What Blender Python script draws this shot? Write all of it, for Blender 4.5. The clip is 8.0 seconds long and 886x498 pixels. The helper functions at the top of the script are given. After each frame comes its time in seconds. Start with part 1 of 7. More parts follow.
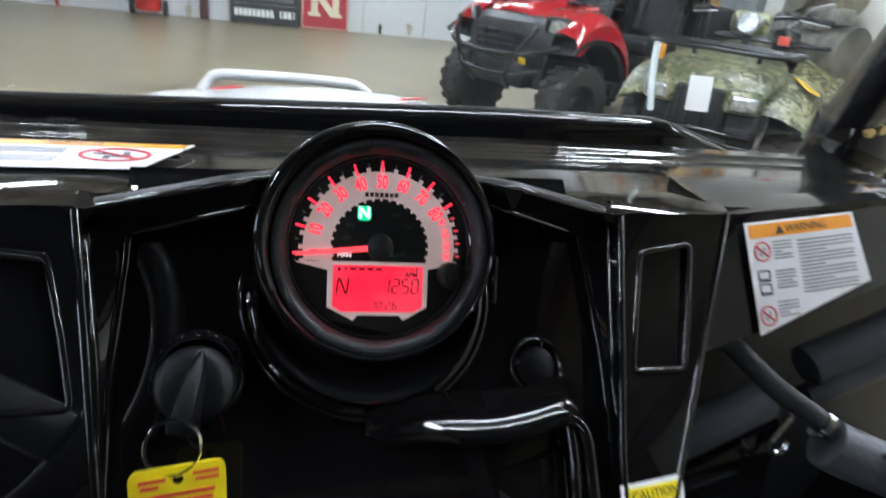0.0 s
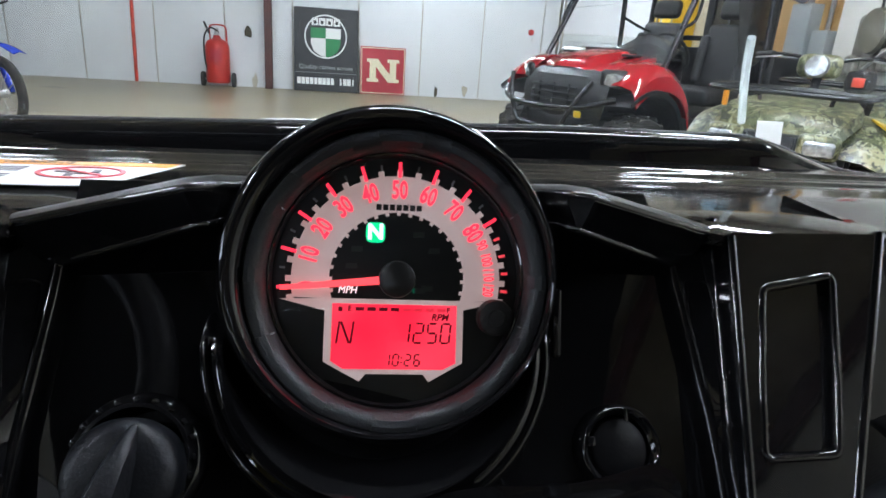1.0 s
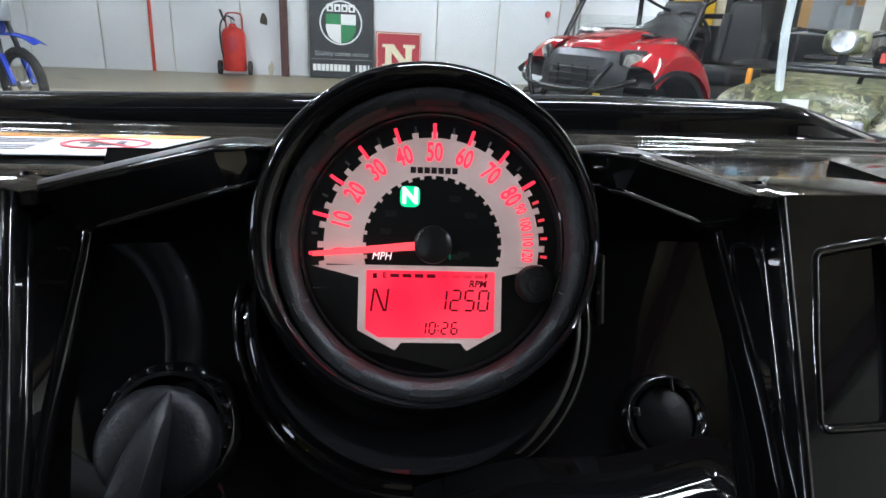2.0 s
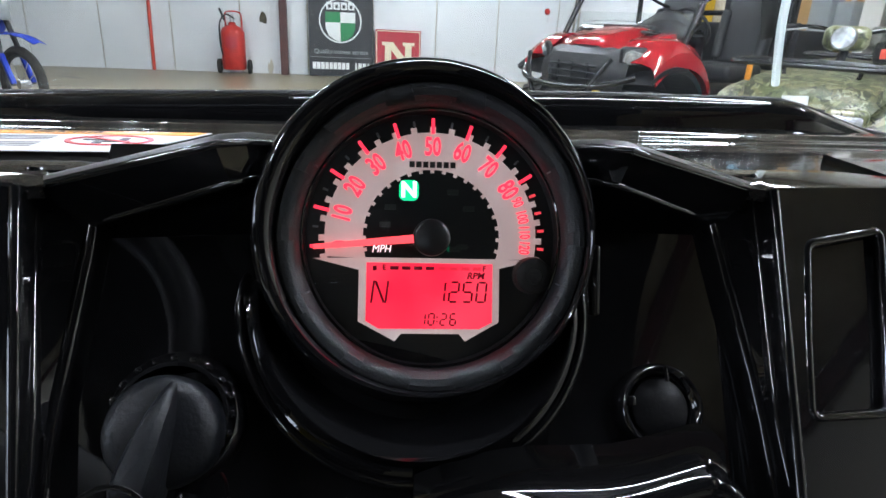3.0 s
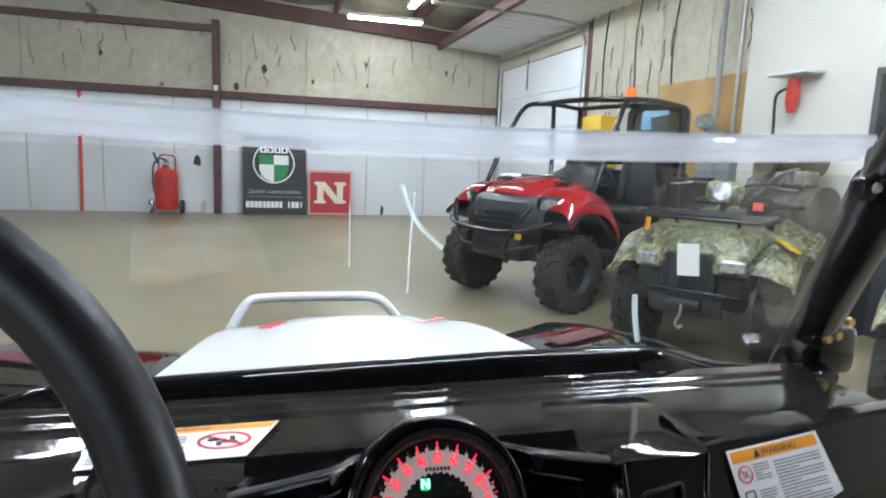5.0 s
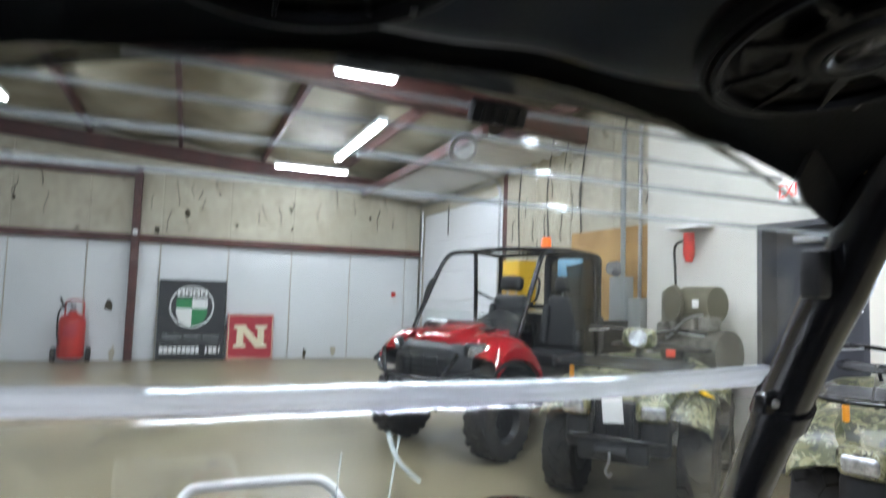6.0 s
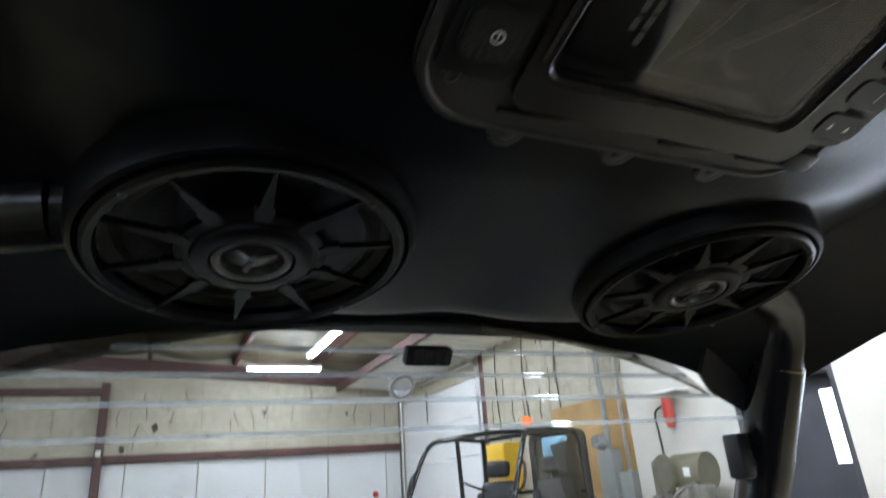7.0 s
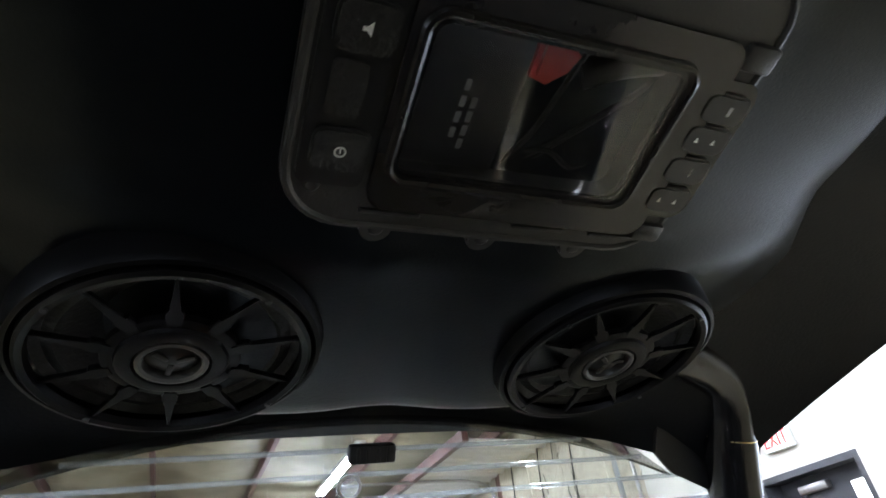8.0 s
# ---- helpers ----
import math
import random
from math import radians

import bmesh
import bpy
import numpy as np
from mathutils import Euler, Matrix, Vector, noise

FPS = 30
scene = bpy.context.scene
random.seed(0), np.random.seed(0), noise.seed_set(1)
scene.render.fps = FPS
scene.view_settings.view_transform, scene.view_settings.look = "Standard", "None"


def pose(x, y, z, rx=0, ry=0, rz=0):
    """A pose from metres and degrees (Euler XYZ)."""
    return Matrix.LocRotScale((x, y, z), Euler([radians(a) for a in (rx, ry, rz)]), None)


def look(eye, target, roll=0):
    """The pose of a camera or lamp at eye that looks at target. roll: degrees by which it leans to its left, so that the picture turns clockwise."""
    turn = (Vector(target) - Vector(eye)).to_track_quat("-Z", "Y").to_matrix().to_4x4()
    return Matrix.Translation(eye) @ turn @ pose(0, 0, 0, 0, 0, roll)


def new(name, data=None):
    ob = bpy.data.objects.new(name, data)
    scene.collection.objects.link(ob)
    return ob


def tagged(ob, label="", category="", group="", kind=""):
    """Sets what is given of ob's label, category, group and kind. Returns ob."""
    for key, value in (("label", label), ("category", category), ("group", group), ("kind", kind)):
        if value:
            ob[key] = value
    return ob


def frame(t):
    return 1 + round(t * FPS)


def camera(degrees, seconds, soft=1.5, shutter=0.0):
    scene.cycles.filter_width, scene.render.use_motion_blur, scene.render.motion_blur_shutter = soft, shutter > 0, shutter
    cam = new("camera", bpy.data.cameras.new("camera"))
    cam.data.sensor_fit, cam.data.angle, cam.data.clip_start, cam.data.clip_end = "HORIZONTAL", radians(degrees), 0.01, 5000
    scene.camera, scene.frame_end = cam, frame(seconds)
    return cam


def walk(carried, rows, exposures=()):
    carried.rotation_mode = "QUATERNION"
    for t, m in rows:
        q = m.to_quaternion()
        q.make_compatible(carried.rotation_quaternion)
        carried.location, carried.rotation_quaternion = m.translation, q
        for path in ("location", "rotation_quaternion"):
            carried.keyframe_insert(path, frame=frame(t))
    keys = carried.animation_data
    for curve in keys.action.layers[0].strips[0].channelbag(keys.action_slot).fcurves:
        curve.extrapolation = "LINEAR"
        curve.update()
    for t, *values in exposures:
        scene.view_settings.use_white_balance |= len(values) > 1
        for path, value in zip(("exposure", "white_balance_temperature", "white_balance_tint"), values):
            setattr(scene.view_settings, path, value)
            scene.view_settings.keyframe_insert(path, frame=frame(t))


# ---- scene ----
cam = camera(71.0, 8.0, 1.5, 0.45)
PATH = [
    (0, (-0.061, -0.327, 1.158), (0.487, 1.422, 0.357), 6.9),
    (0.5, (-0.033, -0.28, 1.132), (0.353, 1.57, 0.477), 4.1),
    (1, (-0.028, -0.248, 1.11), (0.341, 1.61, 0.467), 4.1),
    (1.5, (-0.034, -0.239, 1.099), (0.288, 1.616, 0.424), 3.3),
    (3, (-0.034, -0.246, 1.098), (0.279, 1.604, 0.404), 2.8),
    (3.5, (-0.035, -0.246, 1.1), (0.269, 1.604, 0.404), 2.9),
    (4, (-0.039, -0.269, 1.119), (0.299, 1.586, 0.453), 2.7),
    (4.5, (-0.068, -0.349, 1.201), (0.345, 1.544, 0.705), -0.0),
    (4.7, (-0.086, -0.389, 1.235), (0.363, 1.521, 0.845), 0.4),
    (5.8, (-0.187, -0.437, 1.347), (0.552, 1.421, 1.314), 4.1),
    (6, (-0.196, -0.471, 1.377), (0.562, 1.375, 1.52), 1.9),
    (6.2, (-0.198, -0.502, 1.385), (0.574, 1.322, 1.665), 0.1),
    (6.5, (-0.21, -0.524, 1.405), (0.555, 1.269, 1.851), -1.7),
    (7, (-0.204, -0.572, 1.403), (0.59, 1.122, 2.111), -4.3),
    (7.5, (-0.18, -0.601, 1.381), (0.603, 0.985, 2.315), -7.3),
    (8, (-0.158, -0.627, 1.359), (0.593, 0.9, 2.409), -10.0),
]
walk(cam, [(t, look(eye, target, roll)) for t, eye, target, roll in PATH],
     [(0, 0.02), (3.5, 0.2), (4.5, 0.02), (5.8, -0.38), (6.2, -0.36), (6.6, -0.26), (7, -0.36), (7.5, -0.22), (8, 0.02)])


# ==== world and light ====
world = bpy.data.worlds.new("world")
scene.world = world
world.use_nodes = True
world.node_tree.nodes["Background"].inputs[0].default_value = (0.55, 0.6, 0.7, 1)
world.node_tree.nodes["Background"].inputs[1].default_value = 0.02


# ---- materials ----
def material(name, color=(0.5, 0.5, 0.5), rough=0.5, metal=0.0, var=0.0, var_scale=8.0, color2=None, bump=0.0, bump_scale=60.0,
             coat=0.0, rough_var=0.0, emit=None, strength=0.0, fine=0.0, fine_scale=180.0, trans=0.0, ior=1.45, spec=0.5, detail=6.0):
    m = bpy.data.materials.new(name)
    m.use_nodes = True
    nt = m.node_tree
    b = nt.nodes["Principled BSDF"]
    b.inputs["Base Color"].default_value = (*color, 1)
    b.inputs["Roughness"].default_value = rough
    b.inputs["Metallic"].default_value = metal
    b.inputs["Coat Weight"].default_value = coat
    b.inputs["Coat Roughness"].default_value = 0.05
    b.inputs["Transmission Weight"].default_value = trans
    b.inputs["IOR"].default_value = ior
    b.inputs["Specular IOR Level"].default_value = spec
    if emit:
        b.inputs["Emission Color"].default_value = (*emit, 1)
        b.inputs["Emission Strength"].default_value = strength
    if var or bump or rough_var or fine:
        tc = nt.nodes.new("ShaderNodeTexCoord")
        n1 = nt.nodes.new("ShaderNodeTexNoise")
        n1.inputs["Scale"].default_value, n1.inputs["Detail"].default_value = var_scale, detail
        n2 = nt.nodes.new("ShaderNodeTexNoise")
        n2.inputs["Scale"].default_value, n2.inputs["Detail"].default_value = fine_scale if fine else bump_scale, 4
        nt.links.new(tc.outputs["Object"], n1.inputs["Vector"])
        nt.links.new(tc.outputs["Object"], n2.inputs["Vector"])
        if var or fine:
            ramp = nt.nodes.new("ShaderNodeValToRGB")
            c2 = color2 or tuple(c * (1 - var) for c in color)
            ramp.color_ramp.elements[0].position, ramp.color_ramp.elements[1].position = 0.35, 0.65
            ramp.color_ramp.elements[0].color, ramp.color_ramp.elements[1].color = (*c2, 1), (*color, 1)
            add = nt.nodes.new("ShaderNodeMath")
            add.operation = "MULTIPLY_ADD"
            add.inputs[1].default_value = fine
            nt.links.new(n2.outputs["Fac"], add.inputs[0])
            sub = nt.nodes.new("ShaderNodeMath")
            sub.operation = "SUBTRACT"
            sub.inputs[1].default_value = fine * 0.5
            nt.links.new(n1.outputs["Fac"], sub.inputs[0])
            nt.links.new(sub.outputs[0], add.inputs[2])
            nt.links.new(add.outputs[0], ramp.inputs["Fac"])
            nt.links.new(ramp.outputs["Color"], b.inputs["Base Color"])
        if rough_var:
            mr = nt.nodes.new("ShaderNodeMapRange")
            mr.inputs["From Min"].default_value, mr.inputs["From Max"].default_value = 0.3, 0.7
            mr.inputs["To Min"].default_value, mr.inputs["To Max"].default_value = max(0.02, rough - rough_var), min(1, rough + rough_var)
            nt.links.new(n1.outputs["Fac"], mr.inputs["Value"])
            nt.links.new(mr.outputs["Result"], b.inputs["Roughness"])
        if bump:
            bn = nt.nodes.new("ShaderNodeBump")
            bn.inputs["Strength"].default_value, bn.inputs["Distance"].default_value = bump, 0.01
            n3 = nt.nodes.new("ShaderNodeTexNoise")
            n3.inputs["Scale"].default_value, n3.inputs["Detail"].default_value = bump_scale, 5
            nt.links.new(tc.outputs["Object"], n3.inputs["Vector"])
            nt.links.new(n3.outputs["Fac"], bn.inputs["Height"])
            nt.links.new(bn.outputs["Normal"], b.inputs["Normal"])
    return m


def glow(name, color, strength, base=(0.02, 0.02, 0.02)):
    return material(name, base, 0.4, emit=color, strength=strength)


def camouflage(name):
    m = bpy.data.materials.new(name)
    m.use_nodes = True
    nt = m.node_tree
    b = nt.nodes["Principled BSDF"]
    b.inputs["Roughness"].default_value = 0.35
    tc = nt.nodes.new("ShaderNodeTexCoord")
    last = None
    for scale, thresh, col in ((4, 0.5, (0.12, 0.115, 0.05)), (8, 0.54, (0.22, 0.21, 0.11)), (11, 0.56, (0.025, 0.028, 0.014)), (20, 0.57, (0.27, 0.27, 0.17)), (30, 0.59, (0.014, 0.014, 0.009))):
        n = nt.nodes.new("ShaderNodeTexNoise")
        n.inputs["Scale"].default_value, n.inputs["Detail"].default_value, n.inputs["Distortion"].default_value = scale, 5, 1.2
        nt.links.new(tc.outputs["Object"], n.inputs["Vector"])
        r = nt.nodes.new("ShaderNodeValToRGB")
        r.color_ramp.elements[0].position, r.color_ramp.elements[1].position = thresh, thresh + 0.03
        nt.links.new(n.outputs["Fac"], r.inputs["Fac"])
        mix = nt.nodes.new("ShaderNodeMixRGB")
        mix.inputs[2].default_value = (*col, 1)
        mix.inputs[1].default_value = (0.075, 0.085, 0.035, 1)
        nt.links.new(r.outputs["Color"], mix.inputs[0])
        if last:
            nt.links.new(last.outputs[0], mix.inputs[1])
        last = mix
    nt.links.new(last.outputs[0], b.inputs["Base Color"])
    return m


def clear_sheet(name, tint, gloss_rough, haze, haze_color=(0.8, 0.82, 0.85), gloss=0.035, milky=False):
    """Thin clear plastic: straight-through light, a mirror-like sheen, and a share of pale haze."""
    m = bpy.data.materials.new(name)
    m.use_nodes = True
    nt = m.node_tree
    nt.nodes.remove(nt.nodes["Principled BSDF"])
    out = nt.nodes["Material Output"]
    tr = nt.nodes.new("ShaderNodeBsdfTransparent")
    tr.inputs[0].default_value = (*tint, 1)
    gl = nt.nodes.new("ShaderNodeBsdfGlossy")
    gl.inputs["Roughness"].default_value = gloss_rough
    fr = nt.nodes.new("ShaderNodeLayerWeight")
    fr.inputs["Blend"].default_value = 0.5
    pw = nt.nodes.new("ShaderNodeMath")
    pw.operation, pw.inputs[1].default_value = "POWER", 5
    sc = nt.nodes.new("ShaderNodeMath")
    sc.operation, sc.inputs[1].default_value, sc.inputs[2].default_value = "MULTIPLY_ADD", 0.9, gloss
    mix = nt.nodes.new("ShaderNodeMixShader")
    nt.links.new(fr.outputs["Facing"], pw.inputs[0])
    nt.links.new(pw.outputs[0], sc.inputs[0])
    nt.links.new(sc.outputs[0], mix.inputs[0])
    nt.links.new(tr.outputs[0], mix.inputs[1])
    nt.links.new(gl.outputs[0], mix.inputs[2])
    df = nt.nodes.new("ShaderNodeBsdfDiffuse")
    df.inputs[0].default_value = (*haze_color, 1)
    if milky:
        tl = nt.nodes.new("ShaderNodeBsdfTranslucent")
        tl.inputs[0].default_value = (*haze_color, 1)
        both = nt.nodes.new("ShaderNodeMixShader")
        both.inputs[0].default_value = 0.65
        nt.links.new(df.outputs[0], both.inputs[1])
        nt.links.new(tl.outputs[0], both.inputs[2])
        df = both
    mix2 = nt.nodes.new("ShaderNodeMixShader")
    tc = nt.nodes.new("ShaderNodeTexCoord")
    n = nt.nodes.new("ShaderNodeTexNoise")
    n.inputs["Scale"].default_value, n.inputs["Detail"].default_value = 7, 6
    mr = nt.nodes.new("ShaderNodeMapRange")
    mr.inputs["From Min"].default_value, mr.inputs["From Max"].default_value = 0.35, 0.75
    mr.inputs["To Min"].default_value, mr.inputs["To Max"].default_value = haze * (0.85 if milky else 0.5), haze * (1.15 if milky else 1.5)
    nt.links.new(tc.outputs["Object"], n.inputs["Vector"])
    nt.links.new(n.outputs["Fac"], mr.inputs["Value"])
    nt.links.new(mr.outputs["Result"], mix2.inputs[0])
    nt.links.new(mix.outputs[0], mix2.inputs[1])
    nt.links.new(df.outputs[0], mix2.inputs[2])
    nt.links.new(mix2.outputs[0], out.inputs[0])
    return m


M = {
    "gloss_black": material("gloss_black_plastic", (0.004, 0.004, 0.0043), 0.03, rough_var=0.015, var_scale=5, bump=0.006, bump_scale=25),
    "deck_black": material("dusty_gloss_black", (0.008, 0.008, 0.0078), 0.06, var=0.3, var_scale=30, color2=(0.02, 0.019, 0.017), fine=0.5, fine_scale=700, rough_var=0.03, bump=0.012, bump_scale=220),
    "matte_black": material("matte_black_plastic", (0.014, 0.014, 0.015), 0.5, var=0.3, var_scale=40, bump=0.15, bump_scale=500),
    "bezel": material("bezel_plastic", (0.014, 0.015, 0.0165), 0.38, spec=0.42, var=0.25, var_scale=60, bump=0.12, bump_scale=900),
    "rubber": material("black_rubber", (0.012, 0.012, 0.012), 0.6, var=0.4, var_scale=20, bump=0.2, bump_scale=300),
    "tyre": material("tyre_rubber", (0.018, 0.017, 0.016), 0.75, var=0.4, var_scale=14, color2=(0.035, 0.031, 0.026), bump=0.3, bump_scale=90),
    "knob": material("charcoal_plastic", (0.004, 0.0044, 0.0055), 0.42, spec=0.2, var=0.2, var_scale=50, bump=0.1, bump_scale=600),
    "tube": material("black_powder_coat", (0.008, 0.008, 0.009), 0.22, rough_var=0.06, bump=0.03, bump_scale=300),
    "speaker_black": material("speaker_plastic", (0.003, 0.003, 0.0036), 0.42, spec=0.16, var=0.2, var_scale=40, bump=0.04, bump_scale=600),
    "liner": material("headliner_plastic", (0.0035, 0.0043, 0.006), 0.29, var=0.15, var_scale=40, bump=0.05, bump_scale=420, spec=0.22),
    "roof_skin": material("roof_plastic", (0.0035, 0.0043, 0.006), 0.5, var=0.15, var_scale=40, bump=0.08, bump_scale=300, spec=0.14),
    "radio": material("radio_grey_plastic", (0.032, 0.032, 0.031), 0.4, var=0.2, var_scale=20, bump=0.08, bump_scale=500),
    "tweeter": material("satin_silver_ring", (0.12, 0.12, 0.12), 0.4, 0.7, var=0.25, var_scale=60),
    "radio_dark": material("radio_dark_plastic", (0.012, 0.012, 0.012), 0.35, var=0.2, var_scale=30),
    "smoke": clear_sheet("smoked_clear_plastic", (0.35, 0.35, 0.33), 0.04, 0.015),
    "faint_mark": material("faint_mark", (0.06, 0.06, 0.06), 0.5),
    "door_clear": clear_sheet("lightly_smoked_plastic", (0.9, 0.89, 0.87), 0.03, 0.008, gloss=0.045),
    "grip": material("wheel_grip_rubber", (0.012, 0.012, 0.013), 0.42, var=0.3, var_scale=30, bump=0.03, bump_scale=400),
    "dusty_edge": material("dust_dulled_plastic", (0.013, 0.0125, 0.0115), 0.42, spec=0.35, var=0.5, var_scale=60, fine=0.5, fine_scale=500, bump=0.03, bump_scale=400),
    "radio_door": material("smoky_brown_plastic", (0.016, 0.0145, 0.013), 0.22, var=0.3, var_scale=25, bump=0.02, bump_scale=300),
    "lens": clear_sheet("gauge_lens", (0.97, 0.97, 0.97), 0.02, 0.0, gloss=0.008),
    "shield": clear_sheet("windshield_plastic", (0.95, 0.97, 0.96), 0.01, 0.025, gloss=0.05),
    "shield_edge": clear_sheet("frosted_shield_edge", (0.85, 0.87, 0.9), 0.15, 0.3, (0.88, 0.89, 0.92), gloss=0.1, milky=True),
    "shield_rib": clear_sheet("clear_shield_rib", (0.9, 0.92, 0.94), 0.06, 0.22, (0.9, 0.96, 0.98), gloss=0.15, milky=True),
    "glare_streak": clear_sheet("glare_streak_plastic", (0.9, 0.94, 0.93), 0.3, 0.3, (0.9, 0.97, 0.95), milky=True),
    "white_gloss": material("white_gloss_plastic", (0.82, 0.82, 0.81), 0.18, var=0.05, var_scale=6, coat=0.4),
    "white_tube": material("white_powder_coat", (0.8, 0.79, 0.78), 0.25, var=0.06, var_scale=20),
    "red_paint": material("red_gloss_paint", (0.36, 0.01, 0.016), 0.1, var=0.12, var_scale=5, coat=0.6),
    "dark_red": material("dark_red_decal", (0.1, 0.008, 0.012), 0.2),
    "red_cart": material("red_enamel", (0.55, 0.03, 0.02), 0.35, var=0.25, var_scale=12, color2=(0.38, 0.02, 0.015), bump=0.05),
    "camo": camouflage("camouflage_plastic"),
    "chrome": material("chrome", (0.75, 0.75, 0.76), 0.12, 1.0),
    "steel": material("brushed_steel", (0.5, 0.5, 0.5), 0.35, 1.0, var=0.2, var_scale=30),
    "brass": material("zinc_yellow_bolt", (0.6, 0.45, 0.2), 0.35, 1.0),
    "headlight": material("headlight_lens", (0.62, 0.64, 0.66), 0.1, 0.55, var=0.6, var_scale=34, coat=1.0, bump=0.3, bump_scale=45),
    "floor": None,
    "panel": None,
    "insul": None,
    "oxide": material("red_oxide_steel", (0.1, 0.032, 0.026), 0.55, var=0.35, var_scale=3, color2=(0.06, 0.024, 0.02), fine=0.3, fine_scale=40, bump=0.08, bump_scale=30),
    "red_stripe": material("red_pipe_paint", (0.62, 0.06, 0.03), 0.45, var=0.2, var_scale=6),
    "ceiling": material("ceiling_insulation", (0.36, 0.33, 0.24), 0.55, var=0.4, var_scale=1.4, color2=(0.2, 0.17, 0.11), fine=0.25, fine_scale=14, bump=0.6, bump_scale=3),
    "drywall": material("painted_drywall", (0.6, 0.58, 0.52), 0.65, var=0.12, var_scale=1.2, fine=0.1, fine_scale=60, bump=0.06, bump_scale=120),
    "cream": material("cream_wall_paint", (0.66, 0.63, 0.54), 0.6, var=0.08, var_scale=1.0, bump=0.05, bump_scale=100),
    "door_white": material("overhead_door_white", (0.78, 0.79, 0.8), 0.4, var=0.08, var_scale=2),
    "door_dark": material("dark_steel_door", (0.05, 0.052, 0.06), 0.45, var=0.2, var_scale=3),
    "plywood": material("plywood", (0.5, 0.3, 0.1), 0.6, var=0.35, var_scale=3.5, color2=(0.36, 0.2, 0.065), fine=0.4, fine_scale=50, bump=0.1),
    "grey_box": material("grey_enamel", (0.28, 0.3, 0.3), 0.45, var=0.15, var_scale=6),
    "yellow": material("yellow_plastic", (0.75, 0.46, 0.02), 0.4, var=0.12, var_scale=10),
    "orange_label": material("orange_label_ink", (0.85, 0.33, 0.03), 0.3),
    "label": material("white_label_vinyl", (0.8, 0.8, 0.79), 0.28, var=0.04, var_scale=40, coat=0.3),
    "ink": material("black_ink", (0.02, 0.02, 0.02), 0.4),
    "grey_ink": material("grey_ink", (0.25, 0.25, 0.26), 0.4),
    "red_ink": material("red_ink", (0.62, 0.03, 0.04), 0.35),
    "sign_black": material("sign_black", (0.015, 0.016, 0.017), 0.4, var=0.3, var_scale=6),
    "sign_white": material("sign_white", (0.8, 0.8, 0.78), 0.4),
    "sign_green": material("sign_green", (0.01, 0.2, 0.06), 0.4),
    "sign_red": material("sign_red", (0.42, 0.025, 0.04), 0.45, var=0.15, var_scale=5),
    "sign_cream": material("sign_cream", (0.75, 0.68, 0.48), 0.5),
    "blue": material("blue_plastic", (0.02, 0.05, 0.4), 0.25, var=0.1, var_scale=20),
    "tag_yellow": material("tag_yellow", (0.82, 0.66, 0.01), 0.35, var=0.06, var_scale=60),
    "foam": material("grey_padding", (0.05, 0.054, 0.06), 0.55, var=0.25, var_scale=12, bump=0.15, bump_scale=200),
    "cardboard": material("cardboard", (0.55, 0.47, 0.36), 0.8, var=0.2, var_scale=8),
    "sky_blue": material("pale_blue_plastic", (0.25, 0.5, 0.68), 0.4, var=0.1, var_scale=10),
    "tube_light": glow("fluorescent_tube", (0.9, 0.98, 1.13), 168.0, (0.8, 0.8, 0.8)),
    "fixture": material("fixture_white_enamel", (0.7, 0.7, 0.68), 0.4),
    "lcd": None,
    "lcd_ink": material("lcd_segment", (0.05, 0.0, 0.004), 0.5, emit=(0.25, 0.0, 0.01), strength=0.25),
    "lcd_faint": material("lcd_faint_segment", (0.4, 0.01, 0.03), 0.5, emit=(1.0, 0.03, 0.07), strength=0.55),
    "red_glow": glow("backlit_red", (1.0, 0.03, 0.07), 1.6, (0.3, 0.02, 0.03)),
    "red_dim": glow("backlit_red_dim", (1.0, 0.05, 0.08), 0.75, (0.4, 0.1, 0.1)),
    "needle": glow("needle_red", (1.0, 0.07, 0.09), 1.5, (0.6, 0.05, 0.05)),
    "white_glow": glow("backlit_white", (1.0, 0.75, 0.78), 1.6, (0.6, 0.6, 0.6)),
    "green_glow": glow("green_lamp", (0.0, 0.62, 0.24), 1.5),
    "green_core": glow("green_lamp_core", (0.45, 1.0, 0.7), 2.4),
    "exit_red": glow("exit_sign_red", (1.0, 0.05, 0.04), 0.9, (0.5, 0.02, 0.02)),
    "beacon": glow("amber_beacon", (1.0, 0.16, 0.02), 0.9, (0.8, 0.15, 0.02)),
    "daylight": glow("daylight_slit", (0.95, 0.98, 1.0), 3.0, (0.8, 0.8, 0.8)),
    # glow for the windows added out of view
    "window_day": glow("added_window_glow", (0.8, 0.93, 1.15), 10.0, (0.8, 0.8, 0.8)),
    "face": material("dial_face_black", (0.006, 0.007, 0.007), 0.3),
    # a faint warm glow is added to brighten the silver scale
    "dial_silver": material("dial_silver", (0.62, 0.61, 0.6), 0.45, 0.0, var=0.08, var_scale=90, emit=(1.0, 0.68, 0.65), strength=0.24),
}


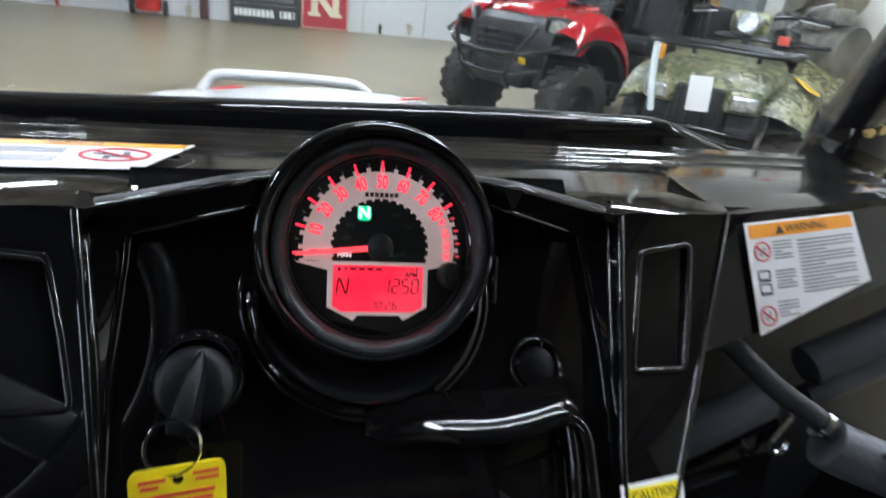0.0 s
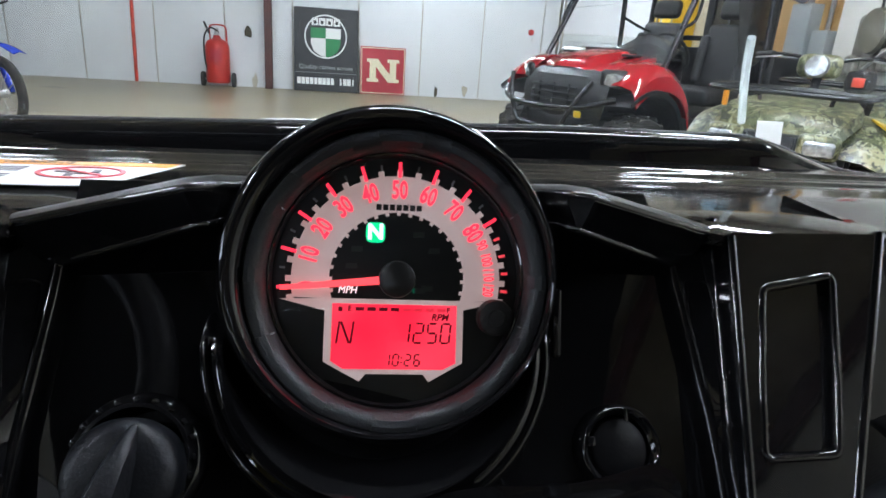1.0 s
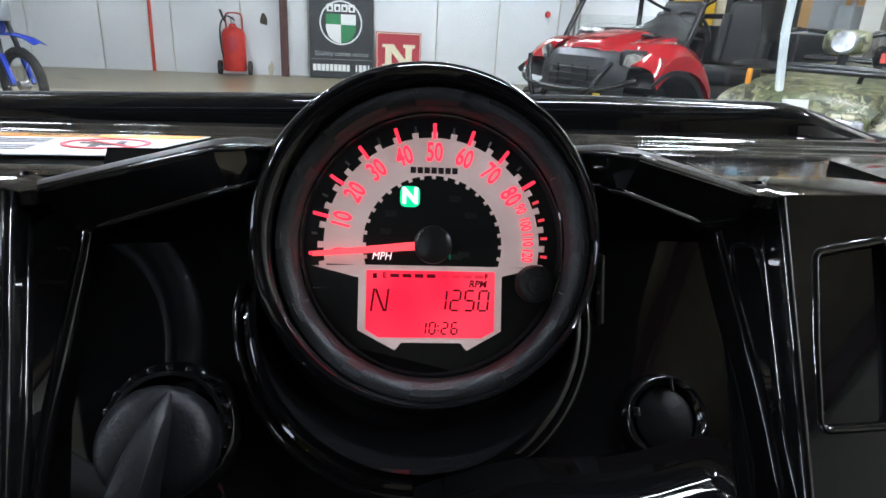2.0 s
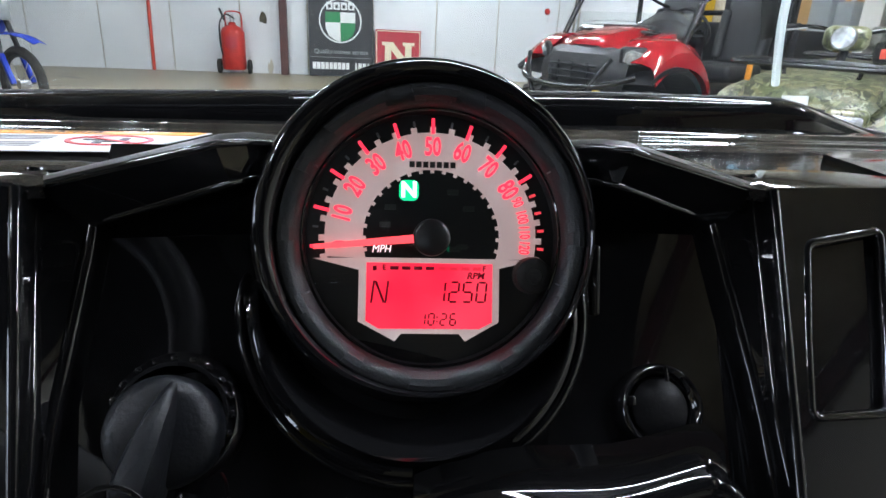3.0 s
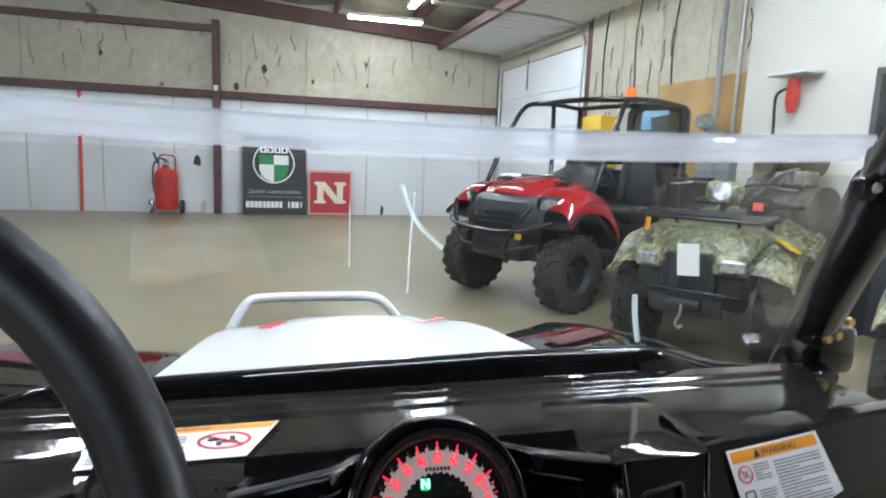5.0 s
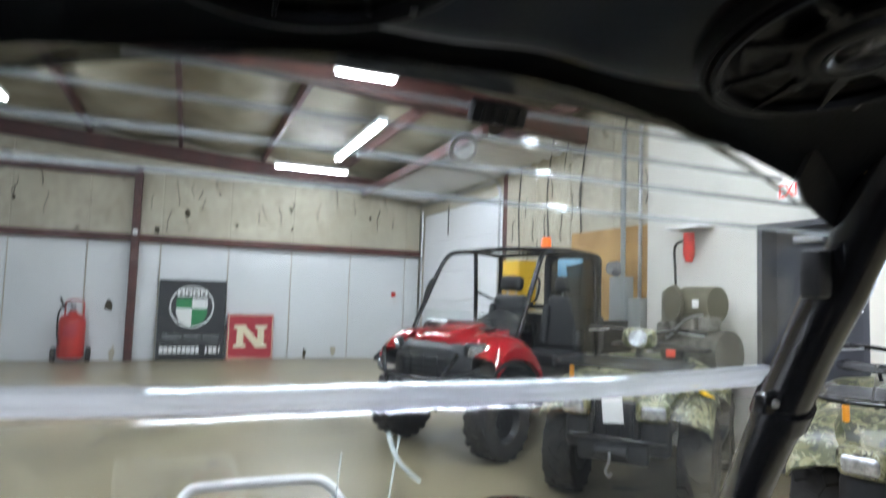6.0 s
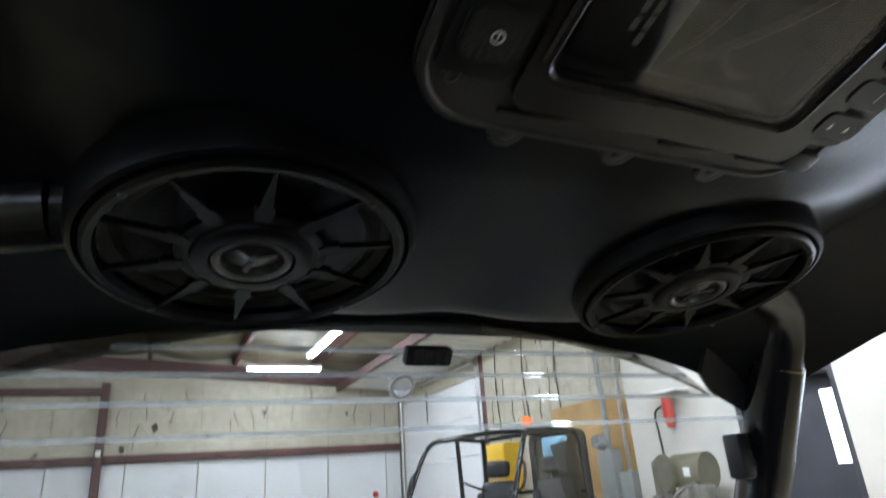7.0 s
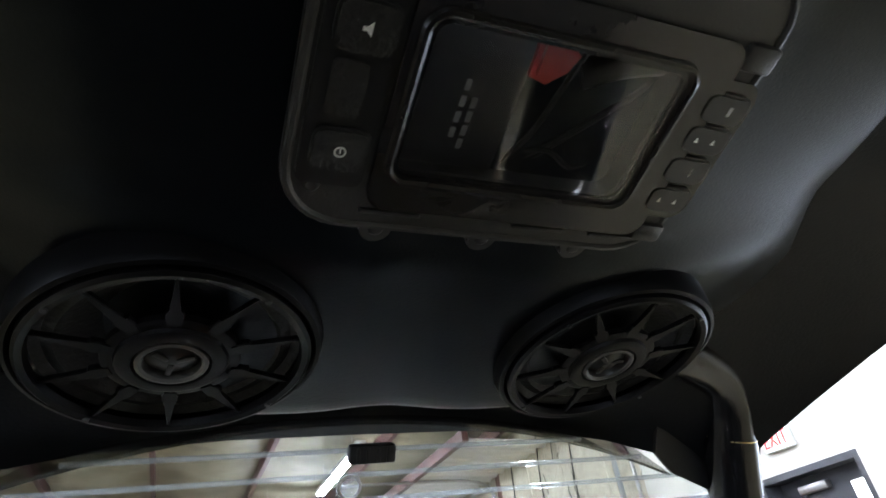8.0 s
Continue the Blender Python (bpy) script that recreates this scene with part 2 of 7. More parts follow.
def mixed_surface(name, base, dark, scale, fine_scale, rough, bump, spots=None, spot_scale=2.0, spot_at=0.68, stretch=(1, 1, 1), gloss_var=0.1):
    """A large worn surface: broad mottling, fine grain, and stains of their own shape."""
    m = bpy.data.materials.new(name)
    m.use_nodes = True
    nt = m.node_tree
    b = nt.nodes["Principled BSDF"]
    tc = nt.nodes.new("ShaderNodeTexCoord")
    mp = nt.nodes.new("ShaderNodeMapping")
    mp.inputs["Scale"].default_value = stretch
    nt.links.new(tc.outputs["Object"], mp.inputs["Vector"])

    def noise_node(s, d=7, dist=0.0):
        n = nt.nodes.new("ShaderNodeTexNoise")
        n.inputs["Scale"].default_value, n.inputs["Detail"].default_value, n.inputs["Distortion"].default_value = s, d, dist
        nt.links.new(mp.outputs[0], n.inputs["Vector"])
        return n

    broad, grain = noise_node(scale, 8, 0.4), noise_node(fine_scale, 4)
    r1 = nt.nodes.new("ShaderNodeValToRGB")
    r1.color_ramp.elements[0].position, r1.color_ramp.elements[1].position = 0.32, 0.68
    r1.color_ramp.elements[0].color, r1.color_ramp.elements[1].color = (*dark, 1), (*base, 1)
    nt.links.new(broad.outputs["Fac"], r1.inputs["Fac"])
    mul = nt.nodes.new("ShaderNodeMixRGB")
    mul.blend_type, mul.inputs[0].default_value = "OVERLAY", 0.35
    nt.links.new(r1.outputs["Color"], mul.inputs[1])
    nt.links.new(grain.outputs["Fac"], mul.inputs[2])
    last = mul
    if spots:
        sp = noise_node(spot_scale, 9, 0.8)
        r2 = nt.nodes.new("ShaderNodeValToRGB")
        r2.color_ramp.elements[0].position, r2.color_ramp.elements[1].position = spot_at, spot_at + 0.05
        nt.links.new(sp.outputs["Fac"], r2.inputs["Fac"])
        mix = nt.nodes.new("ShaderNodeMixRGB")
        mix.inputs[2].default_value = (*spots, 1)
        nt.links.new(r2.outputs["Color"], mix.inputs[0])
        nt.links.new(last.outputs[0], mix.inputs[1])
        last = mix
    nt.links.new(last.outputs[0], b.inputs["Base Color"])
    mr = nt.nodes.new("ShaderNodeMapRange")
    mr.inputs["To Min"].default_value, mr.inputs["To Max"].default_value = rough - gloss_var, rough + gloss_var
    nt.links.new(broad.outputs["Fac"], mr.inputs["Value"])
    nt.links.new(mr.outputs["Result"], b.inputs["Roughness"])
    bn = nt.nodes.new("ShaderNodeBump")
    bn.inputs["Strength"].default_value, bn.inputs["Distance"].default_value = bump, 0.01
    nt.links.new(grain.outputs["Fac"], bn.inputs["Height"])
    nt.links.new(bn.outputs["Normal"], b.inputs["Normal"])
    return m


# Bluish tint paints a daylight sheen into the pod's liner.
M["liner"].node_tree.nodes["Principled BSDF"].inputs["Specular Tint"].default_value = (0.8, 0.93, 1.0, 1)
M["floor"] = mixed_surface("worn_concrete", (0.33, 0.282, 0.18), (0.21, 0.178, 0.11), 1.3, 38, 0.33, 0.1, (0.13, 0.11, 0.08), 1.7, 0.64)
M["panel"] = mixed_surface("white_wall_panel", (0.72, 0.74, 0.75), (0.62, 0.64, 0.65), 0.8, 25, 0.5, 0.05, (0.42, 0.4, 0.33), 2.3, 0.72)
M["brown_wall"] = mixed_surface("brown_wall_board", (0.25, 0.215, 0.16), (0.17, 0.145, 0.105), 0.9, 20, 0.6, 0.1, (0.06, 0.05, 0.04), 2.1, 0.7)
M["insul"] = mixed_surface("faded_insulation_facing", (0.5, 0.46, 0.36), (0.4, 0.36, 0.27), 1.1, 14, 0.6, 0.35, (0.11, 0.1, 0.06), 2.6, 0.69)
lcd = material("lcd_backlit_red", (0.3, 0.01, 0.02), 0.4)
nt = lcd.node_tree
grad = nt.nodes.new("ShaderNodeTexNoise")
grad.inputs["Scale"].default_value, grad.inputs["Detail"].default_value = 28, 1
ramp = nt.nodes.new("ShaderNodeValToRGB")
ramp.color_ramp.elements[0].position, ramp.color_ramp.elements[1].position = 0.35, 0.7
ramp.color_ramp.elements[0].color, ramp.color_ramp.elements[1].color = (1.0, 0.012, 0.05, 1), (1.0, 0.07, 0.12, 1)
tco = nt.nodes.new("ShaderNodeTexCoord")
nt.links.new(tco.outputs["Object"], grad.inputs["Vector"])
nt.links.new(grad.outputs["Fac"], ramp.inputs["Fac"])
nt.links.new(ramp.outputs["Color"], nt.nodes["Principled BSDF"].inputs["Emission Color"])
nt.nodes["Principled BSDF"].inputs["Emission Strength"].default_value = 1.1
M["lcd"] = lcd


# ---- mesh tools ----
def part(name, bm, mat, parent=None, label="", smooth=True, m=None, angle=40):
    """Link a bmesh as one mesh object, under a thing or a part."""
    bmesh.ops.recalc_face_normals(bm, faces=bm.faces)
    me = bpy.data.meshes.new(name)
    if smooth:
        for e in bm.edges:
            if len(e.link_faces) == 2 and e.calc_face_angle(0) > radians(angle):
                e.smooth = False
        for fc in bm.faces:
            fc.smooth = True
    bm.to_mesh(me)
    bm.free()
    me.materials.append(M[mat] if isinstance(mat, str) else mat)
    ob = new(name, me)
    if m is not None:
        ob.matrix_basis = m
    if parent:
        ob.parent = parent
    return tagged(ob, label)


def thing(name, m, label, category, group="", kind=""):
    ob = new(name)
    ob.empty_display_size = 0.05
    ob.matrix_basis = m
    return tagged(ob, label, category, group, kind)


def solid(name, bm, mat, label, category, group="", kind="", m=None, smooth=True):
    return tagged(part(name, bm, mat, None, "", smooth, m), label, category, group, kind)


def place(bm, verts, m):
    if m is not None:
        bmesh.ops.transform(bm, matrix=m, verts=verts)


def box(bm=None, c=(0, 0, 0), s=(1, 1, 1), bevel=0.0, m=None, seg=2):
    bm = bm or bmesh.new()
    vs = bmesh.ops.create_cube(bm, size=1)["verts"]
    bmesh.ops.transform(bm, matrix=Matrix.Translation(c) @ Matrix.Diagonal((*s, 1)), verts=vs)
    if bevel:
        es = list({e for v in vs for e in v.link_edges})
        r = bmesh.ops.bevel(bm, geom=es, offset=min(bevel, 0.49 * min(s)), segments=seg, affect="EDGES", profile=0.5)
        vs = list({v for f in r["faces"] for v in f.verts} | {v for v in vs if v.is_valid})
    place(bm, vs, m)
    return bm


def lathe(bm=None, profile=(), seg=32, m=None, close=False):
    """Turn a profile of (radius, height) round the local z axis."""
    bm = bm or bmesh.new()
    rings, made = [], []
    for r, h in profile:
        if r < 1e-6:
            v = bm.verts.new((0, 0, h))
            rings.append([v] * seg)
            made.append(v)
        else:
            ring = [bm.verts.new((r * math.cos(2 * math.pi * k / seg), r * math.sin(2 * math.pi * k / seg), h)) for k in range(seg)]
            rings.append(ring)
            made += ring
    pairs = list(zip(rings, rings[1:]))
    if close:
        pairs.append((rings[-1], rings[0]))
    for a, b in pairs:
        for k in range(seg):
            q = [a[k], a[(k + 1) % seg], b[(k + 1) % seg], b[k]]
            q = [v for i, v in enumerate(q) if v not in q[:i]]
            if len(q) > 2:
                bm.faces.new(q)
    place(bm, made, m)
    return bm


def smooth_line(pts, steps=6, closed=False):
    """A Catmull-Rom line through the points."""
    p = [Vector(q) for q in pts]
    n = len(p)
    out = []
    for i in range(n if closed else n - 1):
        a, b, c, d = (p[(i + k) % n] if closed else p[min(max(i + k, 0), n - 1)] for k in (-1, 0, 1, 2))
        for s in range(steps):
            t = s / steps
            out.append(0.5 * ((2 * b) + (c - a) * t + (2 * a - 5 * b + 4 * c - d) * t * t + (3 * b - a - 3 * c + d) * t ** 3))
    if not closed:
        out.append(p[-1])
    return out


def tube(bm=None, pts=(), r=0.02, seg=10, closed=False, smooth=6, m=None, caps=True):
    bm = bm or bmesh.new()
    line = smooth_line(pts, smooth, closed) if smooth else [Vector(q) for q in pts]
    n = len(line)
    rings, made, up = [], [], None
    for i, q in enumerate(line):
        d = (line[(i + 1) % n] - line[i - 1]) if closed else (line[min(i + 1, n - 1)] - line[max(i - 1, 0)])
        d.normalize()
        if up is None:
            up = d.orthogonal().normalized()
        up = (up - d * up.dot(d)).normalized()
        side = d.cross(up)
        rad = r[min(i * len(r) // n, len(r) - 1)] if isinstance(r, (list, tuple)) else r
        ring = [bm.verts.new(q + rad * (math.cos(2 * math.pi * k / seg) * up + math.sin(2 * math.pi * k / seg) * side)) for k in range(seg)]
        rings.append(ring)
        made += ring
    for a, b in list(zip(rings, rings[1:])) + ([(rings[-1], rings[0])] if closed else []):
        for k in range(seg):
            bm.faces.new((a[k], a[(k + 1) % seg], b[(k + 1) % seg], b[k]))
    if caps and not closed:
        bm.faces.new(rings[0][::-1])
        bm.faces.new(rings[-1])
    place(bm, made, m)
    return bm


def rod(bm=None, a=(0, 0, 0), b=(0, 0, 1), r=0.01, seg=10):
    return tube(bm, (a, b), r, seg, smooth=0)


def prism(bm=None, outline=(), h=0.01, m=None, bevel=0.0, z0=0.0):
    """A flat outline in local x, y, raised from z0 by h."""
    bm = bm or bmesh.new()
    lo = [bm.verts.new((x, y, z0)) for x, y in outline]
    hi = [bm.verts.new((x, y, z0 + h)) for x, y in outline]
    n = len(outline)
    bm.faces.new(lo[::-1])
    top = bm.faces.new(hi)
    for k in range(n):
        bm.faces.new((lo[k], lo[(k + 1) % n], hi[(k + 1) % n], hi[k]))
    vs = lo + hi
    if bevel:
        r = bmesh.ops.bevel(bm, geom=list(top.edges), offset=bevel, segments=2, affect="EDGES")
        vs = list({v for f in r["faces"] for v in f.verts} | {v for v in vs if v.is_valid})
    place(bm, vs, m)
    return bm


def ring_sheet(bm=None, outer=(), inner=(), h=0.001, m=None, z0=0.0):
    """A flat ring between two outlines of equal length."""
    bm = bm or bmesh.new()
    n = len(outer)
    rows = [[bm.verts.new((x, y, z)) for x, y in line] for line, z in ((outer, z0), (outer, z0 + h), (inner, z0 + h), (inner, z0))]
    for a, b in zip(rows, rows[1:] + rows[:1]):
        for k in range(n):
            bm.faces.new((a[k], a[(k + 1) % n], b[(k + 1) % n], b[k]))
    place(bm, [v for r in rows for v in r], m)
    return bm


def loft(bm=None, rows=(), m=None, closed=False, caps=False, thick=0.0):
    """A skin over rows of points; thick gives it a back."""
    bm = bm or bmesh.new()
    grid = [[bm.verts.new(q) for q in row] for row in rows]
    n = len(grid[0])
    faces = []
    for a, b in zip(grid, grid[1:]):
        for k in range(n if closed else n - 1):
            faces.append(bm.faces.new((a[k], a[(k + 1) % n], b[(k + 1) % n], b[k])))
    if caps and closed:
        faces += [bm.faces.new(grid[0][::-1]), bm.faces.new(grid[-1])]
    vs = [v for g in grid for v in g]
    if thick:
        bmesh.ops.recalc_face_normals(bm, faces=faces)
        bmesh.ops.solidify(bm, geom=faces, thickness=thick)
        vs = list(bm.verts)
    place(bm, vs, m)
    return bm


def rounded(w, h, r, n=5, cx=0.0, cy=0.0):
    out = []
    for sx, sy, a in ((1, 1, 0), (-1, 1, 90), (-1, -1, 180), (1, -1, 270)):
        for k in range(n + 1):
            t = radians(a + 90 * k / n)
            out.append((cx + sx * (w / 2 - r) + r * math.cos(t), cy + sy * (h / 2 - r) + r * math.sin(t)))
    return out


def circle(r, n=32, cx=0.0, cy=0.0):
    return [(cx + r * math.cos(2 * math.pi * k / n), cy + r * math.sin(2 * math.pi * k / n)) for k in range(n)]


def written(name, body, size, m, mat, parent, h=0.0004, shear=0.0, sx=1.0, bold=0.0, label=""):
    """Words in the built-in font as a mesh part, centred on m."""
    cu = bpy.data.curves.new(name, "FONT")
    cu.body, cu.size, cu.align_x, cu.align_y, cu.shear, cu.extrude, cu.offset = body, size, "CENTER", "CENTER", shear, h, bold
    cu.resolution_u = 3
    ob = bpy.data.objects.new(name, cu)
    scene.collection.objects.link(ob)
    me = bpy.data.meshes.new_from_object(ob.evaluated_get(bpy.context.evaluated_depsgraph_get()))
    bpy.data.objects.remove(ob)
    bm = bmesh.new()
    bm.from_mesh(me)
    bpy.data.meshes.remove(me)
    if sx != 1.0:
        bmesh.ops.transform(bm, matrix=Matrix.Diagonal((sx, 1, 1, 1)), verts=bm.verts)
    return part(name, bm, mat, parent, label, False, m)


def frame_of(origin, right, up):
    """A matrix with local x along right, y along up and z out of the face."""
    r = Vector(right).normalized()
    u = Vector(up)
    u = (u - r * u.dot(r)).normalized()
    n = r.cross(u)
    return Matrix(((r.x, u.x, n.x, origin[0]), (r.y, u.y, n.y, origin[1]), (r.z, u.z, n.z, origin[2]), (0, 0, 0, 1)))


# ---- the shop: far wall at y = 12.11, right wall at x = 4.42, office wall at x = 4.2 ----
FAR, RIGHT, OFFICE, LEFT, BACK = 12.11, 4.42, 4.2, -9.0, -7.0


def eave(x):
    return 3.36 + 0.066 * (RIGHT - x)


solid("floor", box(None, ((LEFT + RIGHT) / 2, (BACK + FAR) / 2, -0.06), (RIGHT - LEFT + 0.6, FAR - BACK + 0.6, 0.12)), "floor", "worn tan concrete shop floor with dark stains", "floor", kind="structure", smooth=False)

wall_far = solid("wall_far", prism(None, ((LEFT, 0), (RIGHT, 0), (RIGHT, eave(RIGHT) + 0.5), (LEFT, eave(LEFT) + 0.5)), 0.2, frame_of((0, FAR + 0.22, 0), (1, 0, 0), (0, 0, 1))), "insul", "shop end wall with faded torn insulation above white panels", "wall", kind="structure", smooth=False)
x = LEFT + 0.01
k = 0
while x < RIGHT - 0.05:
    w = min(1.18, RIGHT - 0.01 - x)
    part("wall_panel", box(None, (x + w / 2, FAR + 0.005, 1.06), (w - 0.012, 0.03, 2.12), 0.004), "panel", wall_far, smooth=False)
    part("insulation_panel", box(None, (x + w / 2, FAR + 0.01, 2.27 + (eave(x) - 2.2) / 2), (w - 0.014, 0.025, eave(x) - 2.2), 0.006), "insul", wall_far, smooth=False)
    x += 1.19

# cracks where the facing has split
crng = random.Random(11)
splits = []
for i in range(30):
    x, z = crng.uniform(-4.2, RIGHT - 0.2), crng.uniform(2.32, 3.3)
    pts = [(x, FAR - 0.004, z)]
    for k in range(crng.randint(3, 6)):
        pts.append((pts[-1][0] + crng.uniform(-0.035, 0.035), FAR - 0.004, pts[-1][2] + crng.uniform(0.02, 0.11)))
    part("split", tube(None, pts, crng.uniform(0.004, 0.009), 5, smooth=2), "rubber", wall_far)
for i in range(16):
    y, z = crng.uniform(4.8, 8.1), crng.uniform(1.5, 3.2)
    pts = [(RIGHT - 0.024, y, z)]
    for k in range(crng.randint(3, 6)):
        pts.append((RIGHT - 0.024, pts[-1][1] + crng.uniform(-0.03, 0.03), pts[-1][2] + crng.uniform(0.03, 0.1)))
    splits.append(pts)

# torn holes and rags in the insulation and panels
rng = random.Random(4)
for cx, cz, s in ((-2.55, 2.9, 0.07), (-2.3, 2.75, 0.05), (-0.25, 2.72, 0.11), (0.1, 2.95, 0.06), (-0.75, 2.36, 0.09), (1.35, 2.85, 0.08), (1.7, 2.55, 0.06), (3.75, 2.6, 0.09), (-1.45, 0.95, 0.12), (2.05, 0.1, 0.1), (2.62, 0.16, 0.12), (-1.35, 0.12, 0.13), (3.3, 2.9, 0.06), (0.65, 2.55, 0.05), (-3.0, 2.8, 0.06)):
    pts = [(cx + s * rng.uniform(0.3, 0.6) * math.cos(a), cz + s * rng.uniform(0.5, 1.3) * math.sin(a)) for a in [2 * math.pi * i / 9 for i in range(9)]]
    part("tear", prism(None, pts, 0.006, frame_of((0, FAR - 0.012, 0), (1, 0, 0), (0, 0, 1))), material("torn_backing", (0.07, 0.06, 0.035), 0.9, var=0.4, var_scale=30) if cz > 0.05 and rng.random() < 0.5 else "insul", wall_far, "torn edge of yellowed insulation", False)

trim = thing("trim", Matrix(), "dark red steel framing along the end wall", "steel frame", kind="structure")
part("column", box(None, (-1.09, FAR - 0.11, 1.75), (0.13, 0.19, 3.5), 0.006), "oxide", trim, smooth=False)
part("column", box(None, (-6.6, FAR - 0.11, 1.85), (0.13, 0.19, 3.9), 0.006), "oxide", trim, smooth=False)
part("girt", box(None, ((LEFT + RIGHT) / 2, FAR - 0.07, 2.2), (RIGHT - LEFT, 0.12, 0.13), 0.006), "oxide", trim, smooth=False)
part("girt", box(None, ((LEFT - 1.09) / 2, FAR - 0.07, 3.36), (-1.09 - LEFT, 0.12, 0.12), 0.006), "oxide", trim, smooth=False)
slope = math.atan(0.066)
for y, d in ((FAR - 0.13, 0.26), (6.1, 0.3), (0.1, 0.3), (-5.9, 0.3)):
    part("rafter", box(None, (0, 0, 0), (RIGHT - LEFT + 0.05, 0.16, d), 0.006, Matrix.Translation(((LEFT + RIGHT) / 2, y, eave((LEFT + RIGHT) / 2) + d / 2 - 0.02)) @ Matrix.Rotation(slope, 4, "Y")), "oxide", trim, smooth=False)
for i in range(9):
    x = RIGHT - 0.35 - 1.5 * i
    part("purlin", box(None, (x, (BACK + FAR) / 2, eave(x) + 0.36), (0.07, FAR - BACK, 0.2), 0.006), "oxide", trim, smooth=False)

# ceiling: one sheet of insulation that sags between the purlins
bm = bmesh.new()
rows = []
for i in range(91):
    x = RIGHT + 0.1 - (RIGHT - LEFT + 0.2) * i / 90
    f = ((RIGHT - 0.35 - x) / 1.5) % 1.0
    rows.append([(x, BACK - 0.1 + (FAR - BACK + 0.2) * j / 40, eave(x) + 0.47 - 0.13 * math.sin(math.pi * f) + 0.02 * math.sin(j * 1.9 + i * 0.3)) for j in range(41)])
loft(bm, rows, thick=0.03)
solid("ceiling", bm, "ceiling", "sagging yellowed insulation between roof purlins", "ceiling", kind="structure")

rows = []
for j in range(161):
    y = 6.45 + (FAR - 6.5) * j / 160
    rows.append([(x, y, eave(x) - 0.03 + 0.016 * math.copysign(min(1.0, abs(2.2 * math.sin(y * 2 * math.pi / 0.26))), math.sin(y * 2 * math.pi / 0.26))) for x in (3.15, 3.6, 4.0, RIGHT + 0.02)])
solid("ceiling_sheet", loft(None, rows, thick=0.006), "door_white", "white ribbed metal sheets under the roof beside the overhead door", "ceiling", kind="structure", smooth=False)
part("sheet_beam", box(None, (3.1, (6.2 + FAR) / 2, eave(3.1) - 0.05), (0.09, FAR - 6.2 - 0.2, 0.14), 0.006), "oxide", trim, smooth=False)

# right wall with an overhead door beside the corner
wr = solid("wall_right", box(None, (RIGHT + 0.12, (4.5 + 8.2) / 2, 2.0), (0.2, 8.2 - 4.5, 4.0)), "insul", "side wall with torn beige insulation facing", "wall", kind="structure", smooth=False)
part("door_head", box(None, (RIGHT + 0.12, (8.2 + FAR + 0.2) / 2, 3.5), (0.2, FAR + 0.2 - 8.2, 0.98)), "insul", wr, smooth=False)
part("door_post", box(None, (RIGHT + 0.1, 8.22, 1.75), (0.2, 0.16, 3.5), 0.005), "oxide", wr, smooth=False)
part("door_post", box(None, (RIGHT + 0.12, FAR - 0.06, 1.75), (0.18, 0.3, 3.5), 0.005), "insul", wr, smooth=False)
y = 4.62
while y < 8.1:
    part("insulation_panel", box(None, (RIGHT + 0.005, y + 0.44, 2.0), (0.03, 0.868, 3.9), 0.006), "insul", wr, smooth=False)
    y += 0.88
for pts in splits:
    part("split", tube(None, pts, 0.006, 5, smooth=2), "rubber", wr)
for y, z0, z1 in ((7.7, 2.0, 3.5), (6.9, 2.2, 3.6), (6.1, 1.9, 3.6), (5.3, 1.6, 3.7), (5.0, 2.0, 3.7)):
    part("cable", tube(None, ((RIGHT - 0.02, y, z0), (RIGHT - 0.03, y + 0.03, (z0 + z1) / 2), (RIGHT - 0.02, y + 0.12 * math.sin(y * 7), z1)), 0.009, 6), "rubber", wr)
od = tagged(thing("door_1", Matrix(), "closed white sectional overhead door", "garage door", kind="structure"))
for i in range(5):
    part("door_panel", box(None, (RIGHT + 0.06, (8.3 + 11.9) / 2, 0.3 + 0.6 * i), (0.05, 3.6, 0.594), 0.008), "door_white", od, smooth=False)
for y in (8.34, 11.86):
    part("track", rod(None, (RIGHT - 0.04, y, 0), (RIGHT - 0.04, y, 3.1), 0.022, 8), "steel", od)
part("track", tube(None, ((RIGHT - 0.04, 8.34, 3.05), (RIGHT - 0.4, 8.34, 3.3), (RIGHT - 2.4, 8.34, 3.35)), 0.022, 8), "steel", od)
part("pull_rope", rod(None, (RIGHT - 0.06, 10.4, 2.5), (RIGHT - 0.05, 10.42, 3.05), 0.012, 6), "ink", od)
part("torsion_shaft", rod(None, (RIGHT - 0.12, 8.3, 3.2), (RIGHT - 0.12, FAR - 0.1, 3.2), 0.025, 8), "steel", od)

# office wall with a dark steel door
wo = solid("wall_office", box(None, (OFFICE + 0.15, (3.32 + 4.66) / 2, 2.0), (0.3, 4.66 - 3.32, 4.0), 0.004), "drywall", "pale drywall office wall jutting into the shop", "wall", kind="structure", smooth=False)
for y0, y1, z0, z1 in ((BACK, -0.2, 0.0, 4.0), (1.3, 2.4, 0.0, 4.0), (-0.2, 1.3, 0.0, 0.7), (-0.2, 1.3, 2.05, 4.0)):
    part("wall_section", box(None, (OFFICE + 0.15, (y0 + y1) / 2, (z0 + z1) / 2), (0.3, y1 - y0, z1 - z0)), "cream", wo, smooth=False)
# Unseen window added to give the pod's right flank a bluish sheen.
added_side_window = thing("window_3", Matrix(), "added unseen side window glowing to put a sheen on the roof pod", "window", kind="structure")
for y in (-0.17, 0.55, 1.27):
    part("window_frame", box(None, (OFFICE + 0.1, y, 1.375), (0.1, 0.06, 1.35), 0.006), "door_dark", added_side_window, smooth=False)
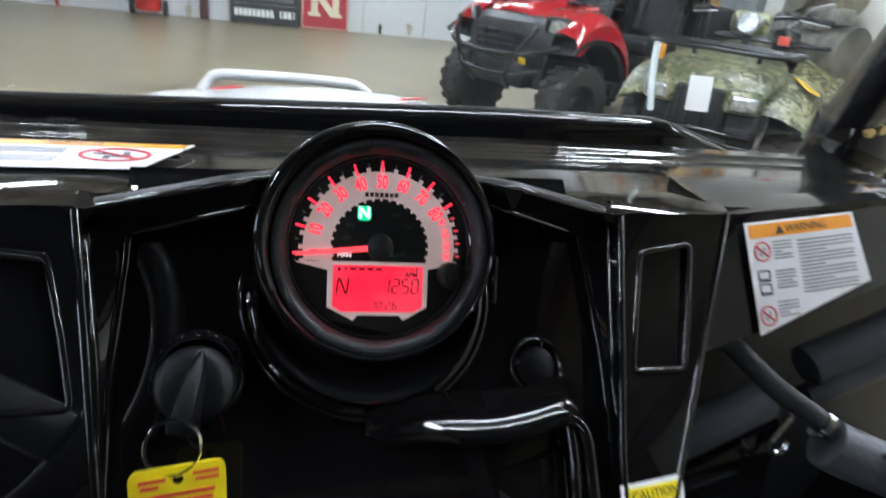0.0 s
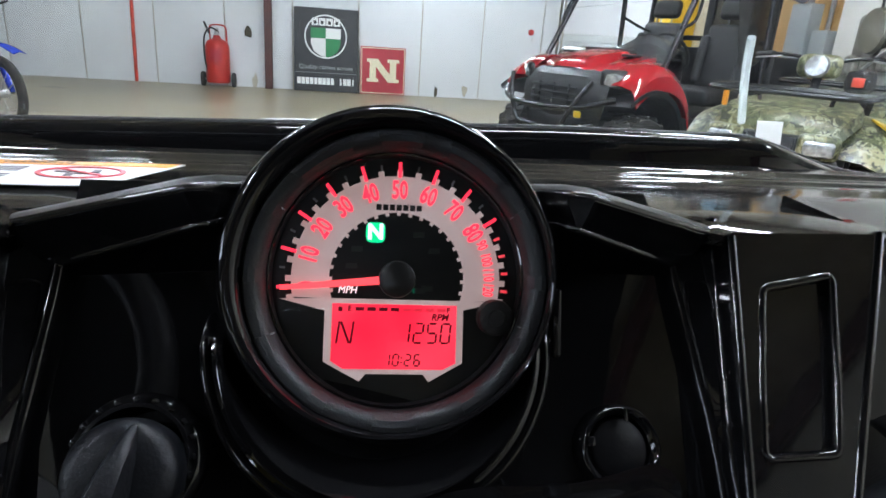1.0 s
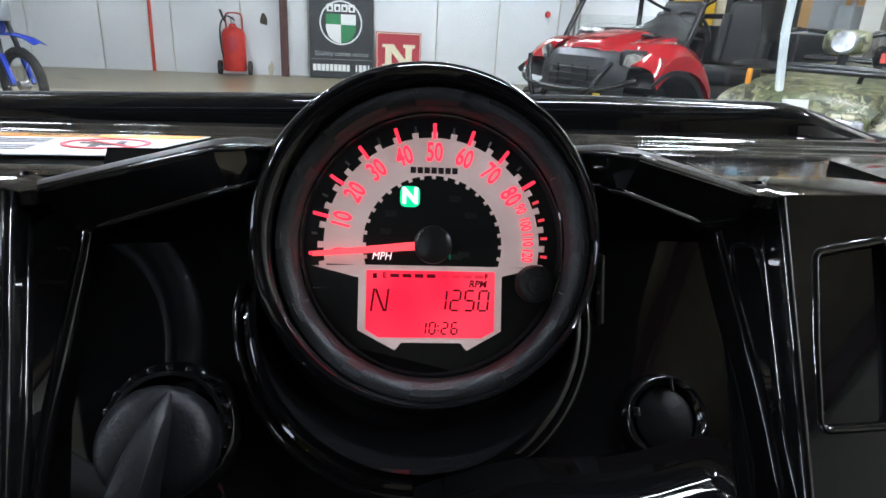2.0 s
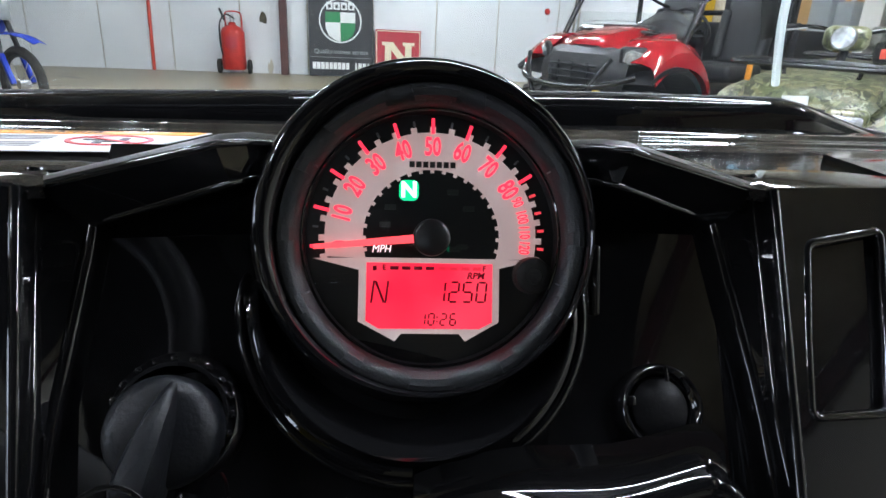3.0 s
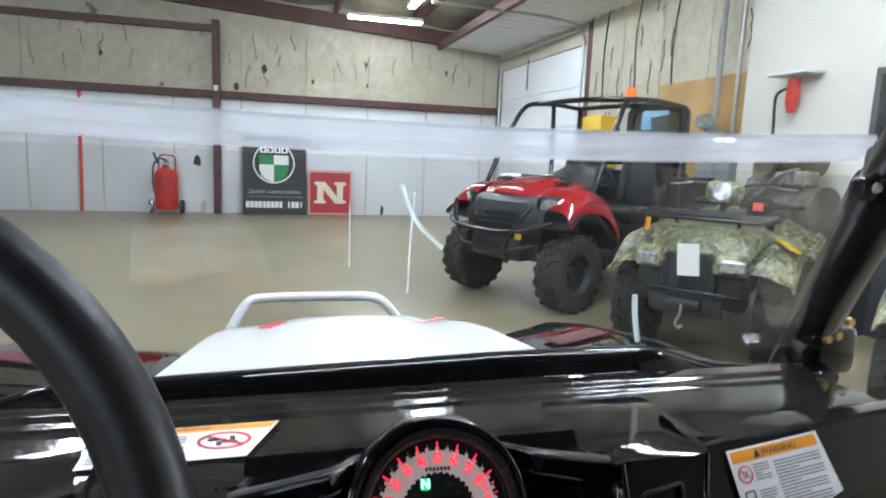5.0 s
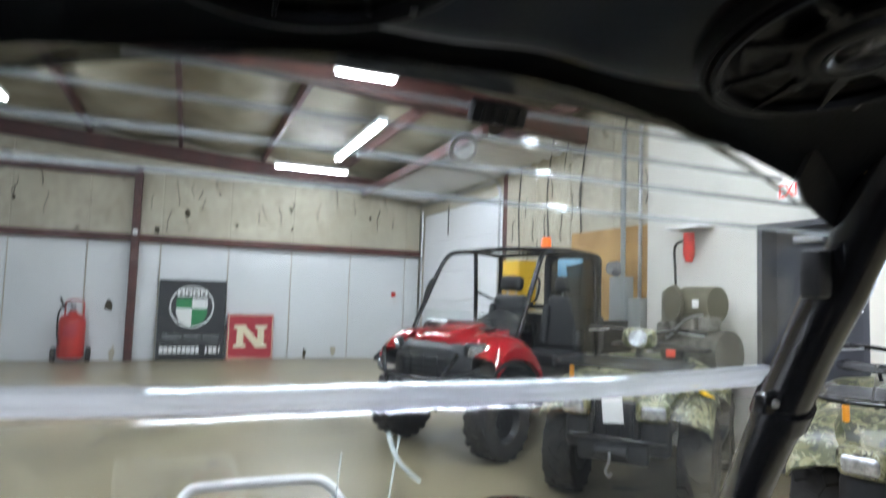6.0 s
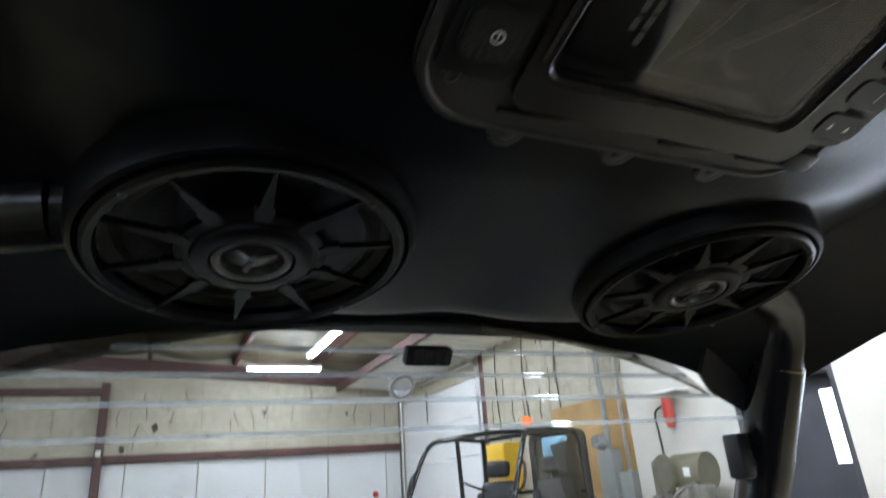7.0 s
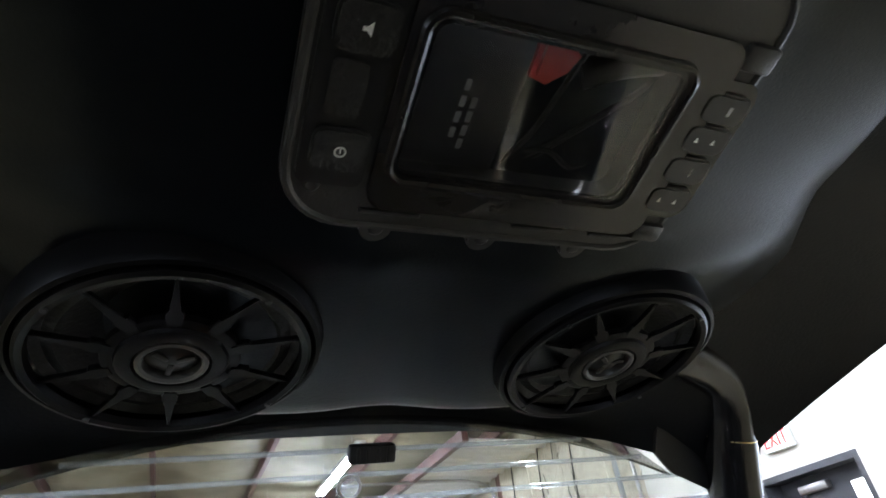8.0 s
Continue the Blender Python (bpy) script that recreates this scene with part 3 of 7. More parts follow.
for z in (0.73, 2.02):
    part("window_frame", box(None, (OFFICE + 0.1, 0.55, z), (0.09, 1.5, 0.06), 0.006), "door_dark", added_side_window, smooth=False)
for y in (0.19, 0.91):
    part("pane", box(None, (OFFICE + 0.12, y, 1.375), (0.012, 0.66, 1.23), 0), "window_day", added_side_window, smooth=False)
part("wall_section", box(None, (OFFICE + 0.15, (3.32 + 2.4) / 2, 3.02), (0.3, 0.92, 1.96)), "drywall", wo, smooth=False)
d2 = thing("door_2", Matrix(), "closed dark grey steel door with a narrow lit window", "door", kind="structure")
part("leaf", box(None, (OFFICE + 0.2, 2.86, 1.02), (0.05, 0.9, 2.03), 0.004), "door_dark", d2, smooth=False)
part("door_frame", box(None, (OFFICE + 0.1, 3.3, 1.02), (0.2, 0.05, 2.04), 0.004), "door_dark", d2, smooth=False)
part("door_frame", box(None, (OFFICE + 0.1, 2.42, 1.02), (0.2, 0.05, 2.04), 0.004), "door_dark", d2, smooth=False)
part("door_frame", box(None, (OFFICE + 0.1, 2.86, 2.015), (0.2, 0.84, 0.05), 0.004), "door_dark", d2, smooth=False)
part("window_pane", box(None, (OFFICE + 0.17, 2.6, 1.61), (0.02, 0.125, 0.53), 0.003), "daylight", d2, "narrow bright window pane", False)
part("closer", box(None, (OFFICE + 0.14, 2.95, 1.9), (0.06, 0.26, 0.06), 0.01), "steel", d2)

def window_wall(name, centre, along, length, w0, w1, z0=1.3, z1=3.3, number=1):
    """A plain unseen wall with one added glowing window; w0 and w1 are measured along it from its centre."""
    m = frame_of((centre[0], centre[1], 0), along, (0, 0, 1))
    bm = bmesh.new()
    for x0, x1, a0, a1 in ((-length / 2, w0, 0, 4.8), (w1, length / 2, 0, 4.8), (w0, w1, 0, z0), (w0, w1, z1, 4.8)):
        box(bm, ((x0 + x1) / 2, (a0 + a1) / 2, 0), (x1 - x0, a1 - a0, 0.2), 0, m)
    solid(name, bm, "brown_wall", "plain brown shop wall, unseen, with an added window", "wall", kind="structure", smooth=False)
    win = thing("window_%d" % number, m, "added unseen window with frosted panes glowing for dash highlights", "window", kind="structure")
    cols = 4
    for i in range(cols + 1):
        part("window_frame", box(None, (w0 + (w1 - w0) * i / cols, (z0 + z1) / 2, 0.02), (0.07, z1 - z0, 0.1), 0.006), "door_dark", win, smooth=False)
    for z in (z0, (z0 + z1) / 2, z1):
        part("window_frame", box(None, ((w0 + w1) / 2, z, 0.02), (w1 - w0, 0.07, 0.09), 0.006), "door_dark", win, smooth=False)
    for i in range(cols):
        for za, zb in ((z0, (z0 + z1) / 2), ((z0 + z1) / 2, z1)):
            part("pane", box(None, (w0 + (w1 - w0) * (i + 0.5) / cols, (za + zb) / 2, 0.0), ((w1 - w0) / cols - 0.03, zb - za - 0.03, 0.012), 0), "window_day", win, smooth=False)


# Unseen walls: brown keeps reflections dim, glowing windows are added for dash highlights.
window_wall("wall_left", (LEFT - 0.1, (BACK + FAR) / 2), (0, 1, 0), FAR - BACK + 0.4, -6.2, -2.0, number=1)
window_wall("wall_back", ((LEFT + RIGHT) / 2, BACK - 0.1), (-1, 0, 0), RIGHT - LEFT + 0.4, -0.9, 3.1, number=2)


# fluorescent strip lights under the roof
def strip_light(x, y, z, length, turn=0.0):
    t = thing("strip_light", Matrix.Translation((x, y, z)) @ Matrix.Rotation(turn, 4, "Z"), "lit fluorescent strip light hanging from the roof", "ceiling light", "shop strip lights")
    part("housing", box(None, (0, 0, 0.05), (0.13, length, 0.06), 0.006), "fixture", t, smooth=False)
    for s in (-0.035, 0.035):
        part("fluorescent_tube", rod(None, (s, -length / 2 + 0.03, 0), (s, length / 2 - 0.03, 0), 0.019, 10), "tube_light", t)
    for s in (-length / 3, length / 3):
        part("hanger", rod(None, (0, s, 0.08), (0, s, 0.42), 0.004, 5), "steel", t)
    return t


# Known: x = 1.95, 1.75, 1.35; the others are added for fill and highlights.
for lx, ly, ln, tn in ((1.95, 8.1, 2.5, 0), (1.75, 10.5, 1.3, math.pi / 2), (-2.6, 8.1, 2.5, 0), (-2.6, 4.3, 2.5, 0), (2.3, 2.4, 2.5, 0), (0.9, 0.75, 2.5, math.pi / 2), (3.0, -0.6, 1.6, 0), (1.35, 5.45, 0.65, math.pi / 2), (-3.4, -1.0, 2.5, 0)):
    strip_light(lx, ly, eave(lx) - 0.05, ln, tn)


# ---- the vehicle that the camera sits in; its gauge is at x = 0 ----
rzr = thing("side_by_side_vehicle", Matrix(), "black and white side-by-side off-road vehicle with a roll cage", "vehicle")


def face_y(z):
    """The reclined middle panel of the dashboard."""
    return 0.75 * (z - 1.014)


# dashboard: middle panel, side blocks, brow and deck
dash = part("dashboard", loft(None, [[(x, face_y(z) + 0.004 * (x / 0.13) ** 2, z) for x in [-0.15 + 0.3 * i / 16 for i in range(17)]] for z in [0.86 + 0.168 * j / 12 for j in range(13)]], thick=0.006), "gloss_black", rzr, "gloss black moulded dashboard")


def deck_z(y, x=0.0):
    """The deck falls away gently, then climbs two soft steps to the windshield lip."""
    z = 1.0278 - 0.06 * max(0.0, y - 0.08)
    for at, rise, run in ((0.146, 0.0028, 0.009), (0.166, 0.0036, 0.011)):
        t = min(1.0, max(0.0, (y - at) / run))
        z += rise * t * t * (3 - 2 * t)
    return z - 0.0065 * min(1.0, max(0.0, (0.095 - y) / 0.05)) * min(1.0, max(0.0, (abs(x) - 0.235) / 0.03))


def soft_corners(corners, r, n=4):
    """A closed outline with each corner eased over the length r."""
    out = []
    k = len(corners)
    for i in range(k):
        p, c, q = (Vector((*corners[(i + d) % k], 0)) for d in (-1, 0, 1))
        p0, p1 = c + (p - c).normalized() * r, c + (q - c).normalized() * r
        for j in range(n + 1):
            t = j / n
            w = p0 * (1 - t) ** 2 + c * 2 * t * (1 - t) + p1 * t * t
            out.append((w.x, w.y))
    return out


def block_in(z):
    return 0.1495 - 0.132 * max(0.0, 1.036 - max(z, 0.9))


def block_out(z):
    return 0.2328 + 0.454 * (max(z, 0.86) - 1.04)


def ridge_in(z):
    return 0.1282 + 0.12 * min(0.06, max(0.0, 1.016 - z))


def ridge_out(z):
    return max(ridge_in(z) + 0.005, 0.1535 - 0.165 * (1.032 - z))


def ridge_y(z):
    return face_y(z) - 0.0075 - 0.06 * max(0.0, 1.03 - z)


for s in (-1, 1):
    # slanted ridge beside the middle panel, with a groove before the side block
    rows = []
    for j in range(13):
        z = 0.86 + (1.036 - 0.86) * j / 12
        yf, yo, xi, xo = face_y(z), ridge_y(z), ridge_in(z), ridge_out(z)
        rows.append([(s * (xi - 0.0006), yf + 0.006, z), (s * xi, yf - 0.0022, z), (s * (xi + 0.0012), yf - 0.0036, z), (s * (xo - 0.0012), yo + 0.0006, z), (s * xo, yo + 0.0016, z), (s * (xo + 0.0008), yo + 0.006, z), (s * (max(xo, block_in(z)) + 0.002), yo + 0.009, z)])
    part("ridge", loft(None, rows, thick=0.004), "gloss_black", dash, angle=24)
    part("edge_bead", tube(None, [(r[2][0], r[2][1] + 0.0012, r[2][2]) for r in rows[2:]], 0.0028, 14, smooth=1), "gloss_black", dash)
    part("edge_bead", tube(None, [(r[4][0] - s * 0.0012, r[4][1] + 0.0004, r[4][2]) for r in rows], 0.0028, 14, smooth=1), "gloss_black", dash)
    part("edge_bead", tube(None, [(s * (block_in(z) + 0.0016), -0.024 + 0.71 * (z - 1.014) + 0.0016, z) for z in (0.88, 0.92, 0.96, 1.0, 1.034)], 0.0024, 12, smooth=1), "gloss_black", dash)
    # moulded slots in the ridge
    for z0, z1 in ((1.0125, 1.0), (0.957, 0.945)):
        slot = []
        for z, f in ((z1, 0.2), (z0 - 0.004, 0.2), (z0 - 0.0008, 0.27), (z0, 0.4), (z0, 0.6), (z0 - 0.0008, 0.76), (z0 - 0.004, 0.84), (z1, 0.84)):
            x0, x1, w0, w1 = ridge_in(z) + 0.0012, ridge_out(z) - 0.0012, face_y(z) - 0.0036, ridge_y(z) + 0.0006
            slot.append((s * (x0 + (x1 - x0) * f), w0 + (w1 - w0) * f, z))
        part("slot_rim", tube(None, slot, 0.0008, 8, smooth=2), "gloss_black", dash)
    part("edge_bead", tube(None, [(s * (block_out(z) - 0.0016), -0.024 + 0.71 * (z - 1.014) + 0.0014, z) for z in (0.88, 0.92, 0.96, 1.0, 1.036)], 0.0026, 12, smooth=1), "gloss_black", dash)
    # slanted block with a shallow pocket
    m = frame_of((0, -0.024, 1.014), (1, 0, 0), (0, 0.71, 1))
    k = 1.2264
    corners = [(s * x, k * (z - 1.014)) for x, z in ((block_out(1.036), 1.036), (block_in(1.036), 1.036), (block_in(0.95), 0.95), (block_in(0.88), 0.88), (block_out(0.88), 0.88), (block_out(0.95), 0.95))]
    hole = [(s * x, k * (z - 1.014)) for x, z in ((0.1985, 1.02), (0.1615, 1.0155), (0.1535, 0.984), (0.148, 0.957), (0.183, 0.957), (0.1905, 0.984))]
    part("side_block", ring_sheet(None, soft_corners(corners, 0.004), soft_corners(hole, 0.004), -0.02, m), "gloss_black", dash, angle=30)
    part("pocket", prism(None, soft_corners(hole, 0.004), -0.004, m, z0=-0.004), "gloss_black", dash)
    part("pocket_rim", tube(None, [(x, y, -0.0012) for x, y in soft_corners(hole, 0.004)], 0.0021, 12, True, 0, m), "gloss_black", dash)
    part("block_top", loft(None, [[(s * 0.147, -0.0085, 1.0345), (s * 0.151, -0.0085, 1.0355), (s * 0.2315, -0.008, 1.0355)], [(s * 0.138, 0.0, 1.0345), (s * 0.149, 0.0, 1.0375), (s * 0.236, 0.001, 1.037)], [(s * 0.125, 0.05, 1.0285), (s * 0.15, 0.05, 1.0308), (s * 0.25, 0.05, 1.0308)], [(s * 0.115, 0.1, 1.0262), (s * 0.15, 0.1, 1.0287), (s * 0.258, 0.1, 1.0285)], [(s * 0.1, 0.14, 1.0225), (s * 0.15, 0.14, 1.0248), (s * 0.262, 0.14, 1.0246)], [(s * 0.1, 0.15, 1.0215), (s * 0.15, 0.15, 1.022), (s * 0.262, 0.15, 1.0218)]], thick=0.006), "deck_black", dash)
    part("block_side", loft(None, [[(s * block_out(z), -0.024 + 0.71 * (z - 1.014) + 0.0005, z), (s * (block_out(z) + 0.006), 0.0 + 0.6 * (z - 1.014), z), (s * (block_out(z) + 0.012), 0.06 + 0.5 * (z - 1.014), z)] for z in (0.86, 0.9, 0.95, 1.0, 1.034)], thick=-0.004), "gloss_black", dash)
    # outer glove panel
    rows = []
    for j in range(6):
        row = []
        for x in (0.17, 0.21, 0.245, 0.27, 0.3, 0.34, 0.38, 0.42, 0.46, 0.5):
            top = 1.019 + 0.1 * (x - 0.287) * (1 if x < 0.4 else 1.13 - 1.6 * (x - 0.4))
            low = 0.926 + 0.22 * (max(x, 0.2) - 0.21)
            z = low + (top - low) * j / 5
            row.append((s * x, 0.0315 + 0.57 * (z - 1.014) + 0.03 * max(0, x - 0.4), z))
        rows.append(row)
    part("glove_panel", loft(None, rows, thick=0.006), "gloss_black", dash)
    rows = []
    for y in (0.036, 0.05, 0.08, 0.12, 0.16, 0.2):
        row = []
        for x in (0.24, 0.27, 0.3, 0.34, 0.38, 0.42, 0.46, 0.5):
            top = 1.0205 + 0.1 * (x - 0.287) * (1 if x < 0.4 else 1.13 - 1.6 * (x - 0.4))
            back = 1.026 - 0.09 * max(0, x - 0.36)
            f = min(1, (y - 0.036) / 0.1)
            row.append((s * x, y, min(top + (back - top) * f + 0.003 * math.sin(math.pi * f), deck_z(y, x) - 0.0015) if y > 0.05 else top))
        rows.append(row)
    part("deck_side", loft(None, rows, thick=0.006), "deck_black", dash)

# brow over the middle panel, either side of the gauge
for s in (-1, 1):
    rows = []
    for t in [i / 10 for i in range(11)]:
        x = 0.1445 - 0.0945 * t
        z = 1.0345 + 0.0275 * t
        tuck = min(1.0, max(0.0, (t - 0.72) / 0.2)) ** 1.5
        y = -0.005 - 0.022 * t + 0.03 * tuck
        z -= 0.011 * tuck
        rows.append([(s * x, y + 0.06, z - 0.022 + 0.004 * t), (s * (x - 0.012 * (1 - t)), y + 0.007, z - 0.0205 + 0.004 * t), (s * (x - 0.011 * (1 - t)), y + 0.004, z - 0.019 + 0.004 * t), (s * x, y + 0.0012, z - 0.002), (s * x, y + 0.002, z), (s * x, y + 0.006, z + 0.0012), (s * x, y + 0.016, z - 0.0005 - 0.002 * t), (s * x, y + 0.045, 1.029 + 0.006 * t * t), (s * x, 0.085, 1.0255)])
    part("brow", loft(None, rows), "gloss_black", dash, angle=16)
    part("brow_edge", loft(None, [[(r[4][0], r[4][1] + 0.0004, r[4][2] + 0.0006), (r[4][0], r[4][1] + 0.003, r[4][2] + 0.0018), (r[4][0], r[4][1] + 0.007, r[4][2] + 0.0016), (r[4][0], r[4][1] + 0.013, r[4][2] - 0.002)] for r in rows]), "dusty_edge", dash, "dust-dulled top edge of the brow")
    part("edge_bead", tube(None, [(r[2][0], r[2][1] + 0.0008, r[2][2] + 0.0008) for r in rows[:-1]], 0.0018, 10, smooth=1), "gloss_black", dash)
    part("edge_bead", tube(None, [(r[4][0], r[4][1] + 0.0012, r[4][2] - 0.0012) for r in rows], 0.002, 10, smooth=1), "gloss_black", dash)
    part("upper_recess", loft(None, [[(s * x, 0.012, 1.012), (s * x, 0.045, 1.04)] for x in (0.04, 0.09, 0.135)], thick=0.004), "gloss_black", dash)
part("deck", loft(None, [[(x, y, deck_z(y, x) + 0.0006 * math.sin(x * 9)) for x in [-0.52 + 0.02 * i for i in range(53)]] for y in [0.045, 0.06, 0.08, 0.095, 0.11, 0.135] + [0.143 + 0.0022 * i for i in range(20)] + [0.2]], thick=0.006), "deck_black", dash)
# stepped lip at the foot of the windshield
lip = [(0.178, 1.022), (0.184, 1.03), (0.192, 1.031), (0.196, 1.027), (0.202, 1.027), (0.206, 1.036), (0.21, 1.046), (0.216, 1.0505), (0.226, 1.05), (0.234, 1.043), (0.26, 1.02)]


def lip_drop(x):
    a = max(0.0, abs(x) - 0.33)
    return -0.028 * min(1, a / 0.09) - 0.05 * max(0, abs(x) - 0.44)


def lip_lean(x):
    return -0.0065 + 0.026 * max(-0.35, min(0.15, x))


part("windshield_lip", loft(None, [[(x, y + 0.01 - 0.03 * x * x, z + lip_drop(x) + lip_lean(x)) for y, z in lip] for x in [-0.6 + 0.03 * i for i in range(41)]]), "gloss_black", dash)
part("rubber_seal", tube(None, [(x, 0.232 - 0.03 * x * x, 1.05 + lip_drop(x) + lip_lean(x)) for x in [-0.56 + 0.04 * i for i in range(29)]], 0.0028, 8, smooth=2), "rubber", dash)
# storage cubby under the panel: a rolled lip along its top and its right edge
def lip_z(x):
    return 0.93 + 0.05 * (x - 0.03) - 0.03 * max(0, (x - 0.1) / 0.024) ** 3 + 0.0015 * math.sin(x * 70)


def lip_row(x, z, roll=1.0):
    return [(x, face_y(z) - d * roll, z + h) for d, h in ((-0.004, 0.016), (0.0004, 0.009), (0.0022, 0.006), (0.0045, 0.0043), (0.0075, 0.0036), (0.0108, 0.003), (0.014, 0.0021), (0.0158, -0.0004), (0.0162, -0.0038), (0.0135, -0.0075), (0.006, -0.0105), (-0.004, -0.013))]


part("bin_lip", loft(None, [lip_row(x, lip_z(x), min(1.0, 0.02 + ((x + 0.01) / 0.05) ** 0.7)) for x in [-0.01 + 0.125 * i / 31 for i in range(32)]]), "gloss_black", dash)
part("bin_edge", tube(None, ((0.103, face_y(0.932) - 0.009, 0.9325), (0.111, face_y(0.931) - 0.011, 0.9315), (0.1158, face_y(0.925) - 0.012, 0.925), (0.117, face_y(0.912) - 0.012, 0.912), (0.1172, face_y(0.86) - 0.012, 0.86)), 0.0045, 10), "gloss_black", dash)
part("bin_web", loft(None, [[(0.055 + 0.05 * t, face_y(z) - 0.003 - 0.006 * math.sin(math.pi * t), z - 0.012 * (1 - t)) for t in (0, 0.25, 0.5, 0.75, 1)] for z in (0.917, 0.91, 0.9, 0.888, 0.87)], thick=0.003), "gloss_black", dash)
part("bin_floor", loft(None, [[(x, face_y(z) + 0.008, z) for x in (-0.05, 0.0, 0.05, 0.118)] for z in (0.8, 0.85, 0.9)], thick=0.004), "gloss_black", dash)
part("bin_divider", tube(None, ((0.1075, face_y(0.93) - 0.01, 0.93), (0.1072, face_y(0.915) - 0.013, 0.915), (0.1062, face_y(0.9) - 0.013, 0.9), (0.105, face_y(0.86) - 0.012, 0.86)), 0.0032, 10), "gloss_black", dash)
part("lower_panel", loft(None, [[(x, face_y(z) + (0.91 - z) * 0.3, z) for x in (-0.6, -0.3, -0.1, 0.05, 0.128)] for z in (0.6, 0.75, 0.86, 0.9)], thick=0.006), "matte_black", dash)
part("foot_well", loft(None, [[(x, 0.075 + 0.12 * (0.9 - z), z) for x in (0.1, 0.2, 0.35, 0.5, 0.66)] for z in (0.5, 0.7, 0.86, 1.0)], thick=0.006), "matte_black", dash)

# socket cap
m = frame_of((0.0925, face_y(0.9527) - 0.001, 0.9527), (1, 0, 0), (0, 0.75, 1))
cap = part("socket_cap", lathe(None, ((0.0, 0.0012), (0.0112, 0.0014), (0.0122, 0.0008), (0.0128, -0.001)), 36, m), "speaker_black", rzr, "round black socket cap in a gloss ring")
part("cap_ring", lathe(None, ((0.0125, -0.003), (0.0128, 0.0), (0.0136, 0.0013), (0.0147, 0.0028), (0.0156, 0.0038), (0.0164, 0.0043), (0.0172, 0.0038), (0.0179, 0.0022), (0.0183, 0.0)), 48, m), "gloss_black", cap)
part("cap_tab", box(None, (-0.0132, 0.0035, 0.0036), (0.0035, 0.004, 0.002), 0.0008, m), "gloss_black", cap)
part("cap_tab", box(None, (0.003, 0.0132, 0.0042), (0.0016, 0.006, 0.0016), 0.0006, m), "gloss_black", cap)

# ignition switch
m = frame_of((-0.0945, face_y(0.957) - 0.0005, 0.957), (1, 0, 0), (0, 0.75, 1))
sw = part("ignition_switch", lathe(None, ((0.0238, 0.0), (0.0236, 0.0028), (0.0226, 0.0052), (0.0214, 0.006), (0.0206, 0.0048), (0.0203, 0.0096), (0.0192, 0.0112), (0.0178, 0.0112)), 48, m), "gloss_black", rzr, "ignition switch with a charcoal key head")
for i in range(20):
    a = 2 * math.pi * i / 20
    part("notch", box(None, (0.0205, 0, 0.0092), (0.0026, 0.003, 0.0044), 0.0011, m @ Matrix.Rotation(a, 4, "Z")), "gloss_black", sw)
hm = m @ Matrix.Translation((0.0, -0.005, 0.0)) @ Matrix.Diagonal((0.84, 0.84, 0.95, 1)) @ Matrix.Rotation(radians(-14), 4, "Z")
part("key_head", lathe(None, ((0.0218, 0.004), (0.0226, 0.014), (0.0222, 0.0225), (0.0205, 0.0255), (0.016, 0.0275), (0.008, 0.0285), (0.0, 0.0288)), 40, hm), "knob", sw, "charcoal plastic key head")
rows = []
for y, w, h in ((0.0195, 0.0022, 0.0262), (0.014, 0.0036, 0.031), (0.006, 0.005, 0.0355), (-0.004, 0.0062, 0.039), (-0.014, 0.007, 0.0415), (-0.022, 0.0072, 0.042), (-0.027, 0.0064, 0.0395)):
    rows.append([(-w - 0.002, y, 0.022), (-w, y, h - 0.004), (-w * 0.72, y, h - 0.0008), (-w * 0.3, y, h), (w * 0.3, y, h), (w * 0.72, y, h - 0.0008), (w, y, h - 0.004), (w + 0.002, y, 0.022)])
part("key_grip", loft(None, rows, hm, closed=True, caps=True), "knob", sw, "ridged key grip")
ringm = frame_of((-0.0995, -0.1021, 0.9629), (1, 0.1, -0.1), (0, 0.55, 0.83))
part("split_ring", tube(None, [(0.0112 * math.cos(a), 0.0112 * math.sin(a), 0.0006 * a) for a in [2 * math.pi * i / 24 for i in range(24)]], 0.0008, 6, True, 0, ringm), "chrome", sw)

# key tag
m = frame_of((-0.0969, -0.1126, 0.9474), (0.0341, 0.0049, -0.0009), (0, 0.4, 1))
tag = thing("key_tag", m, "yellow plastic key tag with red print on a ring", "key tag")
part("tag_plate", ring_sheet(None, rounded(0.038, 0.045, 0.004, 5, 0, -0.0105), [(0.0022 * math.cos(a) + 0.0, 0.006 + 0.0022 * math.sin(a)) for a in [radians(45 + 360 * i / 24) for i in range(24)]], 0.0012), "tag_yellow", tag)
for i, (w, dx, dy) in enumerate(((0.0105, -0.01, 0.0068), (0.0105, 0.011, 0.0078), (0.007, -0.011, 0.0042), (0.0095, 0.0115, 0.0052), (0.029, 0, 0.0), (0.027, 0, -0.0032), (0.029, 0, -0.0064), (0.024, 0, -0.0096))):
    part("print_bar", box(None, (dx, dy, 0.0014), (w, 0.0014, 0.0003)), "red_ink", tag, smooth=False)


# labels
def print_bars(parent, x0, x1, y0, y1, n, mat, z=0.0007, seed=1):
    r = random.Random(seed)
    for i in range(n):
        y = y1 + (y0 - y1) * (i + 0.5) / n
        w = (x1 - x0) * (1.0 if i % 4 < 3 else r.uniform(0.4, 0.8))
        part("text_line", box(None, (x0 + w / 2, y, z), (w, abs(y1 - y0) / n * 0.45, 0.0003)), mat, parent, smooth=False)


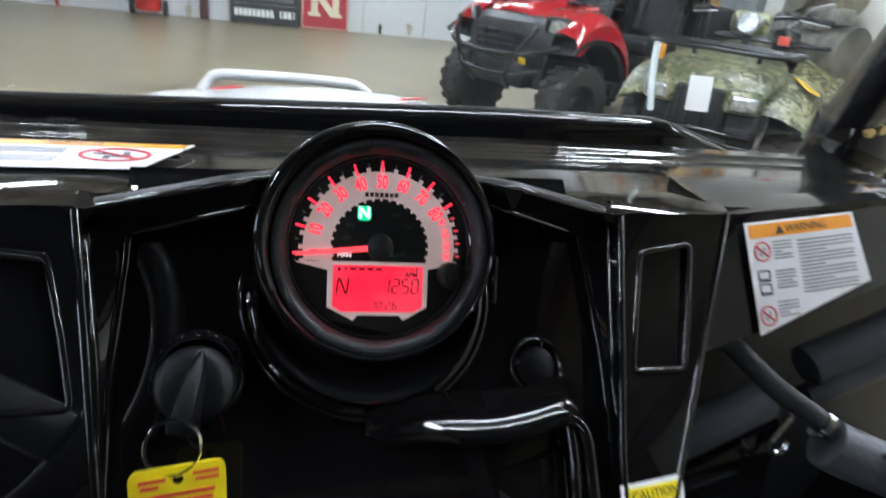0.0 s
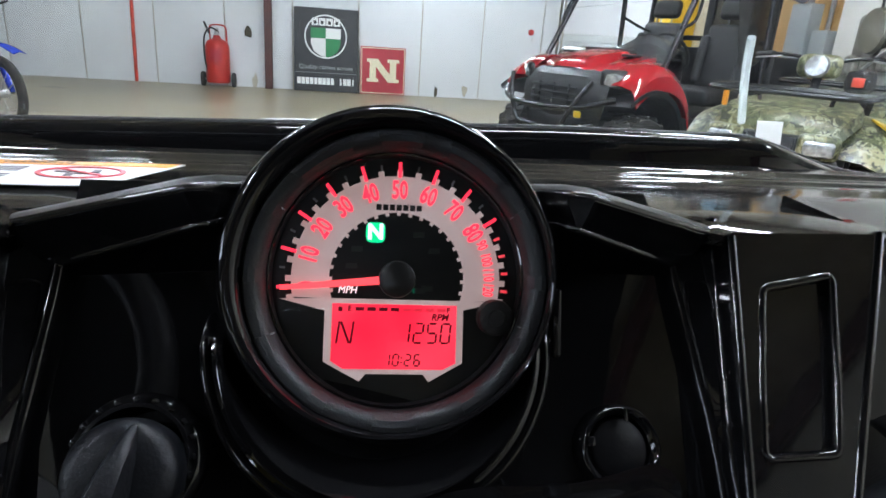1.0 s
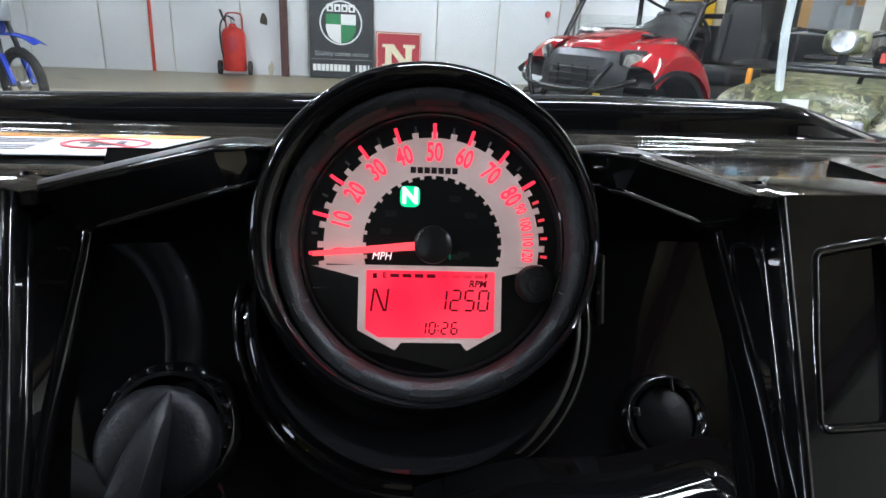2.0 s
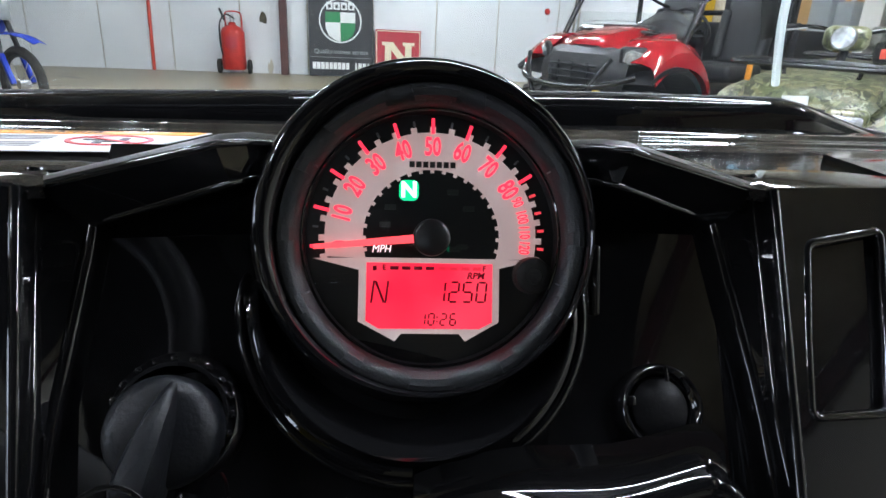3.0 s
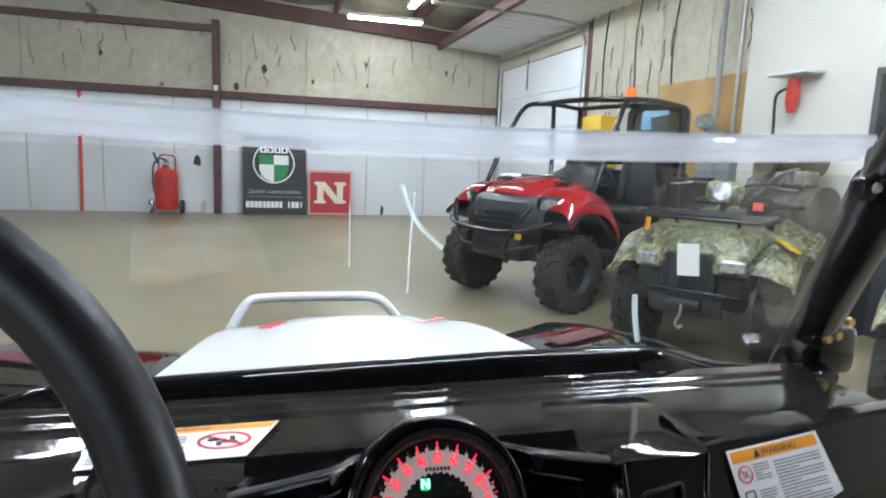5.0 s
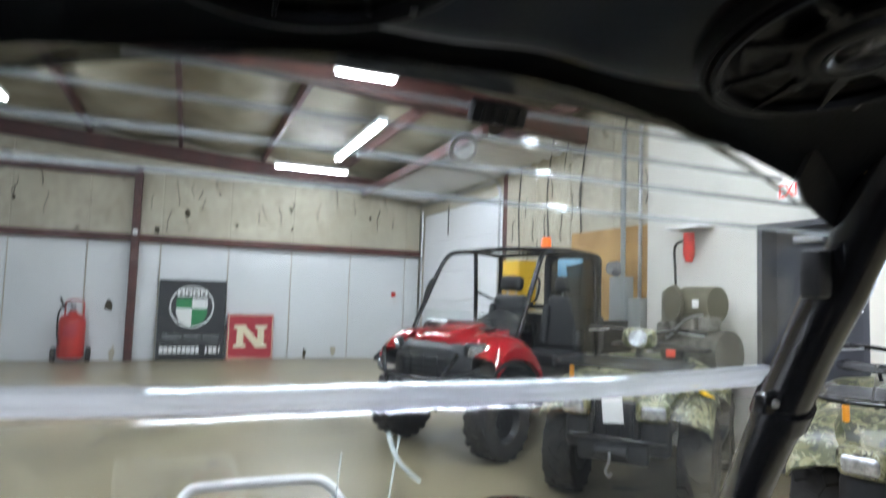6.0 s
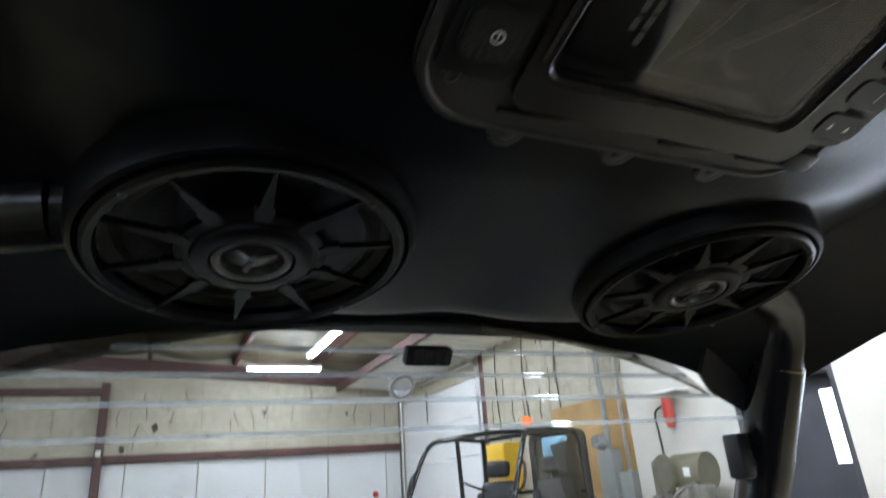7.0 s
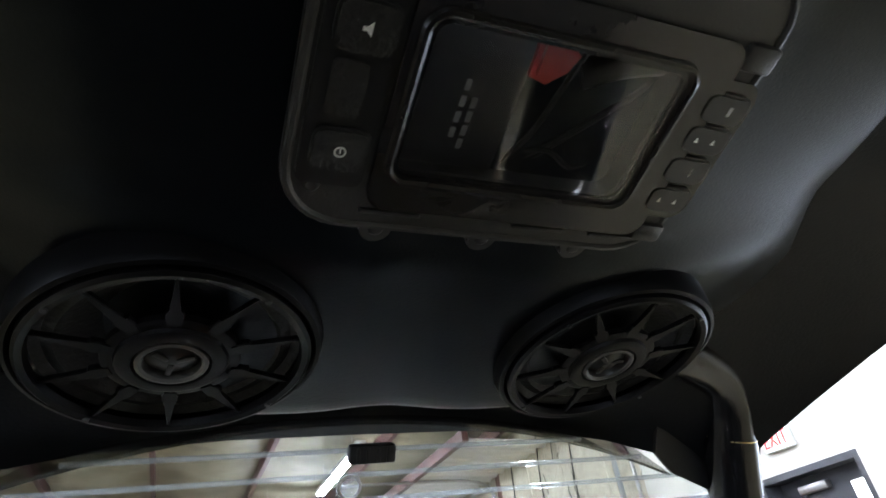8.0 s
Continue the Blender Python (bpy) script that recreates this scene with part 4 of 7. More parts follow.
def no_sign(parent, cx, cy, r, kind):
    part("red_ring", ring_sheet(None, circle(r, 28, cx, cy), circle(r * 0.86, 28, cx, cy), 0.0004, z0=0.0008), "red_ink", parent, smooth=False)
    if kind:
        part("bar", box(None, (0, 0, 0), (1.75 * r, r * 0.14, 0.0004), 0, Matrix.Translation((cx, cy, 0.0011)) @ Matrix.Rotation(radians(-42), 4, "Z")), "red_ink", parent, smooth=False)
    for dx, dy, w, h in ((-0.25, 0.15, 0.5, 0.12), (0.1, -0.15, 0.6, 0.14), (0.25, 0.2, 0.14, 0.4), (-0.2, -0.3, 0.14, 0.3)):
        part("pictogram", box(None, (cx + dx * r, cy + dy * r, 0.0008), (w * r, h * r, 0.0003)), "grey_ink", parent, smooth=False)


m = frame_of((0.2795, 0.0295, 1.0142), (0.103, 0.005, 0.009), (-0.014, 0.041, 0.072)) @ Matrix.Translation((0, 0, 0.002))
lab = part("warning_label", prism(None, ((0, 0), (0.104, 0), (0.112, -0.055), (0.0, -0.0835)), 0.0005), "label", rzr, "white warning label with an orange header", False, m)
part("orange_header", prism(None, ((0.003, -0.002), (0.101, -0.002), (0.1022, -0.012), (0.003, -0.012)), 0.0003, z0=0.0005), "orange_label", lab, smooth=False)
written("header_word", "WARNING", 0.0082, Matrix.Translation((0.056, -0.0073, 0.001)), "ink", lab, 0.0001)
part("warning_triangle", prism(None, ((0.027, -0.0105), (0.035, -0.0105), (0.031, -0.0035)), 0.0003, z0=0.0008), "ink", lab, smooth=False)
no_sign(lab, 0.0125, -0.0225, 0.0075, 1)
no_sign(lab, 0.0095, -0.07, 0.0075, 1)
for dy in (-0.04, -0.05):
    part("vehicle_pictogram", ring_sheet(None, rounded(0.011, 0.0075, 0.002, 3, 0.011, dy), rounded(0.009, 0.0055, 0.001, 3, 0.011, dy), 0.0003, z0=0.0006), "ink", lab, smooth=False)
    part("vehicle_pictogram", box(None, (0.011, dy - 0.0045, 0.0008), (0.011, 0.001, 0.0003)), "ink", lab, smooth=False)
print_bars(lab, 0.023, 0.04, -0.03, -0.015, 6, "grey_ink", seed=1)
print_bars(lab, 0.022, 0.04, -0.052, -0.037, 6, "grey_ink", seed=2)
print_bars(lab, 0.02, 0.039, -0.073, -0.06, 5, "grey_ink", seed=3)
print_bars(lab, 0.046, 0.1, -0.058, -0.016, 15, "grey_ink", seed=4)

m = frame_of((-0.243, 0.128, 1.0295), (1, 0.01, 0.0), (0, 1, -0.04))
lab = part("warning_label", prism(None, ((-0.012, -0.066), (0.108, -0.066), (0.134, 0.0), (-0.012, 0.0)), 0.0005), "label", rzr, "white deck label with an orange header", False, m)
part("orange_header", prism(None, ((-0.01, -0.012), (0.1265, -0.012), (0.131, -0.0015), (-0.01, -0.0015)), 0.0003, z0=0.0005), "orange_label", lab, smooth=False)
written("header_word", "WARNING", 0.0075, Matrix.Translation((0.06, -0.0068, 0.001)), "ink", lab, 0.0001)
part("red_ring", ring_sheet(None, [(0.09 + 0.021 * math.cos(a), -0.034 + 0.0165 * math.sin(a)) for a in [2 * math.pi * i / 32 for i in range(32)]], [(0.09 + 0.0185 * math.cos(a), -0.034 + 0.014 * math.sin(a)) for a in [2 * math.pi * i / 32 for i in range(32)]], 0.0004, z0=0.0008), "red_ink", lab, smooth=False)
part("bar", box(None, (0, 0, 0), (0.036, 0.0022, 0.0004), 0, Matrix.Translation((0.09, -0.034, 0.0011)) @ Matrix.Rotation(radians(-35), 4, "Z")), "red_ink", lab, smooth=False)
for dx, dy, w, h in ((-0.006, 0.002, 0.014, 0.003), (0.004, -0.003, 0.012, 0.003), (0.006, 0.004, 0.004, 0.008), (-0.004, -0.006, 0.004, 0.007)):
    part("pictogram", box(None, (0.09 + dx, -0.034 + dy, 0.0008), (w, h, 0.0003)), "ink", lab, smooth=False)
print_bars(lab, -0.008, 0.06, -0.06, -0.018, 8, "grey_ink", seed=7)

m = frame_of((0.151, -0.1, 0.9045), (1, 0, 0.0), (0, 0.71, 1)) @ Matrix.Translation((0, 0, 0.0015))
lab = part("caution_label", prism(None, ((-0.02, 0.001), (0.021, 0.004), (0.021, -0.03), (-0.02, -0.03)), 0.0005), "label", rzr, "small yellow and white caution label", False, m)
part("yellow_header", prism(None, ((-0.017, -0.0015), (0.0185, 0.001), (0.0185, -0.008), (-0.017, -0.0105)), 0.0003, z0=0.0005), "tag_yellow", lab, smooth=False)
written("header_word", "CAUTION", 0.0068, Matrix.Translation((0.002, -0.0048, 0.001)) @ Matrix.Rotation(radians(4), 4, "Z"), "ink", lab, 0.0001)

# passenger grab bar with padded sleeves
gb = part("grab_bar", tube(None, ((0.26, 0.03, 0.94), (0.286, 0.004, 0.922), (0.304, -0.024, 0.906), (0.328, -0.045, 0.892), (0.36, -0.066, 0.876), (0.5, -0.12, 0.84)), 0.0085, 14), "rubber", rzr, "black padded grab bar")
part("grip_sleeve", tube(None, ((0.336, -0.056, 0.876), (0.352, -0.064, 0.87), (0.42, -0.09, 0.85), (0.52, -0.125, 0.825)), 0.0195, 16), "foam", gb, "charcoal rubber grip")
part("grip_groove", tube(None, ((0.36, -0.082, 0.883), (0.39, -0.094, 0.876), (0.44, -0.11, 0.864)), 0.0022, 8), "ink", gb)
part("end_collar", tube(None, ((0.331, -0.0485, 0.8885), (0.3345, -0.051, 0.8865)), 0.0115, 16, smooth=0), "chrome", gb)
part("hook", tube(None, ((0.309, -0.03, 0.907), (0.313, -0.038, 0.9), (0.3135, -0.04, 0.888), (0.308, -0.04, 0.872), (0.306, -0.04, 0.86), (0.311, -0.04, 0.853), (0.319, -0.04, 0.855), (0.322, -0.039, 0.863)), 0.0022, 8), "chrome", gb)
for a, b, r in (((0.24, 0.0, 0.83), (0.33, 0.0, 0.873), 0.0165), ((0.385, 0.02, 0.886), (0.56, 0.03, 0.965), 0.0185), ((0.385, 0.01, 0.862), (0.55, 0.02, 0.935), 0.011)):
    part("padded_roll", tube(None, (a, ((a[0] + b[0]) / 2, a[1] - 0.002, (a[2] + b[2]) / 2 + 0.001), b), r, 16), "foam", gb, "grey padded roll")
part("knee_panel", loft(None, [[(x, y, z + 0.44 * (x - 0.28)) for x in (0.22, 0.26, 0.3, 0.325, 0.34)] for y, z in ((0.01, 0.835), (-0.012, 0.832), (-0.016, 0.826), (-0.02, 0.78), (-0.03, 0.7))], thick=0.005), "gloss_black", gb, "gloss black knee panel")
part("trim_bead", tube(None, ((0.25, -0.016, 0.817), (0.28, -0.017, 0.831), (0.306, -0.017, 0.8425), (0.309, -0.018, 0.833), (0.318, -0.018, 0.834), (0.324, -0.017, 0.846), (0.338, -0.016, 0.853)), 0.0022, 8), "gloss_black", gb)

# steering wheel
m = frame_of((-0.325, -0.181, 1.098), (1, 0, 0), (0, 0.239, 0.971))
wheel = part("steering_wheel", tube(None, [(0.17 * math.cos(a), 0.17 * math.sin(a), 0) for a in [2 * math.pi * i / 64 for i in range(64)]], 0.0148, 18, True, 0, m), "grip", rzr, "black rubber steering wheel")
for a in (-30, 90, 210):
    c, s = math.cos(radians(a)), math.sin(radians(a))
    part("spoke", box(None, (0, 0.085, -0.012), (0.034, 0.15, 0.01), 0.004, m @ Matrix.Rotation(radians(a - 90), 4, "Z")), "steel", wheel)
part("wheel_hub", lathe(None, ((0.0, 0.012), (0.035, 0.01), (0.045, 0.0), (0.045, -0.03), (0.02, -0.06)), 28, m), "matte_black", wheel)
part("steering_column", rod(None, (-0.325, -0.165, 1.09), (-0.325, 0.08, 0.98), 0.022, 14), "matte_black", wheel)

# hood and fenders
def hood_z(y):
    return 0.982 - 0.02 * (y - 0.34) - 0.18 * (y - 0.34) ** 2


rows = []
for j in range(19):
    y = 0.34 + 0.44 * j / 18
    half = 0.288 - 0.27 * (y - 0.44) - 5.0 * max(0, y - 0.6) ** 2
    nose = 4.0 * max(0.0, y - 0.65) ** 2
    rows.append([(0.022 + half * u, y, 0.968 - 0.012 * (y - 0.34) - nose + 0.01 * (1 - u * u) + (0.006 if abs(u) < 0.55 else 0) - (0.05 if abs(u) == 1 else 0.0)) for u in (-1, -0.985, -0.8, -0.58, -0.52, -0.2, 0, 0.2, 0.52, 0.58, 0.8, 0.985, 1)])
hood = part("hood", loft(None, rows, thick=0.006), "white_gloss", rzr, "glossy white hood panel")
for dx in (-0.125, 0.135):
    for k in range(3):
        y = 0.615 + 0.012 * k
        part("hood_mark", box(None, (dx + 0.02 * k * (1 if dx > 0 else 0.6), y, 0.9815 - 0.012 * (y - 0.34)), (0.022, 0.01, 0.0008), 0, Matrix.Identity(4)), "red_ink", hood, "red print on the hood", False)
part("front_rail", tube(None, ((-0.215, 1.02, 0.84), (-0.2, 1.03, 0.868), (-0.168, 1.05, 0.914), (-0.12, 1.055, 0.924), (0.08, 1.06, 0.922), (0.14, 1.06, 0.912), (0.18, 1.05, 0.872), (0.2, 1.04, 0.84)), 0.0115, 12), "white_tube", rzr, "white tubular front rail")
for s in (-1, 1):
    part("front_fender", loft(None, [[(s * 0.17, y, hood_z(y) - 0.085), (s * 0.34, y, hood_z(y) - 0.065), (s * 0.42, y, hood_z(y) - 0.06), (s * 0.55, y + 0.02, hood_z(y) - 0.035), (s * 0.64, y + 0.05, hood_z(y) - 0.05), (s * 0.66, y + 0.06, hood_z(y) - 0.13)] for y in (0.3, 0.45, 0.6, 0.75, 0.88, 0.95)], thick=0.006), "gloss_black", rzr, "gloss black front fender")
    part("fender_decal", loft(None, [[(s * x, y, hood_z(y) - 0.06 + 0.025 * (x - 0.42) / 0.13 + 0.006) for x in (0.44, 0.5, 0.55)] for y in (0.68, 0.72, 0.76)], thick=0.002), "dark_red", rzr, "dark red decal", False)
part("cowl", loft(None, [[(x, y, z - 0.03 * abs(x)) for x in (-0.62, -0.4, -0.2, 0, 0.2, 0.4, 0.62)] for y, z in ((0.25, 1.0), (0.3, 0.97), (0.4, 0.93), (0.52, 0.9))], thick=0.006), "gloss_black", rzr, "black plastic cowl")
part("floor_pan", box(None, (0, -0.35, 0.36), (1.1, 1.7, 0.04), 0.01), "matte_black", rzr)
part("under_body", box(None, (0, 0.75, 0.62), (0.6, 1.0, 0.3), 0.03), "matte_black", rzr)
part("body_side", box(None, (-0.6, -0.3, 0.55), (0.06, 1.5, 0.35), 0.02), "gloss_black", rzr)
part("body_side", box(None, (0.6, -0.3, 0.55), (0.06, 1.5, 0.35), 0.02), "gloss_black", rzr)


def off_road_wheel(parent, m, r=0.32, w=0.24, rim="matte_black", blocks=18):
    tyre = part("wheel", lathe(None, ((r * 0.52, -w * 0.42), (r * 0.78, -w * 0.5), (r * 0.93, -w * 0.45), (r * 0.965, -w * 0.3), (r * 0.97, 0), (r * 0.965, w * 0.3), (r * 0.93, w * 0.45), (r * 0.78, w * 0.5), (r * 0.52, w * 0.42)), 30, m), "tyre", parent, "knobbly off-road tyre")
    bm = bmesh.new()
    for i in range(blocks):
        for k, (o, t) in enumerate(((-0.3, 20), (0.0, -25), (0.3, 20))):
            a = 2 * math.pi * (i + 0.5 * (k % 2)) / blocks
            box(bm, (0, 0, 0), (r * 0.06, r * 0.17, w * 0.28), 0, m @ Matrix.Rotation(a, 4, "Z") @ Matrix.Translation((r * 0.975, 0, o * w)) @ Matrix.Rotation(radians(t), 4, "X"))
    part("tread", bm, "tyre", tyre, smooth=False)
    part("rim", lathe(None, ((0.0, w * 0.2), (r * 0.16, w * 0.22), (r * 0.2, w * 0.12), (r * 0.46, w * 0.2), (r * 0.54, w * 0.42), (r * 0.54, -w * 0.4), (0.0, -w * 0.3)), 26, m), rim, tyre)
    return tyre


for s in (-1, 1):
    for y in (0.85, -1.05):
        off_road_wheel(rzr, Matrix.Translation((s * 0.52, y, 0.31)) @ Matrix.Rotation(s * math.pi / 2, 4, "Y"), 0.31, 0.22, "matte_black")

# roll cage
for s in (-1, 1):
    post = part("front_pillar", tube(None, ((s * 0.625, 0.3, 0.98), (s * 0.598, 0.25, 1.06), (s * 0.512, 0.083, 1.29), (s * 0.462, -0.012, 1.405), (s * 0.423, -0.087, 1.5), (s * 0.413, -0.11, 1.532), (s * 0.388, -0.135, 1.556), (s * 0.34, -0.155, 1.568), (s * 0.27, -0.17, 1.575)), (0.031, 0.031, 0.0305, 0.029, 0.0268, 0.0265, 0.0265, 0.0265), 18), "tube", rzr, "black steel roll cage pillar")
    cl = part("clamp", tube(None, ((s * 0.535, 0.127, 1.23), (s * 0.525, 0.108, 1.256)), 0.036, 18, smooth=0), "tube", post)
    part("clamp_ear", box(None, (s * 0.492, 0.108, 1.252), (0.03, 0.022, 0.026), 0.006), "tube", cl)
    part("clamp_bolt", lathe(None, ((0.0, 0.004), (0.0045, 0.004), (0.0055, 0.0)), 8, Matrix.Translation((s * 0.488, 0.094, 1.254)) @ Matrix.Rotation(radians(90), 4, "X")), "steel", cl)
    part("weld_collar", tube(None, ((s * 0.4231, -0.085, 1.4965), (s * 0.4229, -0.0885, 1.502)), 0.0282, 18, smooth=0), "tube", post)
    part("weld_ring", tube(None, ((s * 0.4229, -0.0885, 1.502), (s * 0.4229, -0.0891, 1.503)), 0.0286, 18, smooth=0), "brass", post)
    part("clip", box(None, (s * 0.41, -0.02, 1.41), (0.02, 0.024, 0.05), 0.004, Matrix.Rotation(0, 4, "Z")), "matte_black", post)
    part("clip_arm", rod(None, (s * 0.41, -0.018, 1.405), (s * 0.455, -0.012, 1.4), 0.008, 8), "matte_black", post)
    part("foot_plate", box(None, (s * 0.612, 0.25, 1.03), (0.08, 0.06, 0.07), 0.014), "gloss_black", post)
    part("foot_bracket", box(None, (s * 0.572, 0.222, 1.002), (0.06, 0.05, 0.022), 0.009), "gloss_black", post)
    for dx, dz in ((0.0, 0.0), (0.016, 0.004), (0.034, 0.022)):
        part("bolt", lathe(None, ((0.0, 0.006), (0.0055, 0.006), (0.0065, 0.0)), 8, Matrix.Translation((s * (0.592 + dx), 0.2205, 1.05 + dz)) @ Matrix.Rotation(radians(90), 4, "X")), "brass", post)
    part("rear_pillar", tube(None, ((s * 0.5, -1.0, 0.9), (s * 0.46, -1.03, 1.3), (s * 0.42, -1.0, 1.56), (s * 0.36, -0.97, 1.61)), 0.026, 14), "tube", rzr)
    part("roof_rail", tube(None, ((s * 0.405, -0.125, 1.552), (s * 0.43, -0.2, 1.605), (s * 0.43, -0.3, 1.64), (s * 0.42, -0.7, 1.665), (s * 0.42, -1.0, 1.6)), 0.0255, 14), "tube", rzr)
part("cross_tube", tube(None, ((-0.27, -0.17, 1.575), (0.0, -0.18, 1.58), (0.27, -0.17, 1.575)), 0.025, 14), "tube", rzr)
for s in (-0.33, 0.33):
    seat = part("seat", box(None, (s, -0.62, 0.62), (0.46, 0.5, 0.16), 0.05, seg=4), "matte_black", rzr, "black vinyl bucket seat")
    part("seat_back", box(None, (s, -0.9, 0.97), (0.44, 0.14, 0.6), 0.05, Matrix.Translation((0, 0, 0)), 4), "matte_black", seat)


# ---- the round instrument gauge in its pod ----
GM = Matrix.Translation((0, -0.0175, 1.0172)) @ Matrix.Rotation(radians(-4.5), 4, "Z") @ frame_of((0, 0, 0), (1, 0, 0), (0, 0.375, 0.927))
PM = frame_of((-0.005, face_y(0.9892), 0.9892), (1, 0, 0), (0, 0.75, 1))
rows = []
for r, h, o in ((0.0584, 0.006, -0.0002), (0.0594, 0.0125, -0.0012), (0.0606, 0.0146, -0.002), (0.0622, 0.0152, -0.0026), (0.0638, 0.0142, -0.0028), (0.0648, 0.0116, -0.0028), (0.0656, 0.003, -0.0022), (0.066, -0.006, -0.001)):
    rows.append([GM @ Vector((r * math.cos(2 * math.pi * k / 96) - 0.45 * (r - 0.0582), r * math.sin(2 * math.pi * k / 96) - o, h)) for k in range(96)])


def base_ring(r, h):
    out = []
    for k in range(96):
        a = 2 * math.pi * k / 96
        out.append(PM @ Vector((r * math.cos(a), r * math.sin(a), h - 0.034 * max(0.0, math.sin(a)))))
    return out


low = base_ring(0.0605, 0.0145)
for t in (0.35, 0.7):
    rows.append([a.lerp(b, t) for a, b in zip(rows[7], low)])
rows += [low, base_ring(0.0613, 0.0098), base_ring(0.063, 0.0066), base_ring(0.0654, 0.005), base_ring(0.0676, 0.0046), base_ring(0.0694, 0.0036), base_ring(0.0704, 0.001), base_ring(0.0707, -0.004)]
gauge = part("instrument_gauge", loft(None, rows, closed=True), "gloss_black", rzr, "round speedometer in a gloss black pod")
part("pod_bead", tube(None, base_ring(0.0682, 0.0032), 0.0026, 12, True, 0), "gloss_black", gauge)
part("bezel", lathe(None, ((0.0592, 0.004), (0.059, 0.0088), (0.058, 0.0102), (0.0562, 0.0104), (0.0538, 0.0092), (0.052, 0.007), (0.0511, 0.0042), (0.0504, 0.0008), (0.0497, -0.004)), 96, GM), "bezel", gauge, "matte black bezel with notches")
for a, da in ((90, 10), (123, 14), (57, 14), (152, 3), (28, 3), (180, 3), (0, 3), (208, 4), (-28, 4), (-58, 4), (-122, 4), (-90, 9)):
    rows = [[(r * math.cos(radians(a + da * u * k)), r * math.sin(radians(a + da * u * k)), h) for r, h, k in ((0.0588, 0.0094, 1.0), (0.0578, 0.0114, 0.97), (0.0562, 0.0116, 0.94), (0.0538, 0.0104, 0.88), (0.0524, 0.0078, 0.84))] for u in (-1, -0.96, -0.5, 0, 0.5, 0.96, 1)]
    part("bezel_lug", loft(None, rows, GM, thick=0.0012), "bezel", gauge, angle=30)
part("lens_ring", tube(None, [(0.0506 * math.cos(a), 0.0506 * math.sin(a), 0.0022) for a in [2 * math.pi * i / 96 for i in range(96)]], 0.0008, 8, True, 0, GM), "gloss_black", gauge)
for a in (150, 30, 205, -20):
    part("bezel_mark", box(None, (0, 0.0528, 0.0075), (0.0006, 0.004, 0.0006), 0, GM @ Matrix.Rotation(radians(a - 90), 4, "Z")), "grey_ink", gauge, smooth=False)
part("face", lathe(None, ((0.0, -0.004), (0.0499, -0.004), (0.0501, -0.006)), 72, GM), "face", gauge, "black dial face")


def arc(r, a0, a1, n):
    return [(r * math.cos(radians(a0 + (a1 - a0) * i / n)), r * math.sin(radians(a0 + (a1 - a0) * i / n))) for i in range(n + 1)]


# silver scale: a ring sector, its teeth and the skirt round the display
bm = loft(None, [[GM @ Vector((*q, -0.0032)) for q in (o, i)] for o, i in zip(arc(0.0422, -11, 191, 64), arc(0.0272, -18, 198, 64))])
for i in range(21):
    a = -11 + 202 * i / 20
    prism(bm, arc(0.0445, a - 1.6, a + 1.6, 2) + arc(0.0418, a + 1.6, a - 1.6, 2), 0.0006, GM, z0=-0.0038)
    prism(bm, arc(0.0276, a - 1.6, a + 1.6, 2) + arc(0.026, a + 1.6, a - 1.6, 2), 0.0006, GM, z0=-0.0038)
for quad_pts in (((-0.0465, -0.0088), (-0.0285, -0.0132), (-0.026, -0.0082)), ((-0.0285, -0.0132), (0.0275, -0.012), (0.026, -0.0082), (-0.026, -0.0082)), ((0.0275, -0.012), (0.0415, -0.0085), (0.026, -0.0082)), ((-0.0285, -0.0335), (0.0275, -0.0335), (0.0275, -0.012), (-0.0285, -0.0132)), ((-0.0115, -0.0382), (0.0115, -0.0382), (0.0275, -0.0335), (-0.0285, -0.0335)), ((-0.014, -0.0412), (-0.0115, -0.0382), (-0.0285, -0.0335)), ((0.014, -0.0412), (0.0275, -0.0335), (0.0115, -0.0382))):
    prism(bm, quad_pts, 0.0007, GM, z0=-0.0038)
part("dial_scale", bm, "dial_silver", gauge, "silver dial scale with backlit numerals", False)
for v in range(0, 81, 5):
    a = 185 - 1.9 * v
    big = v % 10 == 0
    part("tick", box(None, (0, 0.0447 if big else 0.0458, -0.0025), (0.0013 if big else 0.0009, 0.0062 if big else 0.0022, 0.0004), 0, GM @ Matrix.Rotation(radians(a - 90), 4, "Z")), "red_glow" if big else "grey_ink", gauge, smooth=False)
    if big:
        written("numeral", str(v), 0.0103 if v else 0.009, GM @ Matrix.Rotation(radians(a - 90), 4, "Z") @ Matrix.Translation((0, 0.0362, -0.0028)), "red_glow", gauge, 0.0001, sx=0.64, bold=0.00022)
for v in (90, 100, 110, 120):
    a = 33 - 0.95 * (v - 80)
    part("tick", box(None, (0, 0.0442, -0.0025), (0.0011, 0.0026, 0.0004), 0, GM @ Matrix.Rotation(radians(a - 90), 4, "Z")), "red_dim", gauge, smooth=False)
    written("numeral", str(v), 0.006, GM @ Matrix.Rotation(radians(a - 90), 4, "Z") @ Matrix.Translation((0, 0.0375, -0.0028)) @ Matrix.Rotation(radians(0), 4, "Z"), "red_glow", gauge, 0.0001, sx=0.62, bold=0.0001)
# maker's mark as plain bars
for i in range(7):
    part("mark_bar", box(None, (-0.0082 + 0.00273 * i, 0.0292, -0.0029), (0.0021, 0.0024, 0.0002), 0, GM), "ink", gauge, smooth=False)
# unit letters
written("unit_word", "MPH", 0.0042, GM @ Matrix.Translation((-0.0198, -0.0048, -0.0032)), "white_glow", gauge, 0.0001, shear=0.2, sx=0.9)
